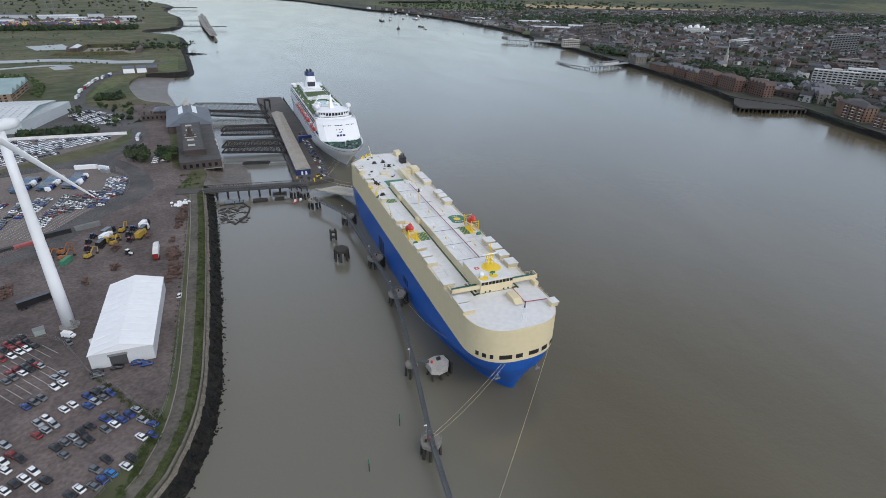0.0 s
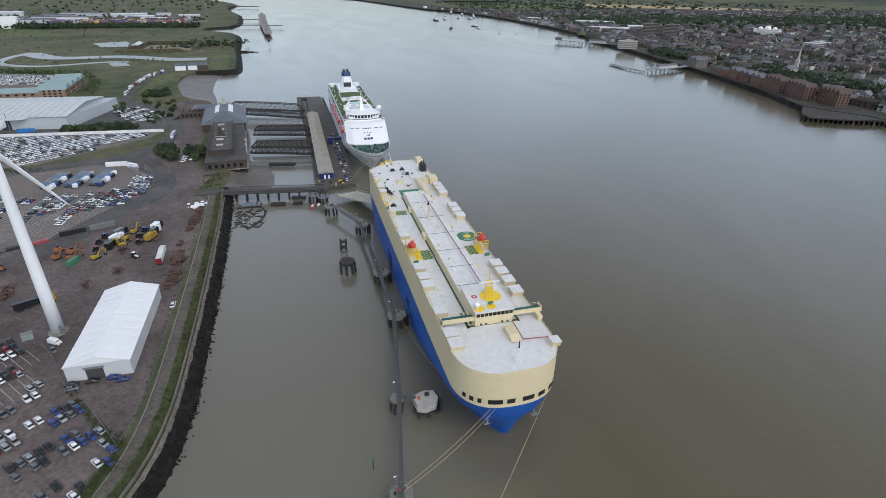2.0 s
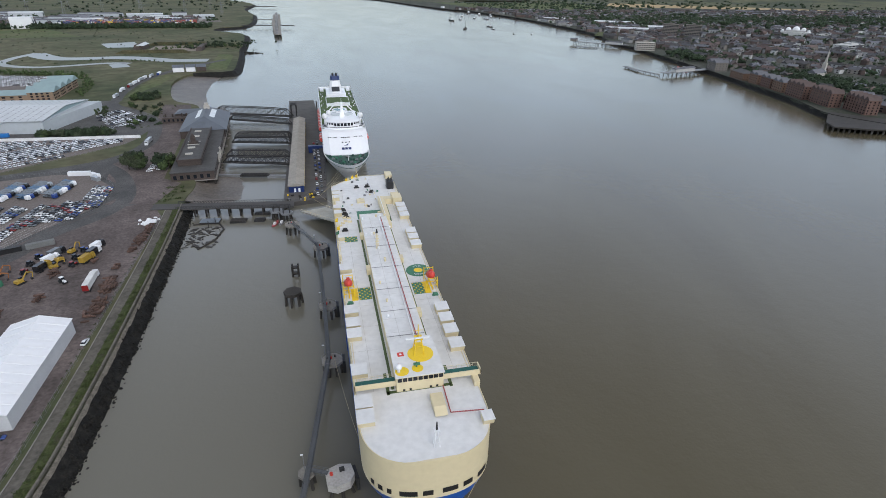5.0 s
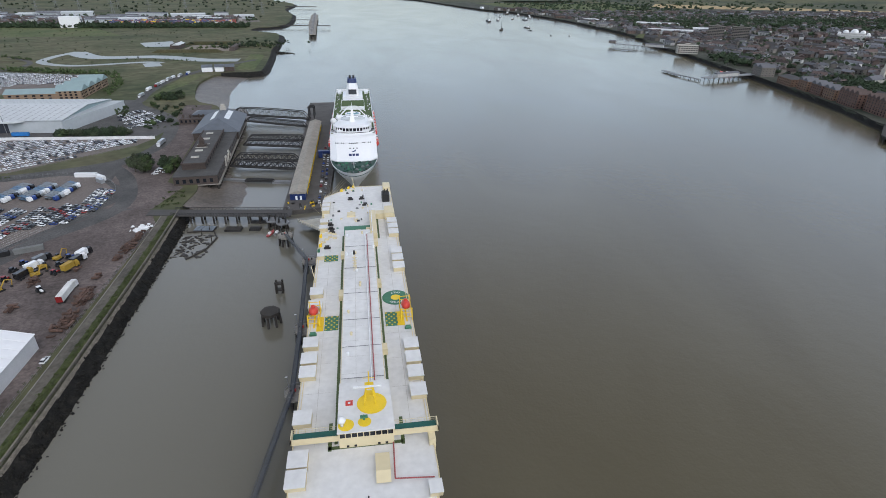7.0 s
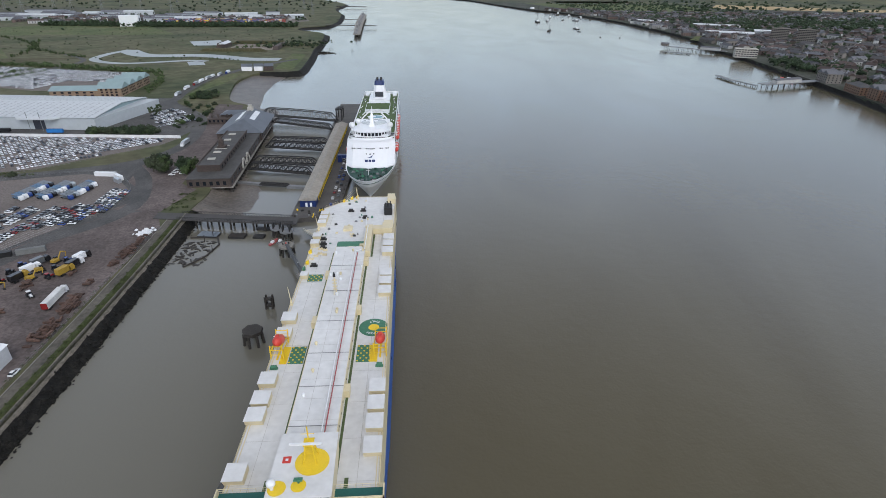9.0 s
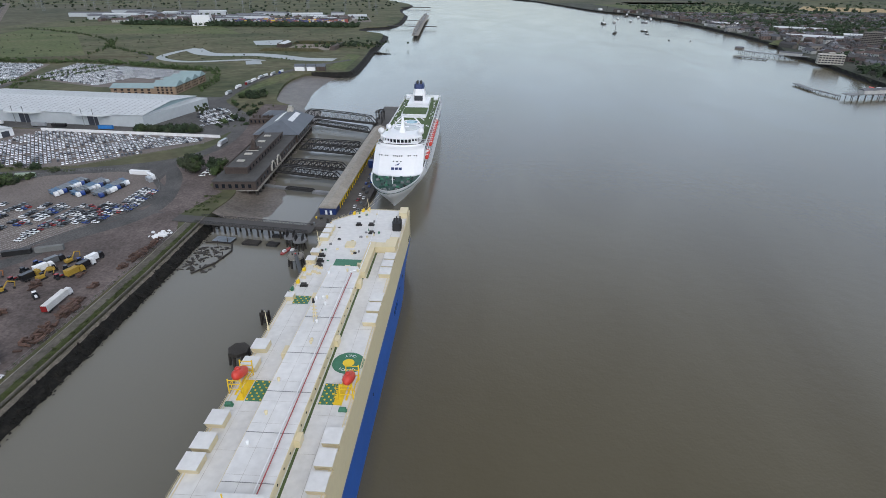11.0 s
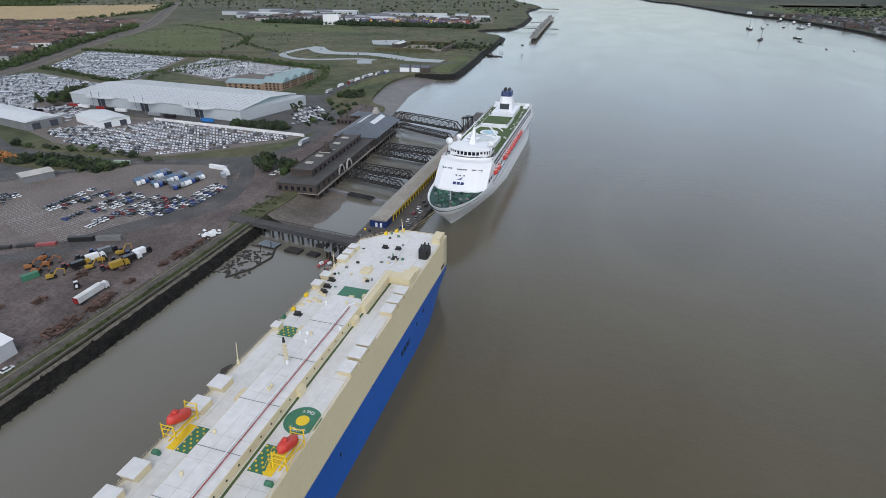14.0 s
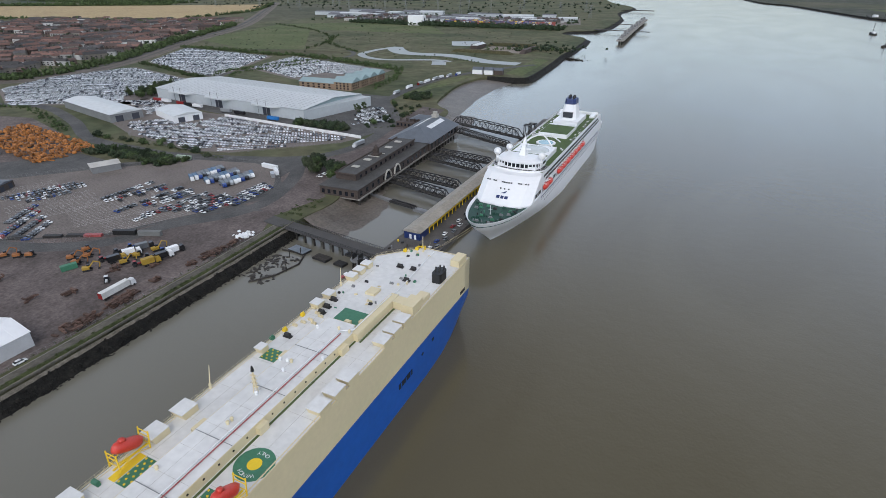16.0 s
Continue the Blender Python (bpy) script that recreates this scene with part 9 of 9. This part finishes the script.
# power pylons
PY = Shape()
for sx in (-1, 1):
    for sy in (-1, 1):
        PY.rod((4 * sx, 4 * sy, 0), (0.7 * sx, 0.7 * sy, 38), 0.3, 4)
PY.rod((0, 0, 38), (0, 0, 46), 0.3, 4)
for z, w in ((24, 9), (31, 11), (38, 8)):
    PY.rod((-w, 0, z), (w, 0, z), 0.3, 4)
PY_MESH = PY.mesh("lattice_mast", STEEL)
for k in range(22):
    o = new("power_pylon", PY_MESH)
    o.matrix_basis = Matrix.Translation((-1900 + k * 80 + fr.uniform(-20, 20), 2080 + (k % 3) * 160 + fr.uniform(-30, 30), GL)) @ Matrix.Rotation(fr.uniform(0, 1), 4, "Z")
    tagged(o, "grey lattice power pylon on far flat land", "pylon", group="power pylons")
# far jetty
fj = new("far_jetty")
place(fj, 0, 0, 0)
tagged(fj, "long dark fuel jetty reaching into the far river", "jetty", kind="structure")
part("head", Shape().prism([(-24, 1390), (-8, 1390), (-24, 1700), (-40, 2070), (-62, 2070), (-46, 1700)], 6.5, 8), CONCRETE, fj)
for y in range(14):
    part("timber_leg", Shape().rod((-18 - y * 2.4, 1400 + y * 50, -2), (-18 - y * 2.4, 1400 + y * 50, 6.6), 2.0, 6), TIMBER, fj)
    part("loading_arm", Shape().box(-22 - y * 2.4, 1402 + y * 50, 8, -16 - y * 2.4, 1410 + y * 50, 11 + (y % 3) * 4), STEEL, fj)
part("trestle", Shape().prism([(-120, 1642), (16, 1626), (16, 1638), (-120, 1654)], 6.5, 7.6), TIMBER, fj)
part("trestle_upper", Shape().prism([(-115, 1846), (-42, 1842), (-42, 1850), (-115, 1854)], 6.5, 7.6), TIMBER, fj)
part("jetty_end", Shape().prism([(-205, 2575), (-76, 2560), (-76, 2580), (-205, 2595)], 6.5, 8.5), TIMBER, fj)


# ---- distant hills ----
def hills(name, a0, a1, r0, label, m):
    s = Shape()
    rings = []
    for i in range(49):
        a = radians(a0 + (a1 - a0) * i / 48)
        ring = []
        for r, z in ((r0, GL - 1), (r0 + 350, 18), (r0 + 800, 52), (4880, 98)):
            r = min(r, 4880)
            h = z * (0.8 + 0.4 * noise.noise(Vector((a * 6, r * 0.001, 3.1)))) if z > 10 else z
            ring.append((r * math.sin(a), r * math.cos(a), h))
        rings.append(ring)
    s.loft(rings, closed=False)
    tagged(part(name, s, m), label, "hills", kind="structure")


HILL = blend_ground("far_wooded_hills", [(0.03, 0.042, 0.03), (0.05, 0.06, 0.038), (0.10, 0.10, 0.055), (0.04, 0.052, 0.03)], 0.0025)
hills("backdrop_south", 22, 100, 3500, "low wooded hills beyond the far town", HILL)
hills("backdrop_north", -78, -18, 3350, "low wooded hills beyond the northern fields", HILL)
